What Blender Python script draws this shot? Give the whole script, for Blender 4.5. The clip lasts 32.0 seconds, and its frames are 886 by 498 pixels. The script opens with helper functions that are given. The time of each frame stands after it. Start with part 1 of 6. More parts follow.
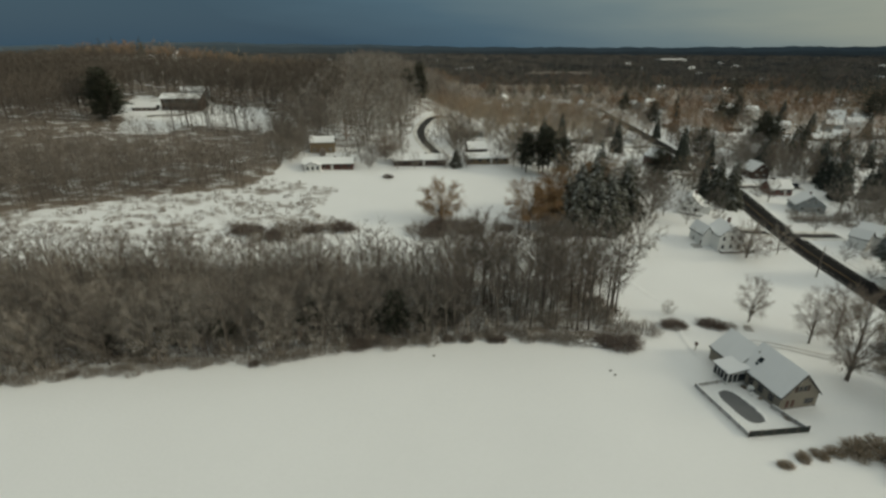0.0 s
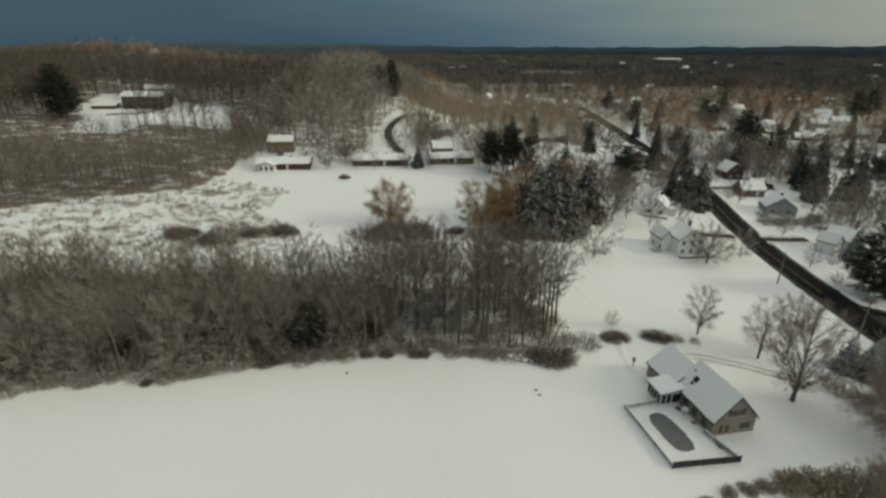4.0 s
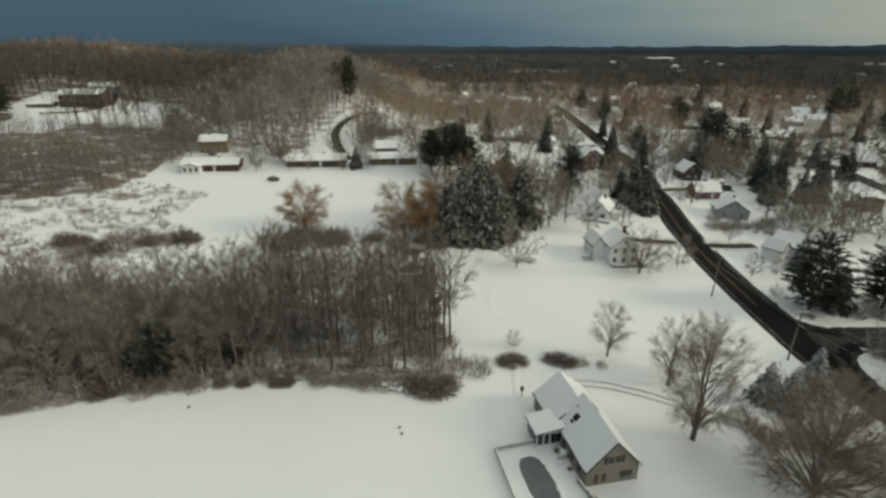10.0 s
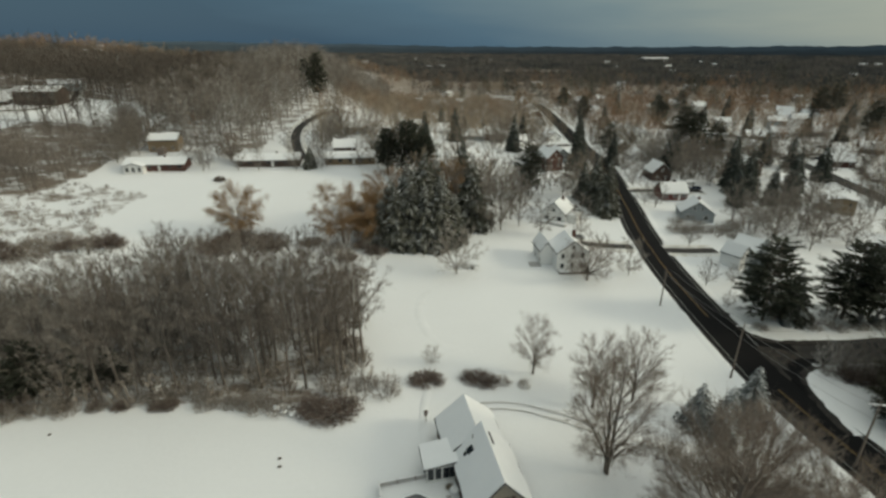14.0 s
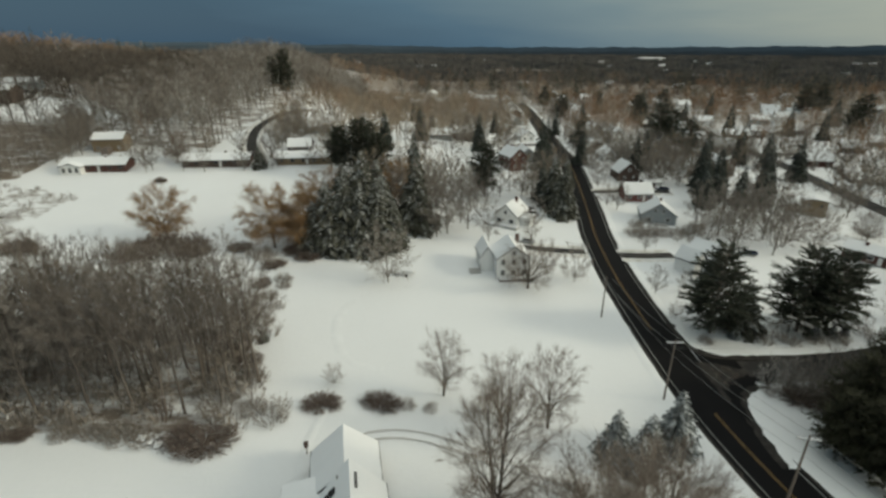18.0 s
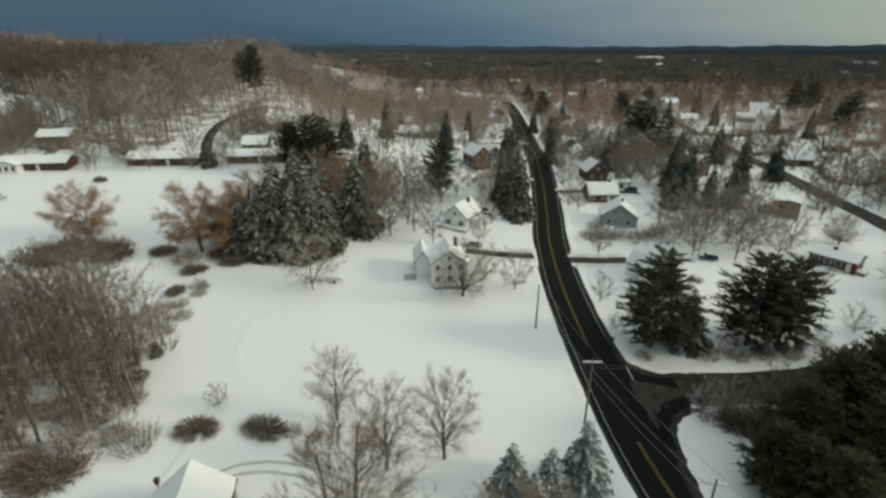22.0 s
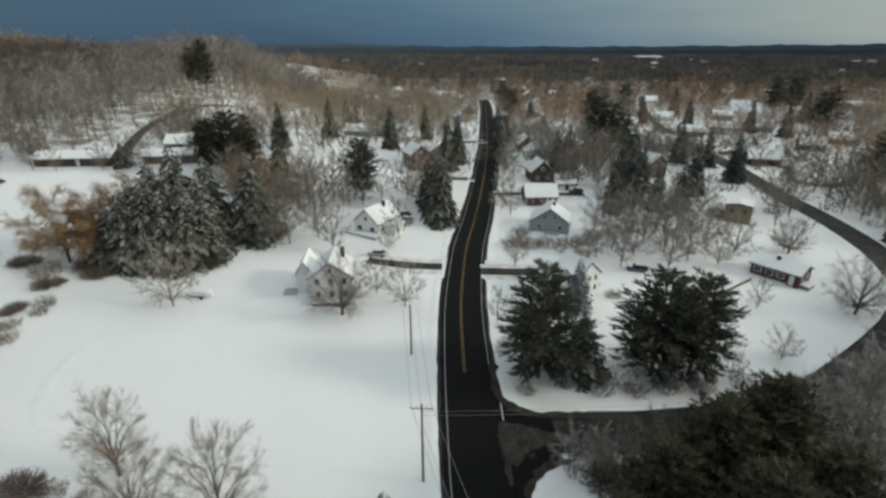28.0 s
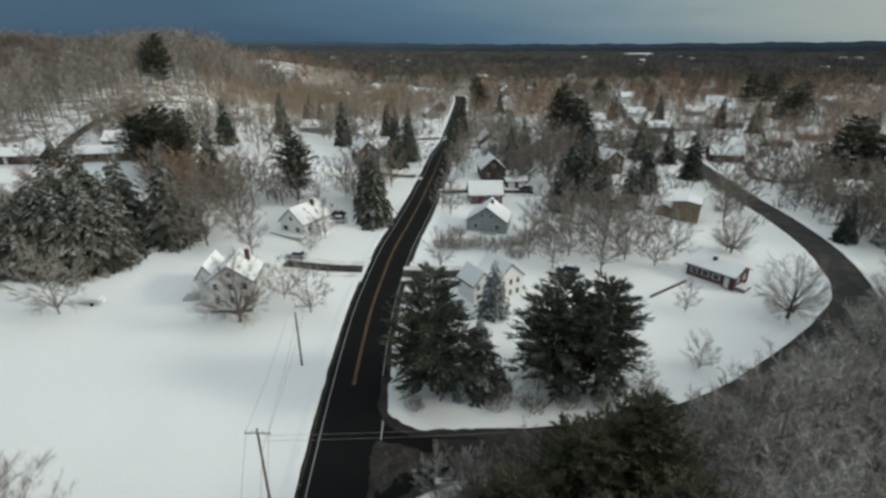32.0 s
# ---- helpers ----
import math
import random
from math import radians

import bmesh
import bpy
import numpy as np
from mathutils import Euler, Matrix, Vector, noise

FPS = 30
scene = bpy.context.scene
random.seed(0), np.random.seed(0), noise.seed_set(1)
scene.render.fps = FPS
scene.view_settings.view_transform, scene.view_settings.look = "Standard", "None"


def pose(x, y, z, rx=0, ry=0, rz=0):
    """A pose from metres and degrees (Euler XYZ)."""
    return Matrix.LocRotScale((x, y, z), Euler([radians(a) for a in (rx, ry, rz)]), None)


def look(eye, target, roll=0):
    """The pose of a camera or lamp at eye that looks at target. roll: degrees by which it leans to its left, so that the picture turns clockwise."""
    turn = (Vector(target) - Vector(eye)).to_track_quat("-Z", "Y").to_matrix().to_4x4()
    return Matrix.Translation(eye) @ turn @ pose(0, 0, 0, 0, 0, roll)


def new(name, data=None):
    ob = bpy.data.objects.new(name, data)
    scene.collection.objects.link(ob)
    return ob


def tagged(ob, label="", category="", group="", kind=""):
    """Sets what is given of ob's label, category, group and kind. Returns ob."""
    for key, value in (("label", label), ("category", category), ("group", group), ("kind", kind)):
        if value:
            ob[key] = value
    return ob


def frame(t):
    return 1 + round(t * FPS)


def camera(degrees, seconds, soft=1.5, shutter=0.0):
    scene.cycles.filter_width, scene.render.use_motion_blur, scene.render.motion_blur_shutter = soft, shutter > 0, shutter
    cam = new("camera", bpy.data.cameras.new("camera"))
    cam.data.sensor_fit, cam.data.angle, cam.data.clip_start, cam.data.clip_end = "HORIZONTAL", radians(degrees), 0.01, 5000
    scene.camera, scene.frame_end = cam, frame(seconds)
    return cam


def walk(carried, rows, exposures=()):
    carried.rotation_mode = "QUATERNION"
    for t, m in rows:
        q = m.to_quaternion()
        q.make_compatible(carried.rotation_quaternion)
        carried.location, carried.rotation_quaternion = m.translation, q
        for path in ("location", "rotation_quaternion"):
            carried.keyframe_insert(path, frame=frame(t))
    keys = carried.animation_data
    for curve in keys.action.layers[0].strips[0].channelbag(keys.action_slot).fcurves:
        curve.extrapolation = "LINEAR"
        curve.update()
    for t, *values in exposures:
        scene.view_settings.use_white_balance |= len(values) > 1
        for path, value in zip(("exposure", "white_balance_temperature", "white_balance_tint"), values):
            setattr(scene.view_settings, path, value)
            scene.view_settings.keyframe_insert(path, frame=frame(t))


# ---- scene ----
cam = camera(84.0, 32.0, soft=2.7)
# seconds, place, yaw, pitch, roll
PATH = [
    (0.0, -0.31, -1.41, 60.03, -0.82, -22.08, 0.07),
    (0.5, 1.75, -0.41, 59.85, -0.82, -22.08, 0.03),
    (1.0, 3.75, 0.57, 59.68, -0.83, -22.07, 0.01),
    (1.5, 5.7, 1.53, 59.52, -0.85, -22.07, -0.02),
    (2.0, 7.65, 2.45, 59.39, -0.85, -22.06, -0.03),
    (2.5, 9.64, 3.41, 59.21, -0.84, -22.05, -0.04),
    (3.0, 11.68, 4.42, 58.93, -0.86, -22.06, 0.0),
    (3.5, 13.7, 5.46, 58.63, -0.91, -22.08, 0.05),
    (5.5, 21.44, 9.46, 57.37, -1.08, -22.09, 0.13),
    (6.0, 23.42, 10.43, 57.15, -1.08, -22.09, 0.1),
    (6.5, 25.31, 11.31, 56.99, -1.08, -22.1, 0.09),
    (7.0, 27.1, 12.17, 56.77, -1.16, -22.1, 0.15),
    (7.5, 28.99, 13.11, 56.48, -1.24, -22.09, 0.21),
    (8.0, 30.98, 14.13, 56.24, -1.27, -22.09, 0.18),
    (8.5, 33.0, 15.13, 56.13, -1.25, -22.08, 0.08),
    (9.0, 34.97, 16.11, 56.1, -1.24, -22.06, 0.01),
    (9.5, 36.91, 17.06, 56.11, -1.25, -22.07, -0.01),
    (10.0, 38.81, 17.99, 56.03, -1.27, -22.09, 0.04),
    (10.5, 40.76, 18.95, 55.8, -1.27, -22.11, 0.09),
    (11.0, 42.76, 19.93, 55.5, -1.28, -22.11, 0.11),
    (11.5, 44.76, 20.91, 55.21, -1.3, -22.11, 0.14),
    (12.0, 46.71, 21.86, 54.92, -1.33, -22.13, 0.17),
    (12.5, 48.67, 22.84, 54.64, -1.37, -22.11, 0.15),
    (13.0, 50.61, 23.85, 54.41, -1.4, -22.08, 0.11),
    (13.5, 52.56, 24.84, 54.23, -1.44, -22.07, 0.1),
    (14.0, 54.52, 25.77, 54.1, -1.45, -22.06, 0.11),
    (14.5, 56.48, 26.67, 53.9, -1.46, -22.05, 0.08),
    (16.5, 64.41, 30.64, 52.8, -1.59, -22.0, 0.01),
    (17.0, 66.42, 31.65, 52.53, -1.58, -21.99, -0.02),
    (17.5, 68.32, 32.72, 52.25, -1.6, -21.98, 0.0),
    (18.0, 70.23, 33.72, 52.01, -1.59, -21.98, 0.05),
    (18.5, 72.18, 34.6, 51.79, -1.55, -21.99, 0.06),
    (19.0, 74.12, 35.45, 51.55, -1.52, -22.0, 0.05),
    (19.5, 76.01, 36.46, 51.23, -1.57, -21.98, 0.06),
    (20.0, 77.94, 37.57, 50.92, -1.61, -21.96, 0.05),
    (20.5, 79.91, 38.57, 50.73, -1.59, -21.96, 0.02),
    (21.0, 81.89, 39.47, 50.6, -1.51, -21.98, -0.01),
    (21.5, 83.83, 40.37, 50.36, -1.44, -22.01, 0.0),
    (22.0, 85.7, 41.33, 49.96, -1.39, -22.03, 0.06),
    (22.5, 87.6, 42.35, 49.53, -1.37, -22.03, 0.09),
    (23.0, 89.54, 43.38, 49.18, -1.36, -22.03, 0.07),
    (23.5, 91.44, 44.33, 48.94, -1.33, -22.0, -0.01),
    (24.0, 93.36, 45.28, 48.79, -1.28, -21.99, -0.13),
    (24.5, 95.29, 46.3, 48.67, -1.23, -21.99, -0.21),
    (25.0, 97.2, 47.38, 48.55, -1.2, -21.99, -0.23),
    (25.5, 99.11, 48.44, 48.38, -1.19, -21.98, -0.23),
    (27.5, 106.78, 52.32, 47.39, -1.14, -21.94, -0.09),
    (28.0, 108.79, 53.32, 47.11, -1.13, -21.97, -0.08),
    (28.5, 110.82, 54.26, 46.83, -1.07, -21.96, -0.15),
    (29.0, 112.74, 55.21, 46.63, -1.06, -21.94, -0.19),
    (29.5, 114.63, 56.21, 46.49, -1.08, -21.93, -0.19),
    (30.0, 116.52, 57.16, 46.36, -1.07, -21.95, -0.18),
    (30.5, 118.41, 57.89, 46.2, -1.02, -22.01, -0.17),
    (31.0, 120.38, 58.16, 45.96, -1.07, -22.06, -0.15),
    (31.5, 122.33, 58.45, 45.73, -1.09, -22.13, -0.14),
    (32.0, 124.24, 58.57, 45.5, -1.74, -22.19, -0.12),
]

# seconds, stops, kelvin, tint: the picture starts warm and turns cooler and brighter
EXPOSURES = [(0.0, -0.30, 7300, -2), (3.0, -0.26, 7300, -2), (6.0, -0.11, 7250, -2), (14.0, -0.06, 7150, -2), (20.0, 0.0, 6950, -1), (26.0, 0.05, 6650, 1), (32.0, 0.08, 6420, 1)]


def aim(x, y, z, yaw, pitch, roll):
    a, b = radians(yaw), radians(pitch)
    way = (-math.sin(a) * math.cos(b), math.cos(a) * math.cos(b), math.sin(b))
    return look((x, y, z), (x + 9 * way[0], y + 9 * way[1], z + 9 * way[2]), roll)


walk(cam, [(t, aim(*row)) for t, *row in PATH], EXPOSURES)

# ---- light: pale winter sun from the east under broken cloud ----
SUN_EL, SUN_AZ = 24.0, 98.0  # height and bearing from +y towards +x


def build_world():
    w = bpy.data.worlds.new("world")
    scene.world = w
    w.use_nodes = True
    n, l = w.node_tree.nodes, w.node_tree.links
    n.clear()
    out, bg = n.new("ShaderNodeOutputWorld"), n.new("ShaderNodeBackground")
    sky = n.new("ShaderNodeTexSky")
    sky.sky_type, sky.sun_disc = "NISHITA", False
    sky.sun_elevation, sky.sun_rotation = radians(SUN_EL), radians(SUN_AZ)
    sky.air_density, sky.dust_density, sky.ozone_density = 1.2, 2.0, 2.0
    dim = n.new("ShaderNodeMix")
    dim.data_type, dim.blend_type = "RGBA", "MULTIPLY"
    dim.inputs[0].default_value = 1.0
    dim.inputs[7].default_value = (0.07, 0.07, 0.07, 1)
    l.new(sky.outputs[0], dim.inputs[6])
    # cloud deck: slate over the northern horizon, paler overhead and towards the sun
    tc, sep = n.new("ShaderNodeTexCoord"), n.new("ShaderNodeSeparateXYZ")
    l.new(tc.outputs["Generated"], sep.inputs[0])
    north, up = n.new("ShaderNodeMath"), n.new("ShaderNodeMath")
    north.operation, up.operation = "MULTIPLY", "MULTIPLY_ADD"
    north.inputs[1].default_value = 0.62
    l.new(sep.outputs[0], north.inputs[0])
    up.inputs[1].default_value = 1.15
    l.new(sep.outputs[2], up.inputs[0])
    l.new(north.outputs[0], up.inputs[2])
    noise_t = n.new("ShaderNodeTexNoise")
    noise_t.inputs["Scale"].default_value, noise_t.inputs["Detail"].default_value = 2.2, 5
    stretch = n.new("ShaderNodeMapping")
    stretch.inputs["Scale"].default_value = (1, 1, 7)
    l.new(tc.outputs["Generated"], stretch.inputs[0])
    l.new(stretch.outputs[0], noise_t.inputs["Vector"])
    add = n.new("ShaderNodeMath")
    add.operation = "MULTIPLY_ADD"
    add.inputs[1].default_value = 0.28
    l.new(noise_t.outputs[0], add.inputs[0])
    l.new(up.outputs[0], add.inputs[2])
    ramp = n.new("ShaderNodeValToRGB")
    e = ramp.color_ramp.elements
    e[0].position, e[0].color = 0.0, (0.048, 0.095, 0.166, 1)
    e[1].position, e[1].color = 1.0, (0.80, 0.82, 0.86, 1)
    for p, c in ((0.2, (0.080, 0.148, 0.238, 1)), (0.42, (0.178, 0.246, 0.312, 1)), (0.64, (0.42, 0.44, 0.42, 1))):
        x = e.new(p)
        x.color = c
    l.new(add.outputs[0], ramp.inputs[0])
    mix = n.new("ShaderNodeMix")
    mix.data_type = "RGBA"
    mix.inputs[0].default_value = 0.9
    l.new(dim.outputs[2], mix.inputs[6])
    l.new(ramp.outputs[0], mix.inputs[7])
    l.new(mix.outputs[2], bg.inputs[0])
    bg.inputs[1].default_value = 1.0
    l.new(bg.outputs[0], out.inputs[0])


build_world()
sun = new("sun", bpy.data.lights.new("sun", "SUN"))
sun.data.energy, sun.data.angle, sun.data.color = 1.3, radians(9), (1.0, 0.90, 0.76)
_a, _e = radians(SUN_AZ), radians(SUN_EL)
sun.matrix_world = look((300 * math.sin(_a), 300 * math.cos(_a), 300 * math.tan(_e)), (0, 0, 0))

# ---- materials ----
def material(name, color, rough=0.8, vary=0.25, scale=1.0, grain=12.0, bump=0.0, metal=0.0, second=None, mixscale=0.3, obj=0.0, island=0.0):
    """A surface with stains at one size, grain at another and, where asked, a second colour in patches."""
    m = bpy.data.materials.new(name)
    m.use_nodes = True
    n, l = m.node_tree.nodes, m.node_tree.links
    b = n["Principled BSDF"]
    b.inputs["Roughness"].default_value, b.inputs["Metallic"].default_value = rough, metal
    tc = n.new("ShaderNodeTexCoord")

    def field(s, detail=4.0):
        t = n.new("ShaderNodeTexNoise")
        t.inputs["Scale"].default_value, t.inputs["Detail"].default_value = s, detail
        l.new(tc.outputs["Object"], t.inputs["Vector"])
        return t.outputs[0]

    def math_node(op, a, v):
        k = n.new("ShaderNodeMath")
        k.operation = op
        l.new(a, k.inputs[0])
        if isinstance(v, (int, float)):
            k.inputs[1].default_value = v
        else:
            l.new(v, k.inputs[1])
        return k.outputs[0]

    value = math_node("ADD", math_node("MULTIPLY", field(scale), vary * 1.4), math_node("MULTIPLY", field(grain, 2.0), vary * 0.6))
    value = math_node("ADD", value, 1.0 - vary)
    if obj:
        info = n.new("ShaderNodeObjectInfo")
        value = math_node("MULTIPLY", value, math_node("ADD", math_node("MULTIPLY", info.outputs["Random"], obj), 1 - obj / 2))
    if island:
        geo = n.new("ShaderNodeNewGeometry")
        value = math_node("MULTIPLY", value, math_node("ADD", math_node("MULTIPLY", geo.outputs["Random Per Island"], island), 1 - island / 2))
    mul = n.new("ShaderNodeMix")
    mul.data_type, mul.blend_type = "RGBA", "MULTIPLY"
    mul.inputs[0].default_value = 1.0
    mul.inputs[6].default_value = (*color, 1)
    if second:
        two = n.new("ShaderNodeMix")
        two.data_type = "RGBA"
        two.inputs[6].default_value, two.inputs[7].default_value = (*color, 1), (*second, 1)
        r = n.new("ShaderNodeValToRGB")
        r.color_ramp.elements[0].position, r.color_ramp.elements[1].position = 0.45, 0.58
        l.new(field(mixscale, 6.0), r.inputs[0])
        l.new(r.outputs[0], two.inputs[0])
        l.new(two.outputs[2], mul.inputs[6])
    l.new(value, mul.inputs[7])
    l.new(mul.outputs[2], b.inputs["Base Color"])
    if bump:
        k = n.new("ShaderNodeBump")
        k.inputs["Strength"].default_value, k.inputs["Distance"].default_value = 0.6, bump
        l.new(field(grain), k.inputs["Height"])
        l.new(k.outputs[0], b.inputs["Normal"])
    return m


def snowed(name, color, amount=0.5, rough=0.85, low=0.1, island=0.5, scale=0.6, gaps=0.0, fine=9.0, white=1.0):
    """A dark growth with snow lying on what faces up, in patches; gaps: the open share of its sprays."""
    m = material(name, color, rough, 0.3, 1.0, 8.0, island=island)
    n, l = m.node_tree.nodes, m.node_tree.links
    b = n["Principled BSDF"]
    was = b.inputs["Base Color"].links[0].from_socket
    geo, sep, tc = n.new("ShaderNodeNewGeometry"), n.new("ShaderNodeSeparateXYZ"), n.new("ShaderNodeTexCoord")
    l.new(geo.outputs["True Normal"], sep.inputs[0])
    ab = n.new("ShaderNodeMath")
    ab.operation = "ABSOLUTE"
    l.new(sep.outputs[2], ab.inputs[0])
    t = n.new("ShaderNodeTexNoise")
    t.inputs["Scale"].default_value = scale
    l.new(tc.outputs["Object"], t.inputs["Vector"])
    k = n.new("ShaderNodeMath")
    k.operation = "MULTIPLY_ADD"
    k.inputs[1].default_value = 1.0
    l.new(t.outputs[0], k.inputs[0])
    l.new(geo.outputs["Random Per Island"], k.inputs[2])
    k2 = n.new("ShaderNodeMath")
    k2.operation = "MULTIPLY"
    l.new(k.outputs[0], k2.inputs[0])
    l.new(ab.outputs[0], k2.inputs[1])
    r = n.new("ShaderNodeMapRange")
    r.inputs[1].default_value, r.inputs[2].default_value = 1.25 - amount - low, 1.35 - amount + low
    r.inputs[4].default_value = white
    l.new(k2.outputs[0], r.inputs[0])
    mix = n.new("ShaderNodeMix")
    mix.data_type = "RGBA"
    mix.inputs[7].default_value = (0.82, 0.84, 0.86, 1)
    l.new(r.outputs[0], mix.inputs[0])
    l.new(was, mix.inputs[6])
    l.new(mix.outputs[2], b.inputs["Base Color"])
    if gaps:
        f = n.new("ShaderNodeTexNoise")
        f.inputs["Scale"].default_value, f.inputs["Detail"].default_value = fine, 1.0
        l.new(tc.outputs["Object"], f.inputs["Vector"])
        g = n.new("ShaderNodeMapRange")
        g.inputs[1].default_value, g.inputs[2].default_value = 0.28 + 0.44 * gaps - 0.03, 0.28 + 0.44 * gaps + 0.03
        l.new(f.outputs[0], g.inputs[0])
        l.new(g.outputs[0], b.inputs["Alpha"])
    return m


def ground_material():
    """Snow, with leaf litter and dead grass showing where woods stand, and mottled woods far off."""
    m = material("snow_ground", (0.84, 0.85, 0.86), 0.75, 0.06, 0.05, 1.5, 0.05)
    n, l = m.node_tree.nodes, m.node_tree.links
    b = n["Principled BSDF"]
    was = b.inputs["Base Color"].links[0].from_socket
    at = n.new("ShaderNodeAttribute")
    at.attribute_name = "litter"
    tc = n.new("ShaderNodeTexCoord")
    t = n.new("ShaderNodeTexNoise")
    t.inputs["Scale"].default_value, t.inputs["Detail"].default_value = 0.16, 9
    t.inputs["Roughness"].default_value = 0.68
    lay = n.new("ShaderNodeMapping")
    lay.inputs["Scale"].default_value = (0.7, 1.3, 1)
    l.new(tc.outputs["Object"], lay.inputs[0])
    l.new(lay.outputs[0], t.inputs["Vector"])
    k = n.new("ShaderNodeMath")
    k.operation = "ADD"
    l.new(t.outputs[0], k.inputs[0])
    l.new(at.outputs["Fac"], k.inputs[1])
    r = n.new("ShaderNodeValToRGB")
    r.color_ramp.elements[0].position, r.color_ramp.elements[1].position = 0.84, 1.12
    l.new(k.outputs[0], r.inputs[0])
    mix = n.new("ShaderNodeMix")
    mix.data_type = "RGBA"
    mix.inputs[7].default_value = (0.20, 0.162, 0.130, 1)
    l.new(r.outputs[0], mix.inputs[0])
    l.new(was, mix.inputs[6])
    l.new(mix.outputs[2], b.inputs["Base Color"])
    return m


SNOW = material("snow", (0.86, 0.87, 0.88), 0.7, 0.05, 0.4, 3.0, 0.03)
GROUND = ground_material()
ASPHALT = material("wet_asphalt", (0.0075, 0.0073, 0.0078), 0.8, 0.4, 0.25, 25.0, 0.01)
ASPHALT.node_tree.nodes["Principled BSDF"].inputs["Specular IOR Level"].default_value = 0.12
SLUSH = material("slushy_asphalt", (0.016, 0.0146, 0.0138), 0.8, 0.4, 0.3, 10.0, 0.02, second=(0.036, 0.032, 0.029), mixscale=0.35)
YELLOW = material("yellow_paint", (0.22, 0.135, 0.045), 0.7, 0.35, 0.8, 9.0)
WHITE_LINE = material("white_paint", (0.30, 0.30, 0.29), 0.7, 0.4, 0.8, 9.0)
BARK = material("bark", (0.140, 0.119, 0.102), 0.95, 0.35, 2.0, 14.0, 0.03, obj=0.5)
BARK_PALE = material("frosted_bark", (0.20, 0.180, 0.160), 0.95, 0.35, 2.0, 14.0, 0.03, obj=0.4)
TWIG = snowed("twigs", (0.158, 0.132, 0.111), 0.18, island=0.8, white=0.40)
TWIG_PALE = snowed("snow_dusted_twigs", (0.29, 0.254, 0.220), 0.31, island=0.8, white=0.50)
WILLOW = snowed("orange_willow_twigs", (0.270, 0.168, 0.085), -0.1, island=0.6)
RUST = snowed("rust_brown_brush", (0.165, 0.127, 0.106), 0.2, island=0.7, white=0.35)
SPRUCE = snowed("snowy_spruce_needles", (0.085, 0.084, 0.062), 0.36, low=0.3, island=0.7, scale=1.2, gaps=0.2, fine=5.0, white=0.62)
PINE = snowed("dark_pine_needles", (0.050, 0.056, 0.037), -0.28, island=0.9, gaps=0.3, fine=6.0)
PINE_OLIVE = snowed("olive_pine_needles", (0.047, 0.046, 0.023), -0.62, island=0.9, gaps=0.25, fine=7.0)
BANK = material("dirty_snow_bank", (0.78, 0.77, 0.75), 0.8, 0.12, 0.4, 4.0, 0.08, second=(0.62, 0.60, 0.56), mixscale=0.5)
DIRT = material("brown_gravel", (0.020, 0.0172, 0.015), 0.95, 0.5, 0.5, 8.0, 0.04, second=(0.040, 0.035, 0.030), mixscale=0.7)
RUT = material("rutted_snow", (0.56, 0.545, 0.53), 0.8, 0.3, 0.7, 6.0, 0.03)
TRODDEN = material("trodden_snow", (0.84, 0.85, 0.86), 0.8, 0.1, 0.6, 5.0, 0.08)
# ridge woods with distance haze painted in, bluer and paler row by row
RIDGE_NEAR = material("hazed_near_ridge_woods", (0.080, 0.100, 0.120), 1.0, 0.5, 0.004, 0.03)
RIDGE = material("hazed_far_ridge_woods", (0.082, 0.112, 0.142), 1.0, 0.4, 0.004, 0.03)
RIDGE_FAR = material("hazed_farthest_ridge_woods", (0.11, 0.155, 0.20), 1.0, 0.3, 0.004, 0.03)
# russet twigs, their colour warmed further for the sunlight over the town
REDDISH = snowed("sun_warmed_russet_twigs", (0.29, 0.185, 0.118), 0.2, island=0.8, white=0.30)
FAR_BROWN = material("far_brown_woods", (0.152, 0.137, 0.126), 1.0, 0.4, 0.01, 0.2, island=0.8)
# evergreen colour greyed and blued to carry the haze of distance
FAR_DARK = material("haze_tinted_far_evergreens", (0.056, 0.067, 0.071), 1.0, 0.4, 0.01, 0.2, island=0.8)
TWIG_FROST = snowed("frosted_twigs", (0.37, 0.342, 0.312), 0.42, island=0.8, white=0.65)
# tan twigs with the town's warm sunlight mixed into the colour
TWIG_TAN = snowed("sun_warmed_tan_twigs", (0.32, 0.255, 0.188), 0.28, island=0.8, white=0.40)
SPRUCE_FROST = snowed("frosted_spruce_needles", (0.13, 0.145, 0.145), 0.46, low=0.25, island=0.5, gaps=0.2, fine=5.0, white=0.8)
SPRUCE_DARK = snowed("dark_spruce_needles", (0.042, 0.050, 0.039), 0.16, low=0.2, island=0.6, gaps=0.2, fine=5.0, white=0.6)
TWIG_GREY = snowed("grey_brown_twigs", (0.205, 0.177, 0.152), 0.2, island=0.8, white=0.40)
# darker, less snowy copy of the twigs: the hill's dimness is in the colour
TWIG_HILL = snowed("darkened_hill_twigs", (0.112, 0.093, 0.077), 0.06, island=0.8, white=0.30)
TWIG_WARM = snowed("warm_brown_twigs", (0.22, 0.178, 0.146), 0.10, island=0.7, white=0.30)

# ---- the lie of the land ----
def smooth(a, b, x):
    q = np.clip((x - a) / (b - a), 0, 1)
    return q * q * (3 - 2 * q)


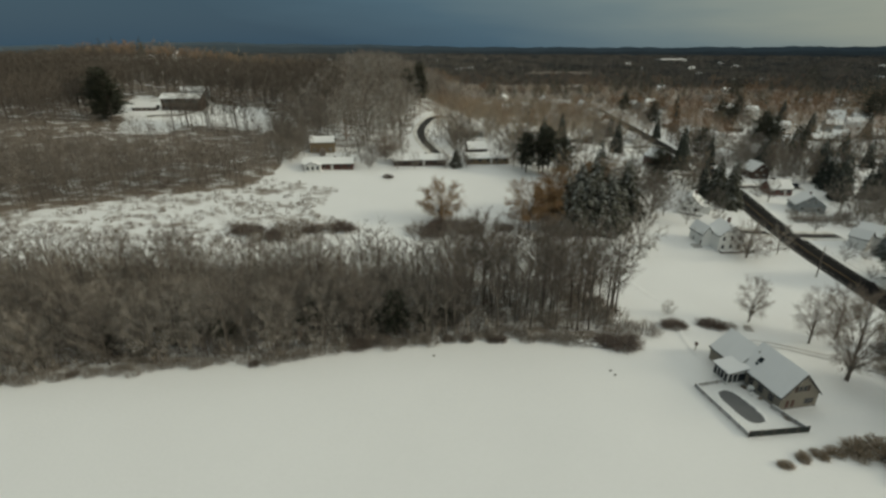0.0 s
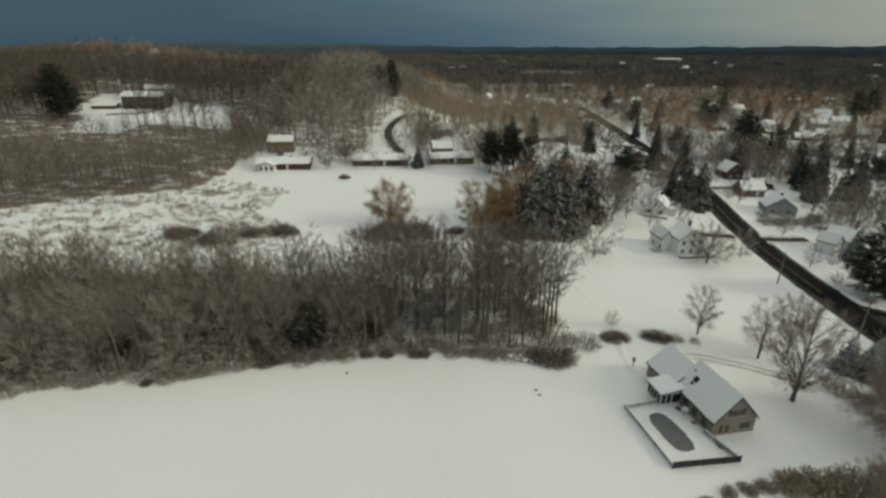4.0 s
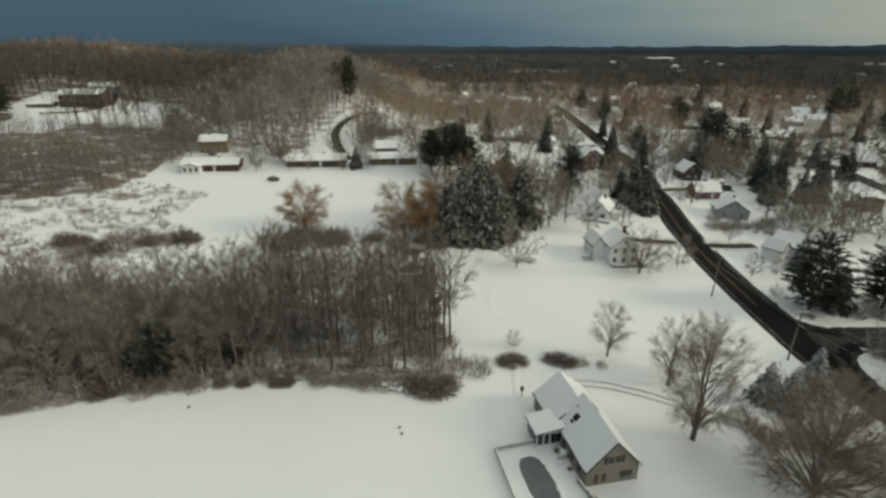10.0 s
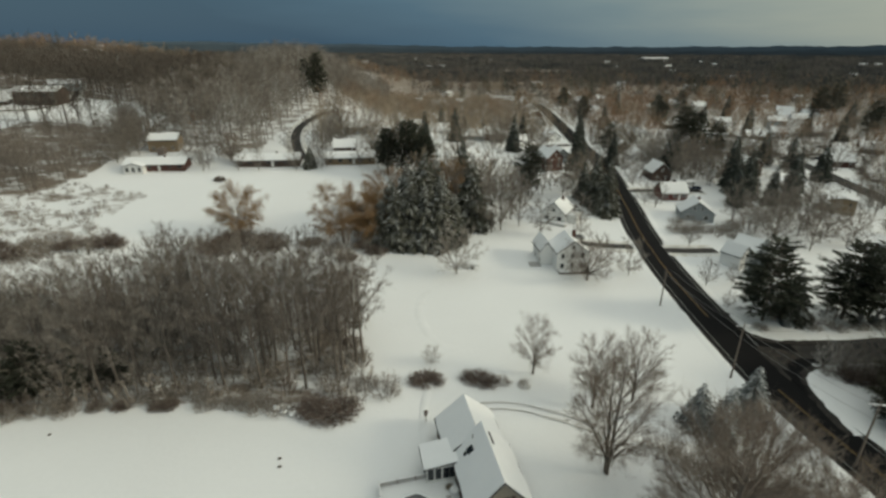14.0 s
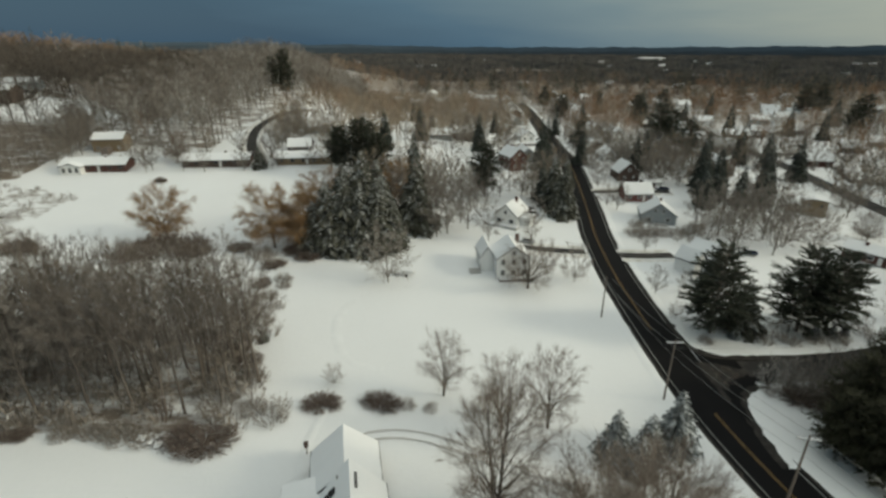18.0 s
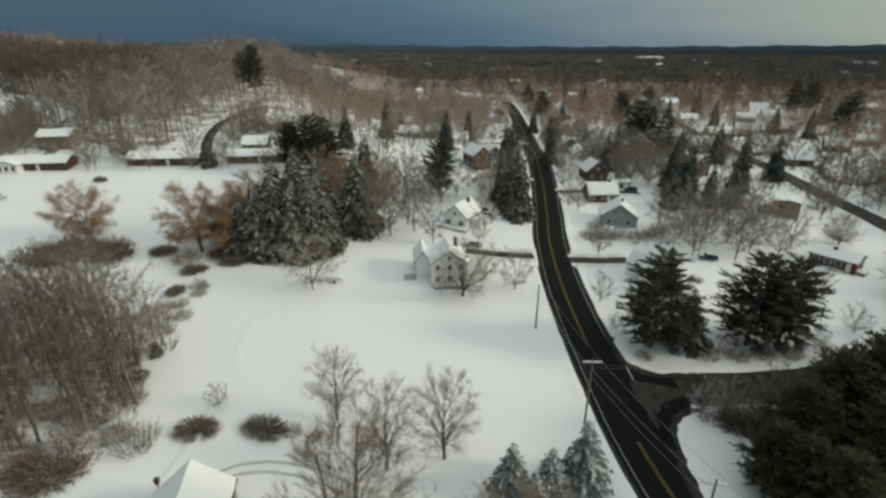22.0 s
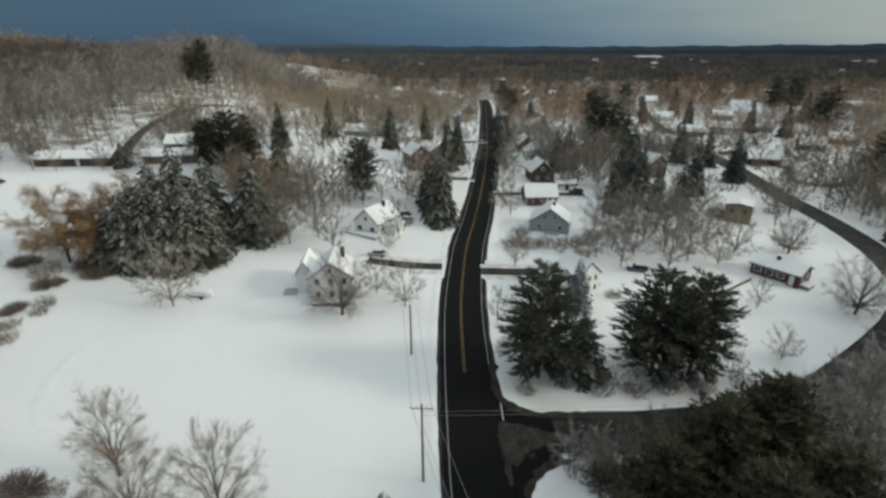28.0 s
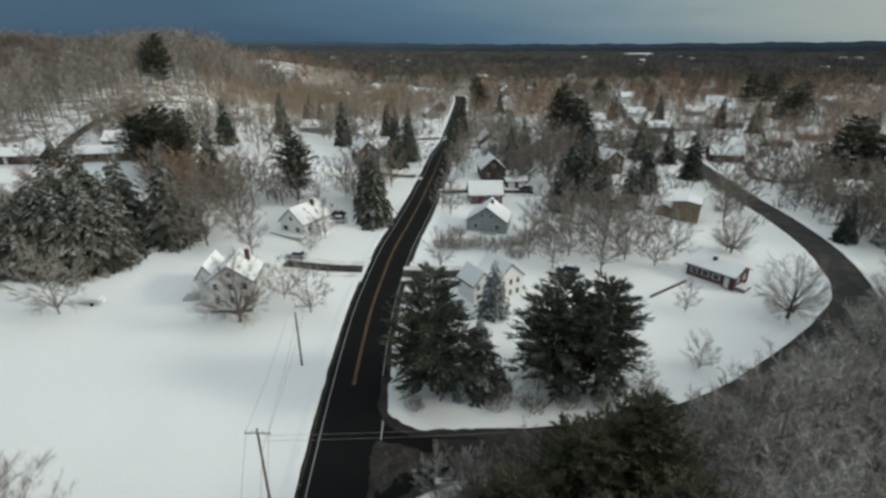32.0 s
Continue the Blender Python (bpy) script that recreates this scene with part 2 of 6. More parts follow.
def ground_z(x, y):
    """Height of the snow: low by the road, rising to a wooded hill in the north-west."""
    x, y = np.asarray(x, float), np.asarray(y, float)
    base = np.interp(y, [-200, 40, 97, 230, 1500, 3000], [2.0, 1.0, 0.0, 6.0, 14.0, 14.0])
    v = y - 0.35 * x
    h = np.interp(v, [60, 100, 140, 200, 258, 340, 450, 600, 800, 1100], [0.6, 1.5, 2.4, 6, 11, 21, 30, 27, 10, 4])
    k = smooth(230, 340, y)
    k2 = smooth(335, 460, y)
    fade = 1 - smooth(30 - 75 * k - 35 * k2, 185 - 140 * k - 50 * k2, x - 0.1 * (y - 150))
    foot = (1 - smooth(80, 125, y)) * (1 - smooth(70, 104, x))
    knoll = 8 * np.exp(-(((x + 300) / 120) ** 2 + ((y - 480) / 120) ** 2))
    knoll = knoll + 24 * np.exp(-(((x + 330) / 130) ** 2 + ((y - 600) / 110) ** 2))
    return base + h * fade + knoll + foot


def gz(x, y):
    return float(ground_z(x, y))


def link_mesh(name, me, mat, parent=None, label=""):
    if mat:
        me.materials.append(mat)
    ob = new(name, me)
    if parent:
        ob.parent = parent
    if label:
        ob["label"] = label
    return ob


def tri_mesh(name, V, T):
    """A mesh from arrays of corners and triangles."""
    me = bpy.data.meshes.new(name)
    V, T = np.asarray(V, np.float32), np.asarray(T, np.int32)
    me.vertices.add(len(V))
    me.vertices.foreach_set("co", V.ravel())
    me.loops.add(T.size)
    me.loops.foreach_set("vertex_index", T.ravel())
    me.polygons.add(len(T))
    me.polygons.foreach_set("loop_start", np.arange(len(T), dtype=np.int32) * T.shape[1])
    me.update(calc_edges=True)
    return me


def part(name, bm, mat, parent=None, label=""):
    me = bpy.data.meshes.new(name)
    bm.to_mesh(me)
    bm.free()
    return link_mesh(name, me, mat, parent, label)


def thing(name, x, y, z=None, turn=0.0, label="", category="", group=""):
    ob = new(name)
    ob.matrix_basis = pose(x, y, gz(x, y) if z is None else z, 0, 0, turn)
    return tagged(ob, label, category, group)


def box(bm, x0, x1, y0, y1, z0, z1, bevel=0.0):
    r = bmesh.ops.create_cube(bm, size=1.0)
    for v in r["verts"]:
        v.co = Vector((x0 + (v.co.x + 0.5) * (x1 - x0), y0 + (v.co.y + 0.5) * (y1 - y0), z0 + (v.co.z + 0.5) * (z1 - z0)))
    if bevel:
        es = list({e for v in r["verts"] for e in v.link_edges})
        bmesh.ops.bevel(bm, geom=es, offset=bevel, segments=1, affect="EDGES")
    return bm


def boxed(*a, bevel=0.0):
    return box(bmesh.new(), *a, bevel=bevel)


def rod(bm, p, q, r0, r1=None, sides=6):
    p, q = Vector(p), Vector(q)
    m = Matrix.Translation((p + q) / 2) @ (q - p).to_track_quat("Z", "Y").to_matrix().to_4x4()
    bmesh.ops.create_cone(bm, cap_ends=True, segments=sides, radius1=r0, radius2=r0 if r1 is None else r1, depth=(q - p).length, matrix=m)
    return bm


# woods and clearings, as outlines on the plan
WOODS = {
    "front": [(-230, 60), (-81, 76), (-57, 80), (-33, 83), (-9, 89), (29, 90), (41, 88), (45, 92), (40, 108), (39, 116), (22, 119), (-10, 120), (-40, 123), (-80, 122), (-230, 118)],
    "west": [(-330, 150), (-141, 156), (-113, 170), (-72, 184), (-66, 202), (-68, 225), (-80, 256), (-108, 262), (-150, 262), (-180, 280), (-190, 330), (-100, 300), (-60, 262), (-55, 340), (-60, 480), (-480, 480), (-480, 150)],
    "north": [(-75, 245), (-62, 238), (-40, 236), (-25, 232), (-14, 236), (-14, 262), (-12, 300), (0, 330), (22, 400), (20, 480), (-70, 480)],
}


def inside(poly, x, y):
    x, y = np.asarray(x, float), np.asarray(y, float)
    hit = np.zeros(x.shape, bool)
    for (x0, y0), (x1, y1) in zip(poly, poly[1:] + poly[:1]):
        c = ((y0 > y) != (y1 > y)) & (x < (x1 - x0) * (y - y0) / (y1 - y0 + 1e-9) + x0)
        hit ^= c
    return hit


# roads on the plan: centre lines
MAIN = [(150, -40), (133, 5), (124, 38), (118, 62), (115.6, 77), (114.3, 90), (113.9, 107), (114, 125), (114.7, 140), (117, 161), (119.6, 175), (124.2, 202), (128.8, 234), (135.5, 293), (149.3, 437), (152.4, 494)]
SIDE = [(124.5, 104), (130, 104), (140, 104.3), (152, 106), (163, 109.5), (176, 116.5), (191, 126.5), (204, 138), (212.5, 156), (216.5, 177), (218.5, 208), (226.5, 270), (236, 330)]
LOOP = [(226.5, 258), (238, 263), (256, 266), (280, 271)]
HILL_ROAD = [(4, 222), (-1, 234), (-6, 250), (-8.5, 266), (-7, 283), (-1, 300), (12, 318)]
DRIVES = [
    ([(110.5, 151.5), (104, 151.8), (94, 154)], 3.4),
    ([(118.8, 149.5), (126, 149.3), (133, 149.6)], 3.6),
    ([(128, 200), (136, 201.5), (156, 202)], 3.4),
    ([(122, 215), (114, 214), (107, 216)], 3.0),
    ([(-157, 275), (-150, 278), (-141, 282), (-136, 300), (-150, 330)], 3.0),
]
LANES = [
    [(224, 262), (200, 268), (178, 262), (160, 268), (140, 266)],
    [(230, 288), (240, 306), (262, 315), (306, 345), (360, 380), (440, 420)],
    [(134, 292), (105, 287), (70, 288), (45, 292)],
    [(236, 330), (262, 420), (300, 520)],
]


def spline(pts, step):
    """A smooth line through points of the plan, at even steps."""
    p = np.array([pts[0], *pts, pts[-1]], float)
    out = []
    for i in range(1, len(p) - 2):
        a, b, c, d = p[i - 1], p[i], p[i + 1], p[i + 2]
        k = max(2, int(np.hypot(*(c - b)) / step))
        for s in np.arange(k) / k:
            out.append(0.5 * (2 * b + (c - a) * s + (2 * a - 5 * b + 4 * c - d) * s * s + (3 * b - a - 3 * c + d) * s**3))
    return np.array([*out, p[-2]])


def sides(line):
    d = np.gradient(line, axis=0)
    d /= np.hypot(d[:, 0], d[:, 1])[:, None] + 1e-9
    return np.stack([d[:, 1], -d[:, 0]], 1)


def ribbon(name, line, offs, lifts, mat, parent=None, label="", wobble=0.0):
    """A strip along a line: offsets to its right, and heights over the ground."""
    n = sides(line)
    rng = np.random.RandomState(len(line))
    V = []
    for o, h in zip(offs, lifts):
        w = wobble * rng.normal(size=(len(line), 1)) if wobble else 0
        q = line + n * (o + w)
        V.append(np.column_stack([q, ground_z(q[:, 0], q[:, 1]) + h + (np.abs(w[:, 0]) * 0.3 if wobble else 0)]))
    k, c = len(offs), len(line)
    V = np.concatenate(V)
    a = (np.arange(k - 1)[:, None] * c + np.arange(c - 1)[None]).ravel()
    Q = np.column_stack([a, a + c, a + c + 1, a + 1])
    return link_mesh(name, tri_mesh(name, V, Q), mat, parent, label)


def axis(lo, a, b, hi, step):
    mid = np.arange(a, b + step, step)
    grow = lambda d: step * np.cumsum(1.12 ** np.arange(1, 80))
    left, right = a - grow(0), b + grow(0)
    return np.concatenate([[lo], left[left > lo][::-1], mid, right[right < hi], [hi]])


def litter(x, y):
    """How far dead leaves show through the snow, from 0 to 1."""
    f = np.zeros(np.shape(x))
    for nm, p in WOODS.items():
        f = np.maximum(f, (0.50 if nm == "west" else 0.44 if nm == "front" else 0.40) * inside(p, x, y))
    marsh = [(-160, 138), (-60, 132), (-30, 140), (-22, 150), (-42, 163), (-36, 184), (-52, 190), (-75, 194), (-92, 200), (-108, 186), (-130, 172), (-160, 152)]
    f = np.maximum(f, 0.34 * inside(marsh, x, y))
    f = np.where(inside([(-170, 284), (-156, 246), (-136, 244), (-131, 250), (-133, 290), (-136, 300), (-165, 300)], x, y), 0, f)
    east = smooth(-20, 10, x)
    far = 0.36 * smooth(225, 330, y) * (1 - east) + 0.45 * smooth(250, 400, y) * east + 0.16 * smooth(430, 760, y)
    return np.clip(np.maximum(f, far), 0, 0.62)


def build_ground():
    xs, ys = axis(-4800, -260, 330, 4800, 3.0), axis(-400, -60, 420, 4900, 3.0)
    X, Y = np.meshgrid(xs, ys)
    x, y = X.ravel(), Y.ravel()
    bumps = np.array([noise.noise((a * 0.05, b * 0.05, 3)) * 0.10 if abs(a) < 400 and b < 500 else 0 for a, b in zip(x, y)])
    for line in (MAIN, SIDE):
        q = spline(line, 4)
        near = (x > 90) & (x < 260) & (y < 400)
        d = np.full(len(x), 99.0)
        d[near] = np.min(np.hypot(x[near, None] - q[None, :, 0], y[near, None] - q[None, :, 1]), 1)
        bumps *= smooth(5, 12, d)
    V = np.column_stack([x, y, ground_z(x, y) + bumps])
    c = len(xs)
    a = (np.arange(len(ys) - 1)[:, None] * c + np.arange(c - 1)[None]).ravel()
    me = tri_mesh("ground", V, np.column_stack([a, a + 1, a + c + 1, a + c]))
    me.polygons.foreach_set("use_smooth", np.ones(len(a), bool))
    at = me.attributes.new("litter", "FLOAT", "POINT")
    at.data.foreach_set("value", litter(x, y).astype(np.float32))
    tagged(link_mesh("ground", me, GROUND), "snow-covered open ground with leaf litter under woods", "ground", kind="structure")


build_ground()


def build_road(name, pts, half, mat, label, bank=0.3, skip=lambda x, y, s: False, extra=0.0, verge=0.0):
    """A road with its camber, and a low bank of ploughed snow along both edges."""
    line = spline(pts, 3.0)
    road = ribbon(name, line, [-half - extra, -half / 2, 0, half / 2, half], [0.07, 0.11, 0.13, 0.11, 0.07], mat)
    tagged(road, label, "road", kind="structure")
    n = sides(line)
    for s in (-1, 1):
        run = []
        for i, p in enumerate(line):
            e = p + n[i] * s * half
            if not skip(e[0], e[1], s):
                run.append(p)
            if (skip(e[0], e[1], s) or i == len(line) - 1) and len(run) > 2:
                k0 = half + (extra if s < 0 else 0)
                if verge:
                    w = ribbon("road_shoulder", np.array(run), [s * (k0 - 0.12), s * (k0 + verge + 0.25)], [0.09, 0.085], DIRT, wobble=0.06)
                    tagged(w, "strip of brown gravel and slush beside the road", "shoulder", kind="structure")
                    k0 += verge
                o = [k0 - 0.2, k0 + 0.15, k0 + 0.6, k0 + 1.2, k0 + 2.2]
                b = ribbon("snow_bank", np.array(run), [s * k for k in o], [0.06, bank * 0.8, bank, bank * 0.55, -0.08], BANK if bank > 0.15 else SNOW, wobble=0.07)
                tagged(b, "low ploughed snow bank along the road", "snow bank", kind="structure")
                run = []
            elif skip(e[0], e[1], s):
                run = []
    return road, line


def main_gap(x, y, s):
    return (s > 0 and (86 < y < 115 or 146 < y < 152.5 or 198 < y < 202)) or (s < 0 and 149 < y < 154)


def side_gap(x, y, s):
    return x < 124


main_road, main_line = build_road("road", MAIN, 4.0, ASPHALT, "two-lane dark wet asphalt road cleared of snow", 0.12, main_gap, 0.45, verge=0.35)
for o in (-0.71, -0.43):
    for lo, hi in ((-60, 95), (113.5, 900)):
        seg = main_line[(main_line[:, 1] > lo) & (main_line[:, 1] < hi)]
        ribbon("yellow_line", seg, [o - 0.05, o + 0.05], [0.142, 0.142], YELLOW, main_road)
ribbon("edge_line", main_line, [-3.62, -3.50], [0.105, 0.105], WHITE_LINE, main_road)
for lo, hi in ((-60, 86), (114, 900)):
    ribbon("edge_line", main_line[(main_line[:, 1] > lo) & (main_line[:, 1] < hi)], [3.28, 3.42], [0.112, 0.112], WHITE_LINE, main_road)
side_road, side_line = build_road("road", SIDE, 3.4, SLUSH, "side street with slushy dark asphalt between snow", 0.15, side_gap, verge=0.3)
loop_road, loop_line = build_road("road", LOOP, 3.0, SLUSH, "residential lane with slushy asphalt", 0.2)
hill_road, hill_line = build_road("road", HILL_ROAD, 2.2, SLUSH, "narrow dark lane winding up the wooded hill", 0.25)
for pts, w in DRIVES:
    build_road("driveway", pts, w / 2, SLUSH, "ploughed dark driveway between snow banks", 0.2)
for pts in LANES:
    build_road("road", pts, 2.8, SLUSH, "distant neighbourhood street with slushy asphalt", 0.2)


def build_mouth():
    """The flared mouth of the side street."""
    north = spline([(118.25, 118), (118.2, 113), (119.0, 109.8), (122.5, 107.6), (130, 107.4)], 1.0)
    south = spline([(117.6, 82), (118.2, 88.5), (119.6, 94.5), (123, 98.2), (130, 100.3)], 1.0)
    k = min(len(north), len(south))
    a, b = north[np.linspace(0, len(north) - 1, 24).astype(int)], south[np.linspace(0, len(south) - 1, 24).astype(int)]
    V = np.concatenate([np.column_stack([q, ground_z(q[:, 0], q[:, 1]) + 0.10]) for q in (a, a * 0.5 + b * 0.5, b)])
    i = np.arange(23)
    Q = np.concatenate([np.column_stack([i + o, i + o + 24, i + o + 25, i + o + 1]) for o in (0, 24)])
    tagged(link_mesh("pavement", tri_mesh("pavement", V, Q), ASPHALT), "flared asphalt mouth of a side street", "pavement", kind="structure")
    for e, s in ((north, -1), (south, 1)):
        tagged(ribbon("road_shoulder", e, [s * -1.1, s * 0.15], [0.125, 0.14], DIRT, wobble=0.12), "strip of brown gravel and slush beside the road", "shoulder", kind="structure")
        tagged(ribbon("snow_bank", e, [s * o for o in (-0.2, 0.2, 0.7, 1.4, 2.2)], [0.05, 0.14, 0.18, 0.1, -0.08], SNOW, wobble=0.08), "low ploughed snow bank along the road", "snow bank", kind="structure")
    rng = np.random.RandomState(6)
    core = np.array([(117.3, 106.2), (119.5, 105.7), (122.6, 104.6), (125.2, 103.4), (123.6, 101.9), (120.6, 100.8), (118.9, 98.2), (117.4, 95.6), (117.0, 100.0), (116.9, 103.5)])
    rim = spline([tuple(q) for q in core] + [tuple(core[0])], 0.5)[:-1]
    rim = rim + rng.normal(size=rim.shape) * 0.12
    c = rim.mean(0)
    bm = bmesh.new()
    rows = [[bm.verts.new((x, y, gz(x, y) + h)) for x, y in c + (rim - c) * k] for k, h in ((1.0, 0.06), (0.9, 0.155), (0.5, 0.20))]
    for r0, r1 in zip(rows, rows[1:]):
        for k in range(len(rim)):
            q = (k + 1) % len(rim)
            bm.faces.new((r0[k], r0[q], r1[q], r1[k]))
    bm.faces.new(rows[-1])
    bmesh.ops.recalc_face_normals(bm, faces=bm.faces)
    tagged(part("pavement", bm, DIRT), "ragged corner island of brown gravel and slush", "pavement", kind="structure")


build_mouth()

# wheel ruts in the snow of the drive to the tan house
RUTS = spline([(112, 66.5), (101, 70.8), (92.2, 75.1), (85.6, 79.0), (78.6, 83.4), (71.8, 86.8), (66.4, 88.5), (61.5, 88.2), (58.5, 86)], 1.5)
for o in (-0.8, 0.8):
    tagged(ribbon("wheel_rut", RUTS, [o - 0.17, o - 0.08, o + 0.08, o + 0.17], [0.13, 0.11, 0.11, 0.13], RUT, wobble=0.05), "wheel rut pressed into snow on a driveway", "wheel rut", kind="structure")


# a curved track across the field, and a trodden path beside the house
for pts, w, h in (([(62, 103.6), (56.3, 106), (53.1, 111.7), (51.8, 119.7), (54.3, 127.1), (61.8, 131.7), (70.5, 133.1)], 0.7, 0.025), ([(53.6, 80), (53.2, 86), (53.6, 91), (54.6, 95)], 0.45, 0.12)):
    line = spline(pts, 1.0)
    tagged(ribbon("snow_track", line, [-w * 1.5, -w * 0.5, w * 0.5, w * 1.5], [h - 0.06, h, h, h - 0.06], TRODDEN, wobble=0.05), "shallow trodden track across deep snow", "track", kind="structure")


def build_hills():
    """Low wooded ridges along the horizon, far behind everything; haze is painted into their colours."""
    rng = np.random.RandomState(3)
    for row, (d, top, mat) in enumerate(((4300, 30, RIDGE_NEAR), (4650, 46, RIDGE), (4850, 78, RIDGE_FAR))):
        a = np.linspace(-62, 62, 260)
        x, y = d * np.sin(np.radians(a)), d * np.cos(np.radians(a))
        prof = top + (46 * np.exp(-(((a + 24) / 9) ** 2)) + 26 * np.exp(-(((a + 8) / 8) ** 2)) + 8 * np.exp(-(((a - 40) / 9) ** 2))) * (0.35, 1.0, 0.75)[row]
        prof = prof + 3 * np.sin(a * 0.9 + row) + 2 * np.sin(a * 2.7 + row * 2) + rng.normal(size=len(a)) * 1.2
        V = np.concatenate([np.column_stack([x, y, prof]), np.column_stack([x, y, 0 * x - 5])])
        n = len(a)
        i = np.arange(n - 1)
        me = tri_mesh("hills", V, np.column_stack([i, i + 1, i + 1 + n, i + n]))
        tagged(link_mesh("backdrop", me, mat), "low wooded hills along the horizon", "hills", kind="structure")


build_hills()

# ---- growing things ----
def prism(V, T, p, q, r0, r1, sides_n=4):
    d = q - p
    d = d / (np.linalg.norm(d) + 1e-9)
    a = np.cross(d, (0.3, 0.9, 0.2) if abs(d[2]) > 0.7 else (0, 0, 1.0))
    a /= np.linalg.norm(a)
    b = np.cross(d, a)
    i = len(V)
    for c, r in ((p, r0), (q, r1)):
        for k in range(sides_n):
            t = 2 * math.pi * k / sides_n
            V.append(c + r * (math.cos(t) * a + math.sin(t) * b))
    for k in range(sides_n):
        m = (k + 1) % sides_n
        T.append((i + k, i + m, i + sides_n + m))
        T.append((i + k, i + sides_n + m, i + sides_n + k))


def sliver(V, T, p, q, w, rng):
    s = np.cross(q - p, rng.normal(size=3))
    s *= w / (np.linalg.norm(s) + 1e-9)
    i = len(V)
    V.extend((p - s, p + s, q))
    T.append((i, i + 1, i + 2))


def unit(v):
    return v / (np.linalg.norm(v) + 1e-9)


def slivers(V, T, O, E, W, rng):
    """Many thin twigs at once, each one narrow triangle from O to E."""
    n = len(O)
    if not n:
        return
    S = np.cross(E - O, rng.normal(size=(n, 3)))
    S *= (np.broadcast_to(W, (n,)) / (np.linalg.norm(S, axis=1) + 1e-9))[:, None]
    i = len(V)
    V.extend(np.stack([O - S, O + S, E], 1).reshape(-1, 3))
    T.extend((i + np.arange(3 * n).reshape(n, 3)).tolist())


def units(D):
    return D / (np.linalg.norm(D, axis=1)[:, None] + 1e-9)


def bare_tree(seed, H=10.0, R=4.0, fork=0.25, limbs=12, subs=7, twigs=6, third=2, w=0.02, stems=1, centre=0.6, tall=0.42, droop=0.0, vase=0.5, spray=0.36, leader=0.8, thick=0.016, crook=0.035):
    """A leafless tree: limbs that reach for a rounded crown, with branches, twigs and fine tips along them."""
    rng = np.random.RandomState(seed)
    V, T, C, K = [], [], [], []
    mid_c, rad = np.array([0, 0, centre * H]), np.array([R, R, tall * H])
    for s in range(stems):
        lean = rng.normal(size=2) * (0.025 if stems == 1 else 0.11)
        p, r = np.array([rng.normal() * 0.18, rng.normal() * 0.18, 0]) * (stems > 1) + np.array([0, 0, -0.3]), H * thick / stems**0.4
        n, nodes = 6, []
        nodes.append((p, r))
        for k in range(n):
            d = unit(np.array([lean[0], lean[1], 1]) + np.append(rng.normal(size=2) * crook, 0))
            q, r2 = p + d * (leader * H + 0.3) / n, r * (0.86 if k < 3 else 0.7)
            prism(V, T, p, q, r, r2, 6 if k < 3 else 5)
            p, r = q, r2
            nodes.append((p, r))
        m = max(3, limbs // stems)
        O, D, L = [], [], []
        for j in range(m):
            u = (j + 0.3 + 0.4 * rng.rand()) / m
            cz = -0.62 + 1.6 * u
            az = j * 2.4 + s * 2.1 + rng.rand() * 0.7
            hr = math.sqrt(max(0.02, 1 - min(1, cz) ** 2))
            tip = mid_c + rad * np.array([math.cos(az) * hr, math.sin(az) * hr, min(0.97, cz)]) * (0.62 + 0.38 * rng.rand() ** 0.5)
            hd = math.hypot(tip[0], tip[1])
            z0 = min(max(fork * H * (0.85 + 0.3 * rng.rand()), tip[2] - hd * (0.8 + 0.9 * rng.rand()) - 0.1 * H * rng.rand()), leader * H * 0.97)
            x = z0 / (leader * H) * n
            i = min(int(x), n - 1)
            base = nodes[i][0] + (nodes[i + 1][0] - nodes[i][0]) * (x - i)
            dv = tip - base
            bend = base + dv * np.array([0.62 - 0.34 * vase, 0.62 - 0.34 * vase, 0.38 + 0.3 * vase]) + np.append(rng.normal(size=2) * 0.03 * H, -droop * 0.05 * H)
            lr = max(0.012, nodes[i][1] * (0.34 + 0.2 * rng.rand()))
            g = np.linspace(0, 1, 6)[:, None]
            line = base * (1 - g) ** 2 + bend * 2 * g * (1 - g) + tip * g * g
            line[1:-1] += rng.normal(size=(4, 3)) * 0.008 * H
            for k in range(5):
                prism(V if k < 3 else C, T if k < 3 else K, line[k], line[k + 1], lr * (1 - k / 5.6), lr * (1 - (k + 1) / 5.6), 4 if k < 2 else 3)
            ga = 0.12 + 0.88 * ((np.arange(subs) + rng.rand(subs)) / subs) ** 0.75
            k = np.minimum((ga * 5).astype(int), 4)
            f = (ga * 5 - k)[:, None]
            o = line[k] * (1 - f) + line[k + 1] * f
            tangent = units(line[k + 1] - line[k])
            away = units((o - mid_c) / rad + 1e-6)
            O.append(o)
            D.append(units(tangent * 0.75 + away * 0.45 + rng.normal(size=(subs, 3)) * 0.42 + np.array([0, 0, 0.2 - droop])))
            L.append(spray * R * (1.15 - 0.45 * ga) * (0.65 + 0.6 * rng.rand(subs)))
        O, D, L = np.concatenate(O), np.concatenate(D), np.concatenate(L)
        M = O + D * (L * 0.55)[:, None]
        E = M + units(D + np.array([0, 0, 0.25 - 1.6 * droop]) + rng.normal(size=D.shape) * 0.15) * (L * 0.45)[:, None]
        slivers(C, K, O, M + (E - M) * 0.1, w * 2.0, rng)
        slivers(C, K, M, E, w * 1.4, rng)
        g = rng.rand(len(O), twigs)[..., None] * 0.85 + 0.15
        O2 = np.where(g < 0.55, O[:, None] + (M - O)[:, None] * (g / 0.55), M[:, None] + (E - M)[:, None] * ((g - 0.55) / 0.45)).reshape(-1, 3)
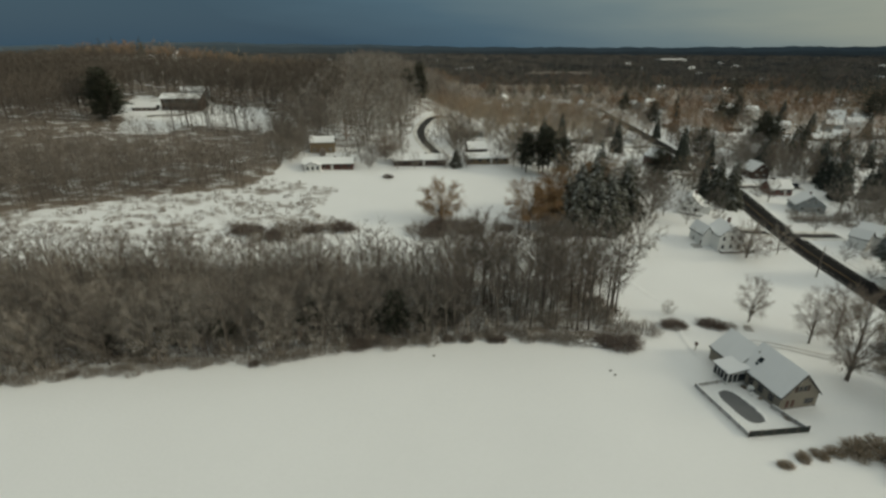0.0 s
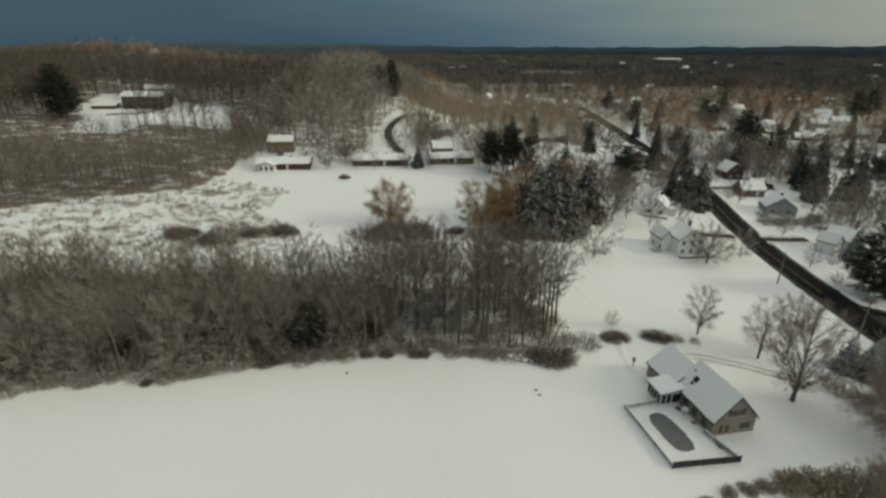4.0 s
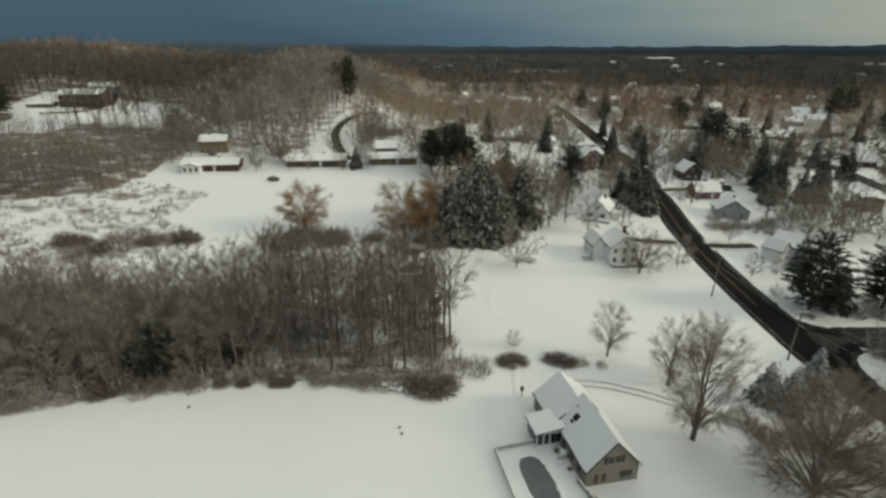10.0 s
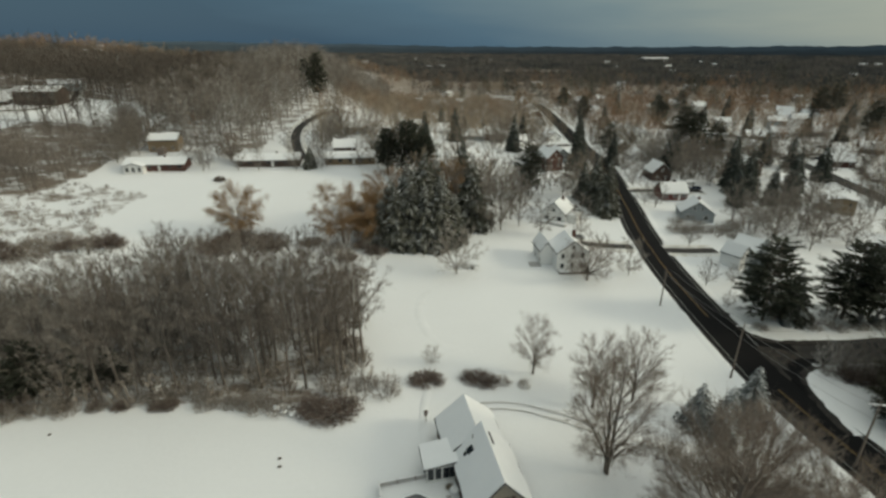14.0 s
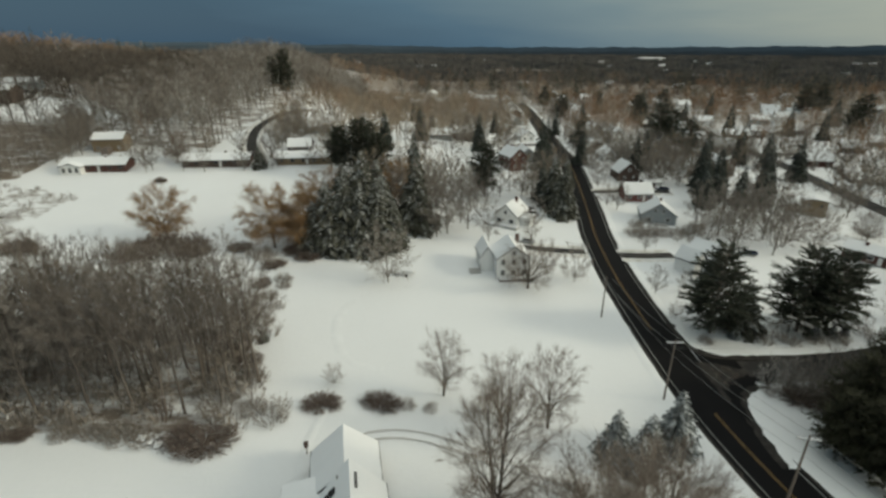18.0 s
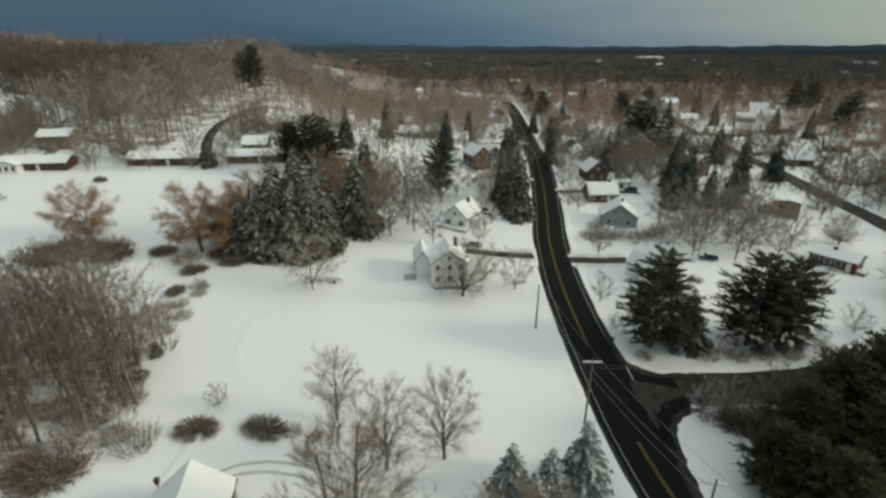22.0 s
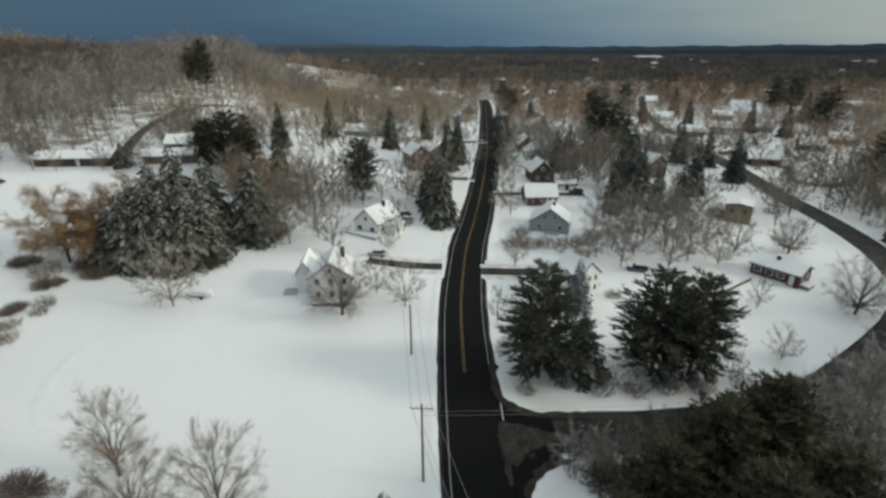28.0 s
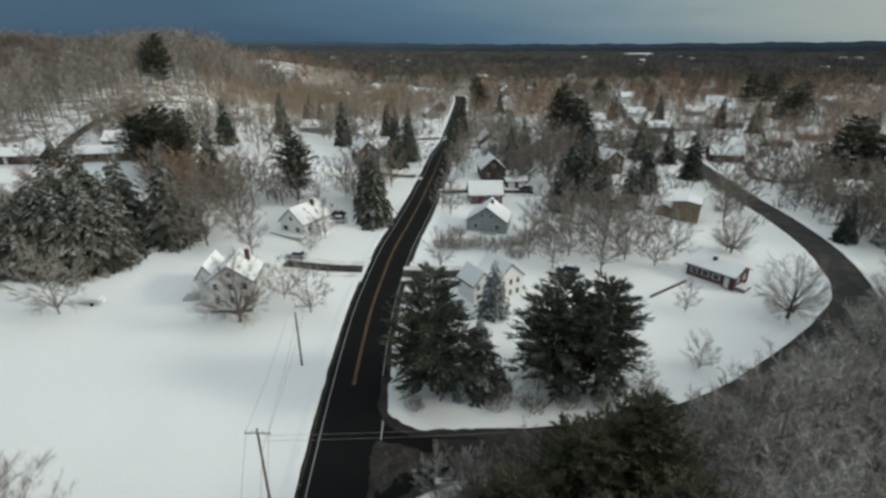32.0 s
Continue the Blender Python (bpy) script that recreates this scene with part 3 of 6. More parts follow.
        D2 = units(np.repeat(D, twigs, 0) + rng.normal(size=(len(O2), 3)) * 0.45 + np.array([0, 0, 0.16 - 2.4 * droop]))
        L2 = np.repeat(L, twigs) * (0.42 + 0.42 * rng.rand(len(O2)))
        E2 = O2 + D2 * L2[:, None]
        slivers(C, K, O2, E2, w, rng)
        if third:
            g = rng.rand(len(O2), third)[..., None] * 0.75 + 0.2
            O3 = (O2[:, None] + (E2 - O2)[:, None] * g).reshape(-1, 3)
            D3 = units(np.repeat(D2, third, 0) + rng.normal(size=(len(O3), 3)) * 0.45 + np.array([0, 0, 0.1 - 2.0 * droop]))
            slivers(C, K, O3, O3 + D3 * (np.repeat(L2, third) * (0.5 + 0.35 * rng.rand(len(O3))))[:, None], w * 0.75, rng)
    return (np.array(V), np.array(T)), (np.array(C), np.array(K))


def spruce(seed, H=12.0, R=3.2, whorls=22, boughs=9, low=0.06, ragged=0.25, fringe=5, wide=0.19):
    rng = np.random.RandomState(seed)
    V, T, C, K = [], [], [], []
    prism(V, T, np.array([0, 0, -0.3]), np.array([0, 0, H * 0.55]), H * 0.017, H * 0.009, 6)
    prism(V, T, np.array([0, 0, H * 0.55]), np.array([0, 0, H]), H * 0.009, 0.02, 5)
    for i in range(whorls):
        f = low + (1 - low) * (i / whorls) ** 0.95
        n = max(4, int(boughs * (1.1 - 0.6 * f)))
        for j in range(n):
            a = 2 * math.pi * (j + rng.rand() * 0.8) / n + i
            L = R * (1.02 - f) ** 0.85 * (1 - ragged / 2 + ragged * rng.rand()) + 0.15
            d = np.array([math.cos(a), math.sin(a), 0])
            s = np.array([-d[1], d[0], 0])
            z = f * H + rng.normal() * 0.01 * H
            p0 = np.array([0, 0, z])
            p1 = p0 + d * L * 0.55 + np.array([0, 0, -0.10 * L])
            p2 = p0 + d * L + np.array([0, 0, -0.36 * L + 0.12 * L * f])
            w = wide * L + 0.1
            b = len(C)
            C.extend((p0, p1 + s * w + (0, 0, -0.10 * L), p1 + (0, 0, 0.05 * L), p1 - s * w + (0, 0, -0.10 * L), p2))
            K.extend(((b, b + 1, b + 2), (b, b + 2, b + 3), (b + 1, b + 4, b + 2), (b + 2, b + 4, b + 3)))
            for m in range(fringe):
                g = 0.35 + 0.6 * rng.rand()
                o = p0 + (p2 - p0) * g + s * w * (rng.rand() - 0.5) * 1.6
                e = o + d * 0.15 * L + s * (rng.rand() - 0.5) * 0.5 * L + np.array([0, 0, -0.30 * L * rng.rand() - 0.05])
                sliver(C, K, o, e, 0.07 * L + 0.05, rng)
    return (np.array(V), np.array(T)), (np.array(C), np.array(K))


def pine(seed, H=16.0, R=5.0, whorls=12, boughs=7, sprays=12, low=0.15, belly=0.35, fringe=5, lift=0.0, spray=1.0, wild=0.0):
    """A pine in tiers: whorls of long boughs that carry flat feathery sprays of needles."""
    rng = np.random.RandomState(seed)
    V, T, C, K = [], [], [], []
    p = np.array([0, 0, -0.3])
    for k in range(4):
        q = np.array([rng.normal() * 0.15, rng.normal() * 0.15, H * 0.96 * (k + 1) / 4])
        prism(V, T, p, q, H * 0.02 * (1 - k / 4.4), H * 0.02 * (1 - (k + 1) / 4.4), 6)
        p = q
    for i in range(whorls):
        f = low + (1 - low) * (i + 0.4) / whorls
        wide = 0.6 + 0.4 * (f - low) / max(0.01, belly - low) if f < belly else ((1.04 - f) / (1.04 - belly)) ** 0.62
        n = max(4, int(round(boughs * (0.55 + 0.5 * wide))))
        for j in range(n):
            a = 2 * math.pi * (j + rng.rand() * 0.7) / n + i * 1.3
            L = R * wide * (0.62 + 0.5 * rng.rand()) + 0.3
            d = np.array([math.cos(a), math.sin(a), -0.16 + 0.55 * f + lift + rng.normal() * 0.06])
            o = np.array([0, 0, (f + rng.normal() * 0.012) * H * 0.97])
            e = o + d * L
            prism(V, T, o, e, 0.04 + 0.012 * L, 0.02, 3)
            for m in range(sprays):
                g = 0.15 + 0.85 * (m + rng.rand()) / sprays
                side = 1 if m % 2 else -1
                t = a + side * (0.35 + 0.75 * rng.rand()) * (1.1 - 0.75 * g) + rng.normal() * wild
                ln = (0.22 + 0.16 * rng.rand()) * L * (1.25 - 0.7 * g) * spray + 0.35
                c = o + d * L * g + np.array([0, 0, -0.05 * L * g * g])
                u = np.array([math.cos(t), math.sin(t), 0.05 + 0.4 * f + rng.normal() * (0.15 + 0.3 * wild)]) * ln
                w = np.array([-math.sin(t), math.cos(t), rng.normal() * 0.35]) * (0.12 * ln + 0.08)
                b = len(C)
                C.extend((c, c + u * 0.55 + w, c + u, c + u * 0.55 - w))
                K.extend(((b, b + 1, b + 2), (b, b + 2, b + 3)))
                for x in range(fringe):
                    o2 = c + u * (0.2 + 0.8 * rng.rand())
                    sliver(C, K, o2, o2 + unit(u / ln + rng.normal(size=3) * 0.55 + np.array([0, 0, 0.12])) * (0.28 * ln + 0.22), 0.04 + 0.026 * ln, rng)
    return (np.array(V), np.array(T)), (np.array(C), np.array(K))


def brush(seed, R=2.0, H=1.8, stems=90, w=0.025):
    """A thicket of fine stems rising from a spread of roots."""
    rng = np.random.RandomState(seed)
    C, K = [], []
    for i in range(stems):
        a, q = rng.rand() * 6.3, rng.rand() ** 0.5
        base = np.array([math.cos(a) * q * R * 0.8, math.sin(a) * q * R * 0.8, -0.05])
        h = H * (1 - 0.5 * q * q) * (0.6 + 0.5 * rng.rand())
        tip = base + np.array([math.cos(a) * q * 0.35 * R + rng.normal() * 0.2, math.sin(a) * q * 0.35 * R + rng.normal() * 0.2, h])
        sliver(C, K, base, tip, w * 1.4, rng)
        for m in range(7):
            o = base + (tip - base) * (0.2 + 0.8 * rng.rand())
            sliver(C, K, o, o + unit(rng.normal(size=3) + np.array([math.cos(a) * 0.4, math.sin(a) * 0.4, 0.6])) * h * (0.22 + 0.2 * rng.rand()), w, rng)
    return np.array(C), np.array(K)


def dome(seed, R=2.2, H=2.0, stems=190, w=0.03):
    """A rounded bush: stems fanning from the root to an even, twiggy outside."""
    rng = np.random.RandomState(seed)
    C, K = [], []
    for i in range(stems):
        u = unit(rng.normal(size=3) * np.array([1, 1, 0.8]))
        u[2] = abs(u[2])
        q = 0.78 + 0.3 * rng.rand()
        base = np.array([u[0], u[1], 0]) * R * 0.35 * rng.rand() - np.array([0, 0, 0.05])
        tip = np.array([u[0] * R * q, u[1] * R * q, H * (0.12 + 0.88 * u[2]) * q])
        sliver(C, K, base, tip, w * 1.3, rng)
        for m in range(6):
            o = base + (tip - base) * (0.5 + 0.5 * rng.rand())
            sliver(C, K, o, o + unit(u + rng.normal(size=3) * 0.9) * R * (0.12 + 0.14 * rng.rand()), w, rng)
    return np.array(C), np.array(K)


def small_tree(seed, H=22.0, R=4.0, w=0.06, limbs=8, subs=3, twigs=5, fork=0.4, centre=0.68, tall=0.33, trunk=0.011):
    """A far tree in few faces: a straight stem and a rounded haze of branches."""
    rng = np.random.RandomState(seed)
    V, T = [], []
    lean = rng.normal(size=2) * 0.02
    top = np.array([lean[0] * H, lean[1] * H, H * 0.86])
    prism(V, T, np.array([0, 0, -0.5]), top * 0.55, H * trunk, H * trunk * 0.75, 3)
    prism(V, T, top * 0.55, top, H * trunk * 0.7, 0.03, 3)
    mid_c, rad = np.array([0, 0, centre * H]), np.array([R, R, tall * H])
    j = np.arange(limbs)
    cz = -0.6 + 1.55 * (j + 0.5) / limbs
    az = j * 2.4 + rng.rand(limbs) * 0.8
    hr = np.sqrt(np.maximum(0.03, 1 - cz**2))
    tip = mid_c + rad * np.stack([np.cos(az) * hr, np.sin(az) * hr, cz], 1) * (0.8 + 0.25 * rng.rand(limbs, 1))
    hd = np.hypot(tip[:, 0], tip[:, 1])
    z0 = np.clip(tip[:, 2] - hd * (0.9 + 0.8 * rng.rand(limbs)), fork * H, 0.82 * H)
    base = top[None] * (z0 / top[2])[:, None]
    slivers(V, T, base, tip, w * 1.5, rng)
    g = 0.3 + 0.7 * rng.rand(limbs, subs, 1)
    O = (base[:, None] + (tip - base)[:, None] * g).reshape(-1, 3)
    D = units(np.repeat(units(tip - base), subs, 0) + rng.normal(size=(len(O), 3)) * 0.5 + np.array([0, 0, 0.15]))
    E = O + D * (R * (0.4 + 0.3 * rng.rand(len(O))))[:, None]
    slivers(V, T, O, E, w, rng)
    g = 0.2 + 0.8 * rng.rand(len(O), twigs, 1)
    O2 = (O[:, None] + (E - O)[:, None] * g).reshape(-1, 3)
    D2 = units(np.repeat(D, twigs, 0) + rng.normal(size=(len(O2), 3)) * 0.5 + np.array([0, 0, 0.1]))
    slivers(V, T, O2, O2 + D2 * (R * (0.28 + 0.26 * rng.rand(len(O2))))[:, None], w * 0.7, rng)
    return np.array(V), np.array(T)


class Kind:
    """A growth built once, and set out as things that share its meshes."""

    def __init__(self, name, made, bark, leaf, label, category="tree"):
        self.name, self.label, self.category = name, label, category
        (V, T), (C, K) = made
        self.trunk, self.crown = tri_mesh("trunk", V, T), tri_mesh("crown", C, K)
        self.trunk.materials.append(bark)
        self.crown.materials.append(leaf)

    def put(self, x, y, size=1.0, turn=0.0, tall=1.0, group="", label="", z=None):
        ob = new(self.name)
        ob.matrix_basis = pose(x, y, gz(x, y) if z is None else z, 0, 0, turn) @ Matrix.Diagonal((size, size, size * tall, 1))
        for nm, me in (("trunk", self.trunk), ("crown", self.crown)):
            c = new(nm, me)
            c.parent = ob
        return tagged(ob, label or self.label, self.category, group)


class Bush:
    def __init__(self, name, made, leaf, label, category="bush"):
        self.name, self.label, self.category = name, label, category
        self.mesh = tri_mesh("stems", *made)
        self.mesh.materials.append(leaf)

    def put(self, x, y, size=1.0, turn=0.0, tall=1.0, group="", label="", wide=1.0):
        ob = new(self.name, self.mesh)
        ob.matrix_basis = pose(x, y, gz(x, y), 0, 0, turn) @ Matrix.Diagonal((size * wide, size, size * tall, 1))
        return tagged(ob, label or self.label, self.category, group)


def scatter_mesh(name, variants, places, mat, label, category, parent=None):
    """Many small growths joined into one: places are rows of x, y, size, turn."""
    Vs, Ts, n = [], [], 0
    for i, (x, y, s, t) in enumerate(places):
        V, T = variants[i % len(variants)]
        c, d = math.cos(t), math.sin(t)
        W = np.column_stack([x + s * (V[:, 0] * c - V[:, 1] * d), y + s * (V[:, 0] * d + V[:, 1] * c), gz(x, y) + s * V[:, 2]])
        Vs.append(W)
        Ts.append(T + n)
        n += len(V)
    return tagged(link_mesh(name, tri_mesh(name, np.concatenate(Vs), np.concatenate(Ts)), mat), label, category, kind="stuff")


def spots(poly, gap, seed, clear=()):
    """Places spread through an outline, at least about gap apart."""
    rng = np.random.RandomState(seed)
    p = np.array(poly, float)
    (x0, y0), (x1, y1) = p.min(0), p.max(0)
    out = []
    for gy in np.arange(y0, y1, gap):
        for gx in np.arange(x0, x1, gap):
            out.append((gx + (rng.rand() - 0.5) * gap * 1.5, gy + (rng.rand() - 0.5) * gap * 1.5))
    out = np.array(out)
    keep = inside(poly, out[:, 0], out[:, 1])
    for q in clear:
        keep &= ~inside(q, out[:, 0], out[:, 1])
    return out[keep]


OAKS = [Kind("woodland_tree", bare_tree(s, 22, 4.8, 0.34, 18, 6, 6, 4, 0.021, centre=0.68, tall=0.34, vase=0.7, thick=0.0115), BARK, TWIG if s % 2 else TWIG_GREY, "tall leafless woodland tree with grey-brown twigs in snow") for s in (1, 2, 3, 4)]
OAKS_PALE = [Kind("woodland_tree", bare_tree(s, 17, 5.0, 0.12, 20, 6, 6, 4, 0.022, centre=0.54, tall=0.46, vase=0.5, thick=0.011), BARK, TWIG_PALE if s % 2 else TWIG_GREY, "leafless woodland tree with frosted grey twigs in snow") for s in (5, 6, 7)]
LAWN = [Kind("lawn_tree", bare_tree(s, 12, 4.0, 0.16, 26, 9, 9, 6, 0.0085, centre=0.58, tall=0.43, vase=0.85, thick=0.018, stems=1, leader=0.62, crook=0.05), BARK, TWIG_WARM, "leafless spreading tree on a snowy lawn") for s in (11, 12, 13)]
TALL_LAWN = [Kind("lawn_tree", bare_tree(s, 19, 6.0, 0.14, 34, 10, 10, 6, 0.0125, centre=0.56, tall=0.45, vase=0.6, thick=0.017, stems=2, leader=0.9), BARK, TWIG_WARM, "tall leafless tree with a dense twiggy crown on a lawn") for s in (14,)]
BROAD = [Kind("shade_tree", bare_tree(s, 19, 8.6, 0.17, 44, 12, 10, 6, 0.0145, centre=0.5, tall=0.46, vase=0.35, thick=0.022, leader=0.75, spray=0.3), BARK, TWIG_WARM, "broad leafless shade tree in snow") for s in (21, 22)]
SPREAD = [Kind("spreading_tree", bare_tree(s, 13.5, 7.2, 0.14, 30, 9, 9, 5, 0.012, centre=0.5, tall=0.48, vase=0.25, thick=0.026, leader=0.6, spray=0.32), BARK, TWIG_WARM, "spreading leafless tree with dense fine twigs") for s in (23, 24)]
PALES = [Kind("snowy_tree", bare_tree(s, 10, 4.5, 0.12, 18, 6, 7, 4, 0.023, centre=0.53, tall=0.46, vase=0.5, leader=0.7, thick=0.013), BARK_PALE, TWIG_PALE, "small leafless tree dusted with snow") for s in (31, 32, 33)]
GARDEN = [Kind("garden_tree", bare_tree(s, 13, 4.6, 0.12, 18, 6, 7, 4, 0.024, centre=0.56, tall=0.44, vase=0.6, thick=0.012), BARK_PALE, TWIG_GREY, "leafless garden tree with grey-brown twigs") for s in (34, 35)]
FROSTED = [Kind("frosted_tree", bare_tree(s, 14, 4.9, 0.14, 18, 6, 7, 4, 0.023, thick=0.012, centre=0.56, tall=0.44, vase=0.6), BARK_PALE, TWIG_FROST, "tall leafless tree white with frost beside a street") for s in (36, 37, 38)]
TOWN = [Kind("street_tree", bare_tree(s, 13, 5.0, 0.12, 15, 5, 6, 2, 0.042, centre=0.54, tall=0.45, thick=0.011), BARK_PALE, m, l) for s, m, l in ((131, TWIG_PALE, "leafless garden tree dusted with snow"), (132, TWIG_GREY, "leafless grey-brown garden tree"), (133, TWIG_GREY, "leafless grey-brown garden tree"), (134, TWIG_TAN, "leafless tan garden tree"))]
WILLOWS = [Kind("willow_tree", bare_tree(s, 15, 7.4, 0.2, 30, 12, 12, 6, 0.019, stems=2, centre=0.56, tall=0.44, vase=0.7, droop=0.22, thick=0.024, leader=0.55, spray=0.3), BARK, WILLOW, "leafless willow with orange-brown hanging twigs", "tree") for s in (41, 42)]
SPRUCES = [Kind("spruce", spruce(s, 14, 5.0, 30, 12, ragged=0.7, fringe=10, wide=0.13), BARK, SPRUCE, "snow-laden dark green spruce") for s in (51, 52, 53)]
ROAD_SPRUCES = [Kind("spruce", spruce(s, 13, 5.0, 24, 11, ragged=0.4, fringe=8, wide=0.14), BARK, SPRUCE_FROST, "young spruce white with frost beside the road") for s in (54, 55)]
DARK_SPRUCES = [Kind("spruce", spruce(s, 14, 3.8, 28, 10, ragged=0.5, fringe=7, wide=0.14), BARK, SPRUCE_DARK, "tall dark green spruce among snowy gardens") for s in (56, 57)]
PINES = [Kind("pine", pine(s, 18.5, 7.0, 14, 9, 17, 0.12, 0.36, 5), BARK, PINE, "tall dark green pine with layered boughs") for s in (61, 62)]
DARK_PINES = [Kind("pine", pine(s, 20, 5.4, 14, 8, 15, 0.24, 0.45, 4), BARK, PINE, "tall dark pine with a bare lower trunk") for s in (63, 64)]
ROUND_PINES = [Kind("pine", pine(s, 18, 5.8, 13, 10, 22, 0.2, 0.55, 4, 0.15, 0.7, 0.5), BARK, PINE, "dark pine with a dense rounded crown") for s in (77, 78)]
FAR_PINES = [Kind("pine", pine(s, 18.5, 7.0, 9, 7, 7, 0.10, 0.34, 2), BARK, PINE, "broad dark pine rising above bare trees") for s in (69, 70)]
OLIVES = [Kind("pine", pine(s, 22, 8.5, 18, 12, 30, 0.10, 0.42, 3, 0.1, 0.55, 0.9), BARK, PINE_OLIVE, "huge olive-green pine with a dense crown") for s in (65, 66)]
CEDARS = [Kind("cedar", spruce(s, 14, 3.6, 18, 9, 0.03, 0.4), BARK, PINE, "young dark green cedar under bare trees") for s in (67, 68)]
BUSHES = [Bush("bush", dome(s, 2.2, 1.9, 300, 0.034), RUST, "rounded leafless brown bush in snow") for s in (71, 72)]
TAN_BUSHES = [Bush("bush", dome(s, 2.2, 1.9, 230, 0.042), TWIG_TAN, "rounded leafless tan hedge bush in snow") for s in (75, 76)]
BUSH_PALE = [Bush("bush", brush(s, 2.2, 2.2, 110, 0.032), TWIG_PALE, "leafless bush dusted with snow") for s in (73, 74)]

# ---- houses ----
GLASS = material("dark_window_glass", (0.02, 0.025, 0.03), 0.12, 0.1)
TRIM = material("white_trim", (0.72, 0.72, 0.70), 0.6, 0.12, 1.0, 6.0)
SHINGLE = material("dark_shingles", (0.06, 0.058, 0.06), 0.9, 0.3, 1.0, 9.0)
BRICK = material("red_brick", (0.095, 0.045, 0.037), 0.9, 0.35, 0.8, 14.0)
TAN = material("tan_siding", (0.27, 0.240, 0.198), 0.8, 0.15, 0.5, 6.0)
WHITE = material("white_siding", (0.80, 0.80, 0.79), 0.8, 0.12, 0.5, 6.0)
GREY = material("grey_siding", (0.31, 0.335, 0.345), 0.8, 0.15, 0.5, 6.0)
RED = material("barn_red_siding", (0.13, 0.042, 0.035), 0.8, 0.2, 0.5, 6.0)
BROWN = material("dark_brown_siding", (0.075, 0.05, 0.04), 0.85, 0.25, 0.5, 6.0)
OCHRE = material("ochre_siding", (0.22, 0.165, 0.105), 0.8, 0.2, 0.5, 6.0)
DULL_TRIM = material("weathered_tan_trim", (0.21, 0.185, 0.155), 0.8, 0.2, 1.0, 6.0)
RED_DOOR = material("faded_red_paint", (0.12, 0.06, 0.05), 0.7, 0.2, 1.0, 6.0)
STONE = material("grey_stone", (0.25, 0.24, 0.23), 0.9, 0.3, 0.6, 5.0)


def gable_body(bm, x0, x1, y0, y1, h, rise):
    """Walls with a gable at both ends of the y direction."""
    xm = (x0 + x1) / 2
    pts = [(x0, 0 - 0.6), (x1, -0.6), (x1, h), (xm, h + rise), (x0, h)]
    a = [bm.verts.new((x, y0, z)) for x, z in pts]
    b = [bm.verts.new((x, y1, z)) for x, z in pts]
    bm.faces.new(a)
    bm.faces.new(b[::-1])
    for i in range(5):
        j = (i + 1) % 5
        bm.faces.new((a[i], b[i], b[j], a[j]))
    bmesh.ops.recalc_face_normals(bm, faces=bm.faces)
    return bm


def roof_slab(bm, xe, xr, y0, y1, ze, zr, t, sag=0.0):
    """One slope from the eave to the ridge, of thickness t."""
    n = 6
    rows = []
    for dz in (0, t):
        row = []
        for i in range(n + 1):
            y = y0 + (y1 - y0) * i / n
            w = sag * math.sin(i * 2.1 + xe)
            row.append((bm.verts.new((xe + w * 0.4, y, ze + dz)), bm.verts.new((xr, y, zr + dz + w * 0.2))))
        rows.append(row)
    lo, hi = rows
    for i in range(n):
        bm.faces.new((hi[i][0], hi[i][1], hi[i + 1][1], hi[i + 1][0]))
        bm.faces.new((lo[i][1], lo[i][0], lo[i + 1][0], lo[i + 1][1]))
        bm.faces.new((lo[i][0], hi[i][0], hi[i + 1][0], lo[i + 1][0]))
    bm.faces.new((lo[0][0], lo[0][1], hi[0][1], hi[0][0]))
    bm.faces.new((lo[n][1], lo[n][0], hi[n][0], hi[n][1]))
    bmesh.ops.recalc_face_normals(bm, faces=bm.faces)
    return bm


def window(parent, x, y, z, w, h, face, name="window", trim=None):
    """A framed window on the wall that faces the way given: n, s, e or w of the house."""
    turn = {"s": 0, "n": 180, "e": 90, "w": -90}[face]
    m = pose(x, y, z, 0, 0, turn)
    fr = bmesh.new()
    t = 0.10
    for a in ((-w / 2, w / 2, -0.07, 0.0, h / 2 - t, h / 2), (-w / 2, w / 2, -0.09, 0.0, -h / 2, -h / 2 + t), (-w / 2, -w / 2 + t, -0.07, 0, -h / 2 + t, h / 2 - t), (w / 2 - t, w / 2, -0.07, 0, -h / 2 + t, h / 2 - t), (-w / 2 + t, w / 2 - t, -0.05, 0, -0.03, 0.03)):
        box(fr, *a)
    bmesh.ops.transform(fr, matrix=m, verts=fr.verts)
    f = part(name, fr, trim or TRIM, parent)
    pa = boxed(-w / 2 + t, w / 2 - t, -0.03, 0.0, -h / 2 + t, h / 2 - t)
    bmesh.ops.transform(pa, matrix=m, verts=pa.verts)
    part("pane", pa, GLASS, f)


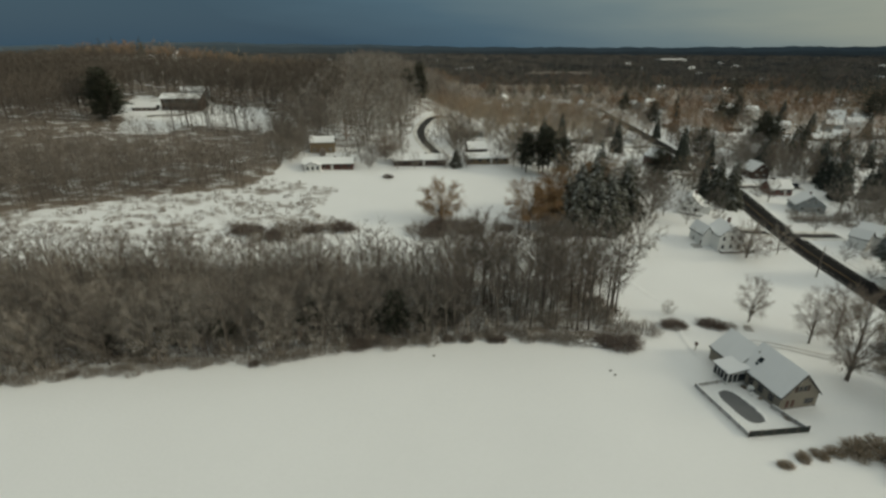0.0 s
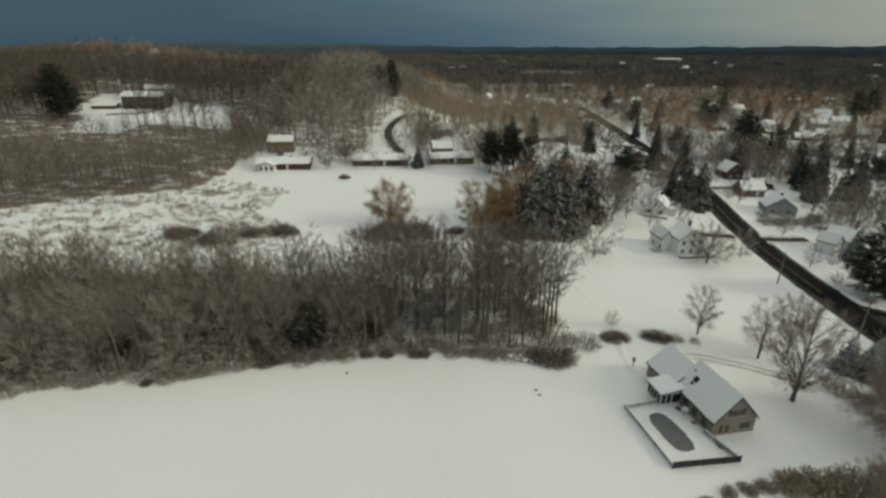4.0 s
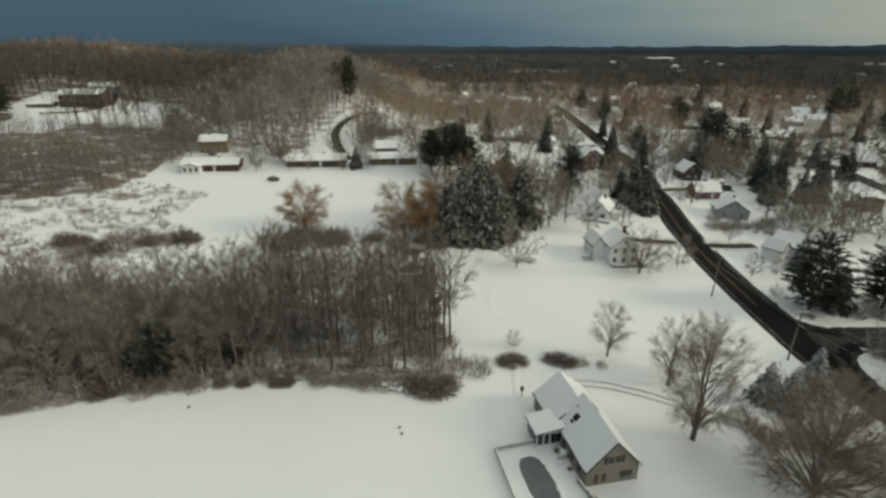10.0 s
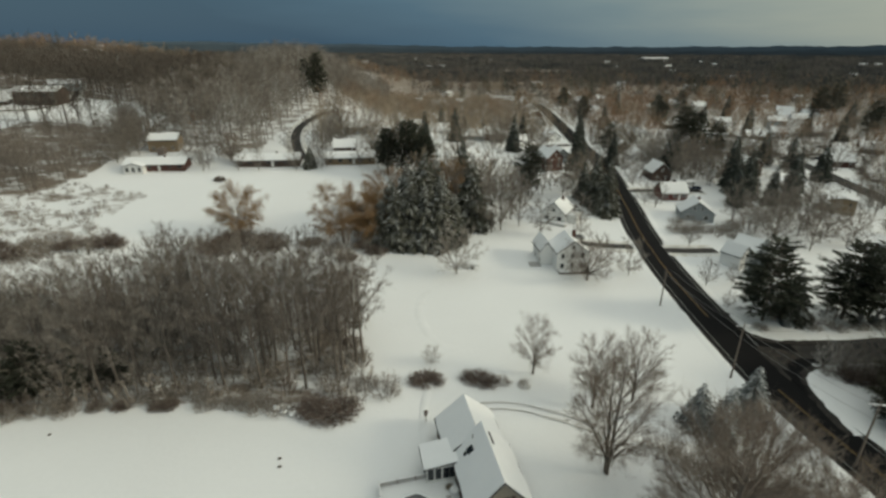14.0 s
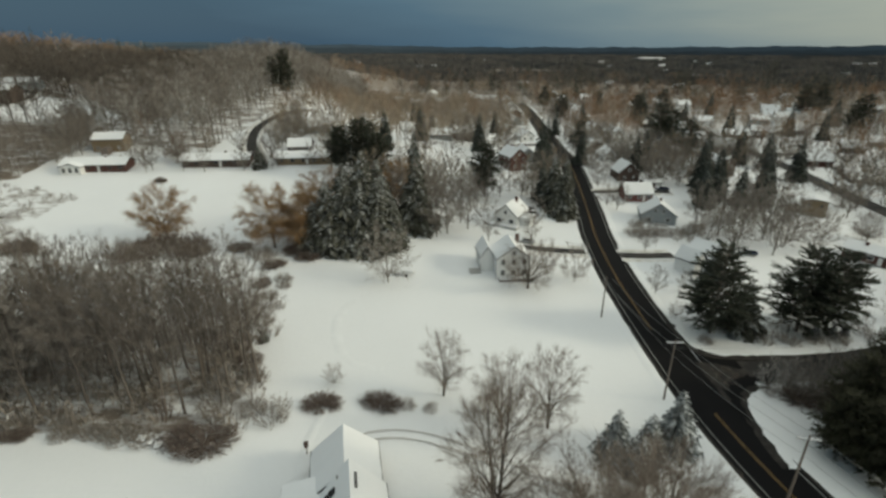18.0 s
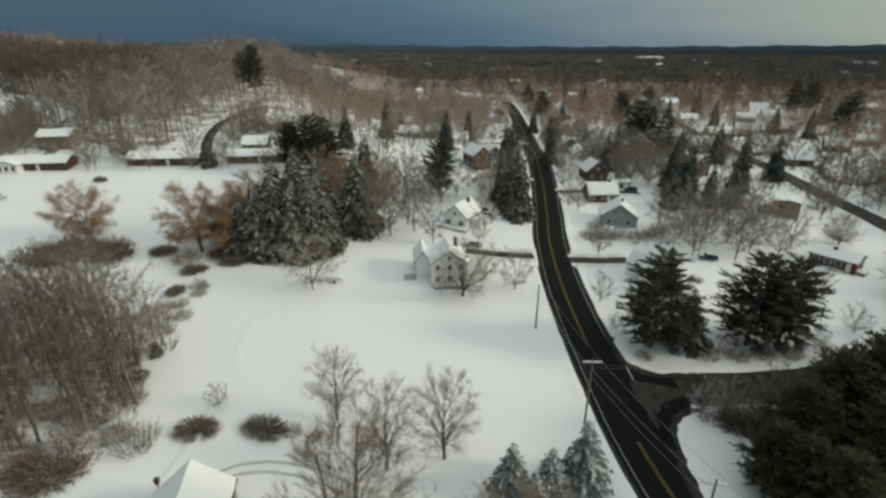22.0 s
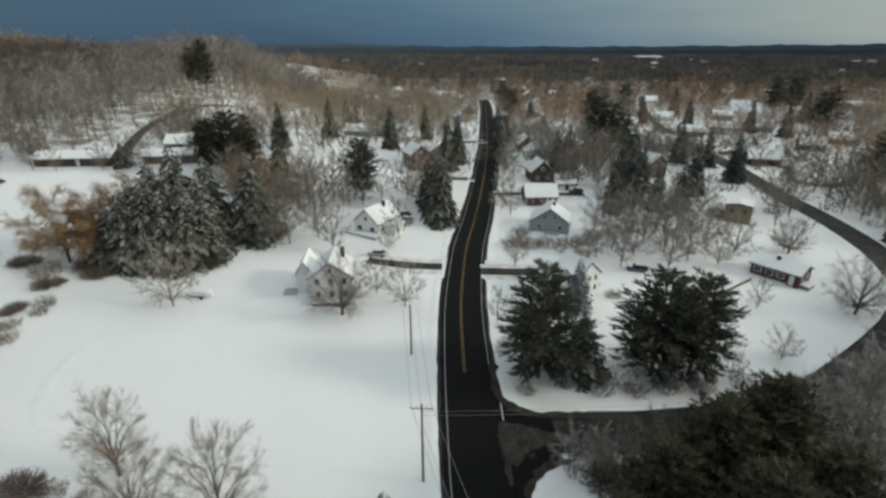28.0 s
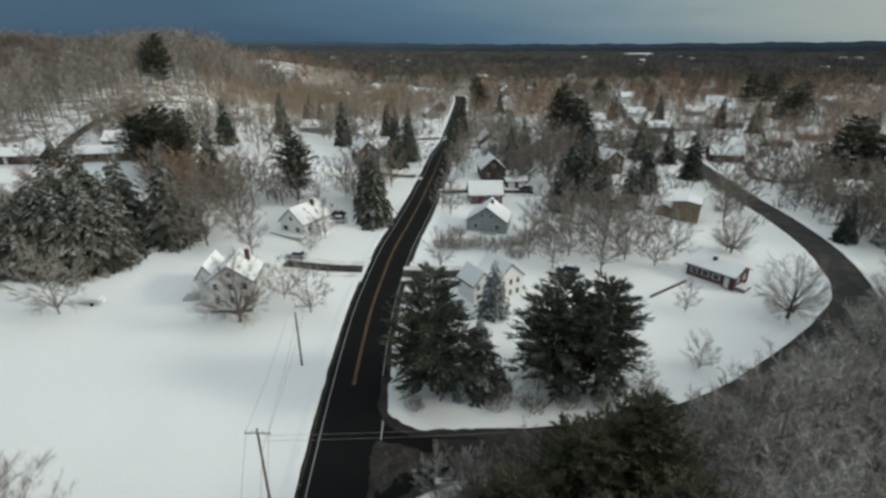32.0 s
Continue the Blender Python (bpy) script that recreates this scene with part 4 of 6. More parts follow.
def block(parent, x0, x1, y0, y1, h, rise, wall, over=0.4, snow=0.22, names=("wall", "roof"), bare=0.14, swap=False):
    """One gabled block of a house: walls, roof and the snow on it. swap: ridge along x."""
    m = Matrix.Rotation(radians(90), 4, "Z") if swap else Matrix()
    if swap:
        x0, x1, y0, y1 = y0, y1, -x1, -x0
    bm = gable_body(bmesh.new(), x0, x1, y0, y1, h, rise)
    bmesh.ops.transform(bm, matrix=m, verts=bm.verts)
    part(names[0], bm, wall, parent)
    xm, k = (x0 + x1) / 2, rise / ((x1 - x0) / 2)
    roof, top = bmesh.new(), bmesh.new()
    for xe in (x0 - over, x1 + over):
        roof_slab(roof, xe, xm, y0 - over, y1 + over, h - k * over + 0.02, h + rise + 0.02, 0.14)
        roof_slab(top, xe + (0.10 if xe < xm else -0.10), xm, y0 - over + bare, y1 + over - bare * 0.6, h - k * over + 0.17, h + rise + 0.17, snow, 0.12)
    for b in (roof, top):
        bmesh.ops.transform(b, matrix=m, verts=b.verts)
    r = part(names[1], roof, SHINGLE, parent)
    part("roof_snow", top, SNOW, r, "thick white snow")


def chimney(parent, x, y, z0, z1, mat=None, w=0.7):
    c = part("chimney", boxed(x - w / 2, x + w / 2, y - w / 2, y + w / 2, z0, z1, bevel=0.03), mat or BRICK, parent)
    part("cap", boxed(x - w / 2 - 0.06, x + w / 2 + 0.06, y - w / 2 - 0.06, y + w / 2 + 0.06, z1, z1 + 0.12), SNOW, c)


def simple_house(x, y, turn, L, W, h, rise, wall, label, name="house", chim=True, win=True, group="", z=None):
    """A plain gabled house with rows of windows; ridge along its own y."""
    ob = thing(name, x, y, z, turn, label, "house", group)
    block(ob, -W / 2, W / 2, -L / 2, L / 2, h, rise, wall)
    if chim:
        chimney(ob, 0.3, L * 0.18, h + rise * 0.6, h + rise + 0.9)
    if win:
        for st in range(max(1, int(h / 2.4))):
            zc = 1.5 + st * 2.6
            n = max(2, int(L / 3))
            for i in range(n):
                yy = -L / 2 + L * (i + 0.5) / n
                window(ob, -W / 2, yy, zc, 1.0, 1.3, "w")
                window(ob, W / 2, yy, zc, 1.0, 1.3, "e")
            for xx in (-W / 4, W / 4):
                window(ob, xx, -L / 2, zc, 1.0, 1.3, "s")
        window(ob, 0, -L / 2, h + rise * 0.35, 0.9, 1.1, "s")
        part("door", boxed(W / 2 - 0.02, W / 2 + 0.06, L * 0.1 - 0.5, L * 0.1 + 0.5, 0.1, 2.15), BROWN, ob)
    return ob

# ---- the tan house with its pool ----
def tan_house():
    ob = thing("house", 61.4, 73.2, 2.0, 10, "tan gabled house with steep snow-covered roofs and a sunroom", "house")
    block(ob, -3.8, 3.8, -6.3, 3.2, 2.8, 4.2, TAN, over=0.35)
    block(ob, -4.6, 3.4, 3.2, 10.2, 2.6, 3.3, TAN, over=0.35, names=("wing_wall", "wing_roof"))
    for x, z, w, h in ((2.0, 1.35, 1.9, 1.2), (-0.5, 4.1, 0.95, 1.2), (0.5, 4.1, 0.95, 1.2)):
        window(ob, x, -6.3, z, w, h, "s", trim=DULL_TRIM)
    for x in (-2.3, -1.2):
        part("door", boxed(x - 0.26, x + 0.26, -6.37, -6.3, 0.5, 1.9), RED_DOOR, ob, "faded red shuttered door")
    for x in (-1.25, 1.25):
        part("shutter", boxed(x - 0.22, x + 0.22, -6.36, -6.3, 3.5, 4.7), BROWN, ob)
    for y in (-4.4, -2.0, 0.2):
        window(ob, -3.8, y, 1.4, 1.3, 1.5, "w", trim=DULL_TRIM)
        window(ob, 3.8, y, 1.4, 1.2, 1.3, "e", trim=DULL_TRIM)
    for y in (5, 8):
        window(ob, 3.4, y, 1.3, 1.1, 1.3, "e")
    part("foundation", boxed(-3.83, 3.83, -6.33, 3.2, -0.6, 0.25), STONE, ob)
    # sunroom under a low shed roof
    sun_r = part("sunroom", boxed(-7.6, -3.8, 1.6, 5.2, -0.4, 2.5), TRIM, ob, "sunroom with dark glass")
    for x in (-7.0, -6.0, -5.0, -4.2):
        part("pane", boxed(x - 0.4, x + 0.35, 1.55, 1.6, 0.5, 2.2), GLASS, sun_r)
    for y in (2.1, 3.0, 3.9, 4.8):
        part("pane", boxed(-7.65, -7.6, y - 0.35, y + 0.35, 0.5, 2.2), GLASS, sun_r)
    bm = bmesh.new()
    roof_slab(bm, -8.0, -3.3, 1.2, 5.6, 2.5, 3.15, 0.12)
    r = part("sunroom_roof", bm, SHINGLE, ob)
    bm = bmesh.new()
    roof_slab(bm, -7.95, -3.3, 1.25, 5.55, 2.63, 3.28, 0.22, 0.1)
    part("roof_snow", bm, SNOW, r)
    # skylight and vents on the western slope
    k = 4.2 / 3.8
    m = Matrix.Translation((-1.9, 1.0, 2.8 + k * 1.9 + 0.2)) @ Matrix.Rotation(-math.atan(k), 4, "Y")
    for dx, dy, w, h in ((0, 0, 0.5, 0.4), (-0.9, 0.1, 0.22, 0.2)):
        bm = boxed(dx - w, dx + w, dy - h, dy + h, 0.05, 0.32)
        bmesh.ops.transform(bm, matrix=m, verts=bm.verts)
        part("skylight", bm, GLASS, ob)
    # snow blown off the eastern slope beside the ridge
    bm = boxed(-0.2, 0.2, -1.1, 1.1, 0.0, 0.05)
    for v in bm.verts:
        v.co.y += 0.5 * v.co.x
    bmesh.ops.transform(bm, matrix=Matrix.Translation((0.62, 0.9, 2.8 + 4.2 - k * 0.62 + 0.39)) @ Matrix.Rotation(math.atan(k), 4, "Y"), verts=bm.verts)
    part("bare_shingles", bm, SHINGLE, ob, "dark shingles blown bare of snow")
    part("vent_pipe", rod(bmesh.new(), (-1.4, 2.3, 5.2), (-1.4, 2.3, 6.3), 0.09), STONE, ob)
    part("step", boxed(3.8, 5.0, -1.0, 0.6, -0.4, 0.2), STONE, ob)


tan_house()

FENCE = material("dark_green_fence", (0.018, 0.024, 0.022), 0.8, 0.3, 1.0, 8.0)
POST = material("weathered_wood", (0.17, 0.14, 0.12), 0.9, 0.3, 1.0, 10.0)
ICE = material("grey_pool_ice", (0.12, 0.125, 0.13), 0.45, 0.35, 0.5, 4.0)
RAIL = material("grey_rail", (0.42, 0.41, 0.40), 0.8, 0.25, 1.0, 8.0)


def fence_run(ob, a, b, panel, high, snowy=True):
    (x0, y0), (x1, y1) = a, b
    L = math.hypot(x1 - x0, y1 - y0)
    n = max(2, round(L / 2.2))
    t = math.degrees(math.atan2(y1 - y0, x1 - x0))
    for i in range(n + 1):
        f = i / n
        x, y = x0 + (x1 - x0) * f, y0 + (y1 - y0) * f
        bm = boxed(x - 0.06, x + 0.06, y - 0.06, y + 0.06, gz(x, y) - 0.3, gz(x, y) + high + 0.08)
        p = part("post", bm, POST, ob)
        p.matrix_parent_inverse = ob.matrix_basis.inverted()
    for i in range(n):
        f = (i + 0.5) / n
        x, y = x0 + (x1 - x0) * f, y0 + (y1 - y0) * f
        w = L / n / 2 - 0.04
        bm = boxed(-w, w, -0.025, 0.025, 0.05, high)
        bmesh.ops.transform(bm, matrix=pose(x, y, gz(x, y), 0, 0, t), verts=bm.verts)
        p = part("panel", bm, panel, ob)
        p.matrix_parent_inverse = ob.matrix_basis.inverted()
        if snowy:
            bm = boxed(-w, w, -0.09, 0.09, high, high + 0.10, bevel=0.03)
            bmesh.ops.transform(bm, matrix=pose(x, y, gz(x, y), 0, 0, t), verts=bm.verts)
            q = part("snow_cap", bm, SNOW, ob)
            q.matrix_parent_inverse = ob.matrix_basis.inverted()


def pool_yard():
    c = [(47.6, 73.0), (49.8, 59.9), (60.3, 61.0), (58.0, 67.0)]
    f = thing("fence", 49.8, 59.9, None, 0, "dark solid pool fence capped with snow", "fence")
    fence_run(f, c[0], c[1], RAIL, 0.8)
    fence_run(f, c[1], c[2], FENCE, 1.25, False)
    fence_run(f, c[2], c[3], RAIL, 0.8)
    g = thing("fence", 47.6, 73.0, None, 0, "low grey fence along a pool yard", "fence")
    fence_run(g, (47.6, 73.0), (54.5, 74.6), RAIL, 0.75)
    # the pool: a coping with dark ice inside, its rim ragged with snow
    rng = np.random.RandomState(2)
    ob = thing("swimming_pool", 52.9, 67.4, gz(52.9, 67.4) + 0.05, 12, "small oval in-ground pool with grey ice and a snowy rim", "pool")
    n = 44
    a = np.arange(n) * 2 * math.pi / n
    rx = 1.9 * np.sign(np.cos(a)) * np.abs(np.cos(a)) ** 0.6 + rng.normal(size=n) * 0.07
    ry = 4.3 * np.sign(np.sin(a)) * np.abs(np.sin(a)) ** 0.7 + rng.normal(size=n) * 0.07
    bm = bmesh.new()
    bm.faces.new([bm.verts.new((x, y, 0.02)) for x, y in zip(rx, ry)])
    part("ice", bm, ICE, ob, "grey ice")
    bm = bmesh.new()
    rows = [[bm.verts.new((x * s + 0.02 * math.cos(t), y * s2, z)) for x, y, t in zip(rx, ry, a)] for s, s2, z in ((1.0, 1.0, 0.0), (1.03, 1.01, 0.09), (1.14, 1.05, 0.10), (1.45, 1.14, -0.05))]
    for r0, r1 in zip(rows, rows[1:]):
        for i in range(n):
            j = (i + 1) % n
            bm.faces.new((r0[i], r0[j], r1[j], r1[i]))
    bmesh.ops.recalc_face_normals(bm, faces=bm.faces)
    part("rim", bm, SNOW, ob, "snow-covered rim")
    d = thing("garden_table", 57.2, 71.8, None, 20, "round garden table under snow beside the pool", "table")
    bm = bmesh.new()
    bmesh.ops.create_cone(bm, cap_ends=True, segments=16, radius1=0.6, radius2=0.5, depth=0.22, matrix=pose(0, 0, 0.83))
    part("tabletop", bm, SNOW, d)
    part("leg", rod(bmesh.new(), (0, 0, 0), (0, 0, 0.72), 0.05), RAIL, d)
    for k, (x, y) in enumerate(((56.4, 70.4), (58.4, 71.0))):
        ch = thing("garden_chair", x, y, None, 40 * k, "garden chair covered with snow beside the pool", "chair", "chairs by the pool")
        part("seat", boxed(-0.28, 0.28, -0.28, 0.28, 0.4, 0.55, bevel=0.04), SNOW, ch)
        part("backrest", boxed(-0.28, 0.28, 0.24, 0.3, 0.5, 1.0), RAIL, ch)
        for lx in (-0.24, 0.24):
            for ly in (-0.24, 0.24):
                part("leg", boxed(lx - 0.02, lx + 0.02, ly - 0.02, ly + 0.02, 0, 0.4), RAIL, ch)


pool_yard()
lamp = thing("yard_post", 53.5, 85.0, None, 0, "brown wooden yard post with a capped birdhouse in snow", "post")
part("post", boxed(-0.07, 0.07, -0.07, 0.07, -0.2, 1.3), POST, lamp)
part("birdhouse", boxed(-0.22, 0.22, -0.22, 0.22, 1.3, 1.85, bevel=0.02), BRICK, lamp)
part("cap", boxed(-0.3, 0.3, -0.3, 0.3, 1.85, 1.98, bevel=0.03), BROWN, lamp)


# ---- the houses along the road ----
def white_house():
    ob = thing("house", 88.6, 141.0, 3.0, 4, "white two-storey house with snowy gables at a field's edge", "house")
    block(ob, -3.4, 4.4, -4.2, 3.2, 4.9, 2.8, WHITE)
    block(ob, -6.5, -3.4, -0.5, 6.5, 4.2, 2.2, WHITE, names=("wing_wall", "wing_roof"))
    for x in (-2.0, 0.5, 3.0):
        for z in (1.4, 4.0):
            window(ob, x, -4.2, z, 1.0, 1.4, "s")
    window(ob, 0.5, -4.2, 6.2, 0.9, 1.0, "s")
    for y in (-2.5, 1.5):
        for z in (1.4, 4.0):
            window(ob, 4.4, y, z, 1.0, 1.4, "e")
            window(ob, -6.5, y + 2.5, z, 1.0, 1.3, "w")
    chimney(ob, 2.4, 1.6, 5.5, 8.9)
    part("porch", boxed(-3.0, 4.0, -5.8, -4.2, -0.5, 0.25), POST, ob)
    part("porch_snow", boxed(-3.0, 4.0, -5.8, -4.25, 0.25, 0.42, bevel=0.04), SNOW, ob)
    part("deck", boxed(-9.2, -6.5, -1.5, 1.0, -0.5, 0.5), RAIL, ob)


def cape_house():
    ob = thing("house", 94.2, 172.6, 4.8, -30, "white cape house with a porch under snow", "house")
    block(ob, -3.6, 3.6, -4.4, 5.0, 2.9, 3.2, WHITE)
    for x in (-1.9, 1.9):
        window(ob, x, -4.4, 1.4, 1.5, 1.3, "s")
    window(ob, 0, -4.4, 3.9, 1.0, 1.1, "s")
    for y in (-2.5, 1.0):
        window(ob, 3.6, y, 1.5, 1.0, 1.3, "e")
    chimney(ob, 0.8, 2.2, 4.6, 7.2)
    part("porch", boxed(-5.2, 4.4, -6.6, -4.4, -0.4, 0.35), RAIL, ob)
    part("porch_snow", boxed(-5.2, 4.4, -6.6, -4.45, 0.35, 0.6, bevel=0.05), SNOW, ob)
    part("shed_roof", boxed(3.6, 6.8, -2.0, 3.0, 2.1, 2.35, bevel=0.05), SNOW, ob)
    part("shed_wall", boxed(3.65, 6.6, -1.8, 2.8, -0.4, 2.1), WHITE, ob)


def grey_house():
    ob = thing("house", 139.2, 174.6, 3.9, -16, "grey cape house with a snowy roof and dormer", "house")
    block(ob, -4.9, 4.9, -3.6, 4.4, 2.7, 3.4, GREY, swap=False)
    for x in (-2.6, 2.6):
        window(ob, x, -3.6, 1.4, 1.2, 1.3, "s")
    for x in (-1.1, 1.1):
        window(ob, x, -3.6, 4.1, 0.9, 1.1, "s")
    for y in (-1.5, 2.0):
        window(ob, -4.9, y, 1.4, 1.0, 1.2, "w")
        window(ob, 4.9, y, 1.4, 1.0, 1.2, "e")
    chimney(ob, 0.6, 1.0, 5.4, 7.0)
    part("porch", boxed(-1.2, 2.6, -5.0, -3.6, -0.4, 0.3), RAIL, ob)


def big_white_house():
    ob = thing("house", 135.6, 141.4, 2.3, 30, "white two-storey house with several snowy gables behind pines", "house")
    block(ob, -1.0, 7.0, -4.2, 4.6, 4.8, 3.2, WHITE)
    block(ob, -6.4, -1.0, -2.2, 4.6, 4.2, 2.6, WHITE, names=("wing_wall", "wing_roof"))
    for x in (0.8, 3.0, 5.2):
        for z in (1.4, 3.9):
            window(ob, x, -4.2, z, 1.0, 1.4, "s")
    for y in (-2.2, 0.4, 3.0):
        for z in (1.4, 3.9):
            window(ob, 7.0, y, z, 1.0, 1.4, "e")
    for x in (-5.2, -2.4):
        for z in (1.4, 3.7):
            window(ob, x, -2.2, z, 1.0, 1.3, "s")
    part("deck", boxed(7.0, 9.4, -2.4, 2.2, -0.4, 1.0), POST, ob)
    part("deck_snow", boxed(7.05, 9.4, -2.4, 2.2, 1.0, 1.2, bevel=0.04), SNOW, ob)
    ob.matrix_basis = ob.matrix_basis @ Matrix.Diagonal((0.76, 0.76, 0.86, 1))


def red_house():
    ob = thing("house", 140.4, 194.6, 5.0, 1, "barn-red house with white trim and a snowy roof", "house")
    block(ob, -4.6, 4.6, -3.2, 3.2, 2.6, 2.8, RED, swap=True, over=0.5)
    for x in (-3.2, 0.0, 3.2):
        window(ob, x, -3.2, 1.4, 1.2, 1.3, "s")
    part("door", boxed(1.2, 2.1, -3.26, -3.2, 0.0, 2.1), TRIM, ob)
    part("corner_board", boxed(4.45, 4.65, -3.25, -3.05, -0.3, 2.6), TRIM, ob)
    part("corner_board", boxed(-4.65, -4.45, -3.25, -3.05, -0.3, 2.6), TRIM, ob)
    g = thing("garage", 151.4, 208.2, None, 3, "long low garage under deep snow beside a red house", "garage")
    block(g, -3.2, 3.2, -2.2, 2.2, 1.9, 0.6, BROWN, swap=True)
    for x in (-1.6, 1.6):
        part("garage_door", boxed(x - 1.1, x + 1.1, -2.26, -2.2, 0.0, 1.7), TRIM, g)


def dark_house():
    ob = thing("house", 145.0, 217.6, 6.2, 3, "dark brown gabled house with a snowy roof", "house")
    block(ob, -3.9, 3.9, -4.0, 4.4, 3.4, 3.4, BROWN)
    for x in (-1.7, 1.7):
        window(ob, x, -4.0, 1.5, 1.0, 1.3, "s")
    window(ob, 0, -4.0, 4.4, 1.2, 1.2, "s")
    for y in (-1.8, 2.0):
        window(ob, 3.9, y, 1.5, 1.0, 1.3, "e")


def brick_house():
    ob = thing("house", 182.4, 147.2, 2.3, -54, "low red-brick ranch house with white trim and snowy roof", "house")
    block(ob, -4.6, 4.6, -3.2, 3.2, 2.5, 1.3, BRICK, swap=True, over=0.45)
    for x in (-3.2, -0.9, 1.2):
        window(ob, x, -3.2, 1.5, 1.5, 1.2, "s")
    part("door", boxed(2.8, 3.7, -3.26, -3.2, 0.0, 2.1), TRIM, ob)
    part("siding", boxed(-4.4, 2.5, -3.24, -3.2, -0.5, 0.15), TRIM, ob)
    for y in (-1.5, 1.2):
        window(ob, 4.6, y, 1.5, 0.9, 1.1, "e")
    chimney(ob, -0.6, -0.6, 3.2, 4.7)
    part("step", boxed(4.6, 6.4, -2.4, 0.4, -0.4, 0.35), STONE, ob)
    part("step_snow", boxed(4.65, 6.4, -2.4, 0.4, 0.35, 0.55, bevel=0.04), SNOW, ob)


def tan_box():
    ob = thing("house", 192.2, 180.6, 3.7, -32, "tan two-storey house with a low snowy roof", "house")
    block(ob, -3.2, 3.2, -3.2, 3.6, 4.8, 0.5, OCHRE, snow=0.12)
    for x in (-1.0, 1.0):
        window(ob, x * 1.6, -3.2, 3.4, 0.8, 1.1, "s", trim=DULL_TRIM)
    for y in (-1.2, 1.6):
        window(ob, 3.2, y, 3.2, 0.8, 1.1, "e", trim=DULL_TRIM)
    block(ob, -7.2, -3.2, -1.6, 2.8, 2.2, 1.0, OCHRE, names=("wing_wall", "wing_roof"))


for make in (white_house, cape_house, grey_house, big_white_house, red_house, dark_house, brick_house, tan_box):
    make()


# ---- the ranches and the lodge on the hill ----
def ranch(x, y, z, turn, L, wall, label, front=None):
    ob = thing("house", x, y, z, turn, label, "house")
    block(ob, -L / 2, L / 2, -3.8, 3.8, 2.5, 1.6, wall, swap=True, over=0.7)
    n = max(3, int(L / 3.2))
    for i in range(n):
        window(ob, -L / 2 + L * (i + 0.5) / n, -3.8, 1.5, 1.5 if i % 2 else 1.0, 1.3, "s", trim=DULL_TRIM)
    if front:
        block(ob, -L * 0.46, -L * 0.14, -6.6, -3.8, 2.3, 1.2, front, names=("porch_wall", "porch_roof"))
        for k in (-0.40, -0.30, -0.20):
            window(ob, L * k, -6.6, 1.3, 1.2, 1.7, "s")
    chimney(ob, L * 0.12, 0.6, 2.9, 5.0)
    part("door", boxed(L * 0.05, L * 0.05 + 1, -3.86, -3.8, 0, 2.1), TRIM, ob)
    return ob


ranch(-46.2, 209.0, 12.8, 5, 20.5, BRICK, "long brick ranch house with a glazed white porch in snow", WHITE)
ranch(-7.6, 216.6, 12.7, 5, 23, BROWN, "long dark ranch house under snow at a field's edge")
ranch(22.6, 221.4, 12.5, 7, 19, OCHRE, "tan and brown ranch house under snow")
hb = simple_house(-53.2, 230.5, 98, 11, 8, 4.6, 2.0, OCHRE, "ochre two-storey house with snowy roof on a slope", z=15.8)
part("stair", boxed(-8.5, -4.0, -1.4, 1.0, -0.6, 2.0), POST, hb)
simple_house(18.6, 266.0, 100, 11, 9, 3.0, 3.4, GREY, "grey gabled house with a bright snowy roof")
simple_house(18.8, 233.0, 97, 9, 8, 2.6, 2.6, BROWN, "small brown house under snow")


def lodge():
    ob = thing("house", -145.3, 294.6, 27.5, 4, "dark timber lodge with a balcony and snowy roof", "house")
    block(ob, -10.6, 10.6, -4.6, 4.6, 6.8, 2.0, BROWN, swap=True, over=0.9)
    for i in range(5):
        for z in (1.6, 4.9):
            window(ob, -8 + 4 * i, -4.6, z, 2.0, 1.6, "s")
    b = part("balcony", boxed(-10, 10, -6.4, -4.6, 3.0, 3.2), POST, ob)
    for i in range(9):
        part("baluster", boxed(-9.9 + 2.47 * i - 0.05, -9.9 + 2.47 * i + 0.05, -6.4, -6.3, 3.2, 4.1), POST, b)
    part("rail", boxed(-10, 10, -6.42, -6.3, 4.1, 4.2), RAIL, b)
    for i in range(4):
        part("post", boxed(-9.8 + 6.5 * i - 0.1, -9.8 + 6.5 * i + 0.1, -6.4, -6.2, -1.0, 3.0), POST, ob)
    chimney(ob, 3, 0.5, 7.4, 9.6, STONE, 1.0)
    g = simple_house(-165, 290, 100, 12, 7, 1.9, 0.9, BROWN, "low dark garage under deep snow on a hill", "garage", z=27.6, chim=False)
    simple_house(-150, 322, 110, 16, 9, 3.0, 2.2, GREY, "grey house under snow among bare woods", z=33.0)


lodge()


# ---- small houses of the neighbourhood, farther off ----
def near_line(x, y, lines, d):
    return any(np.min(np.hypot(q[:, 0] - x, q[:, 1] - y)) < d for q in lines)


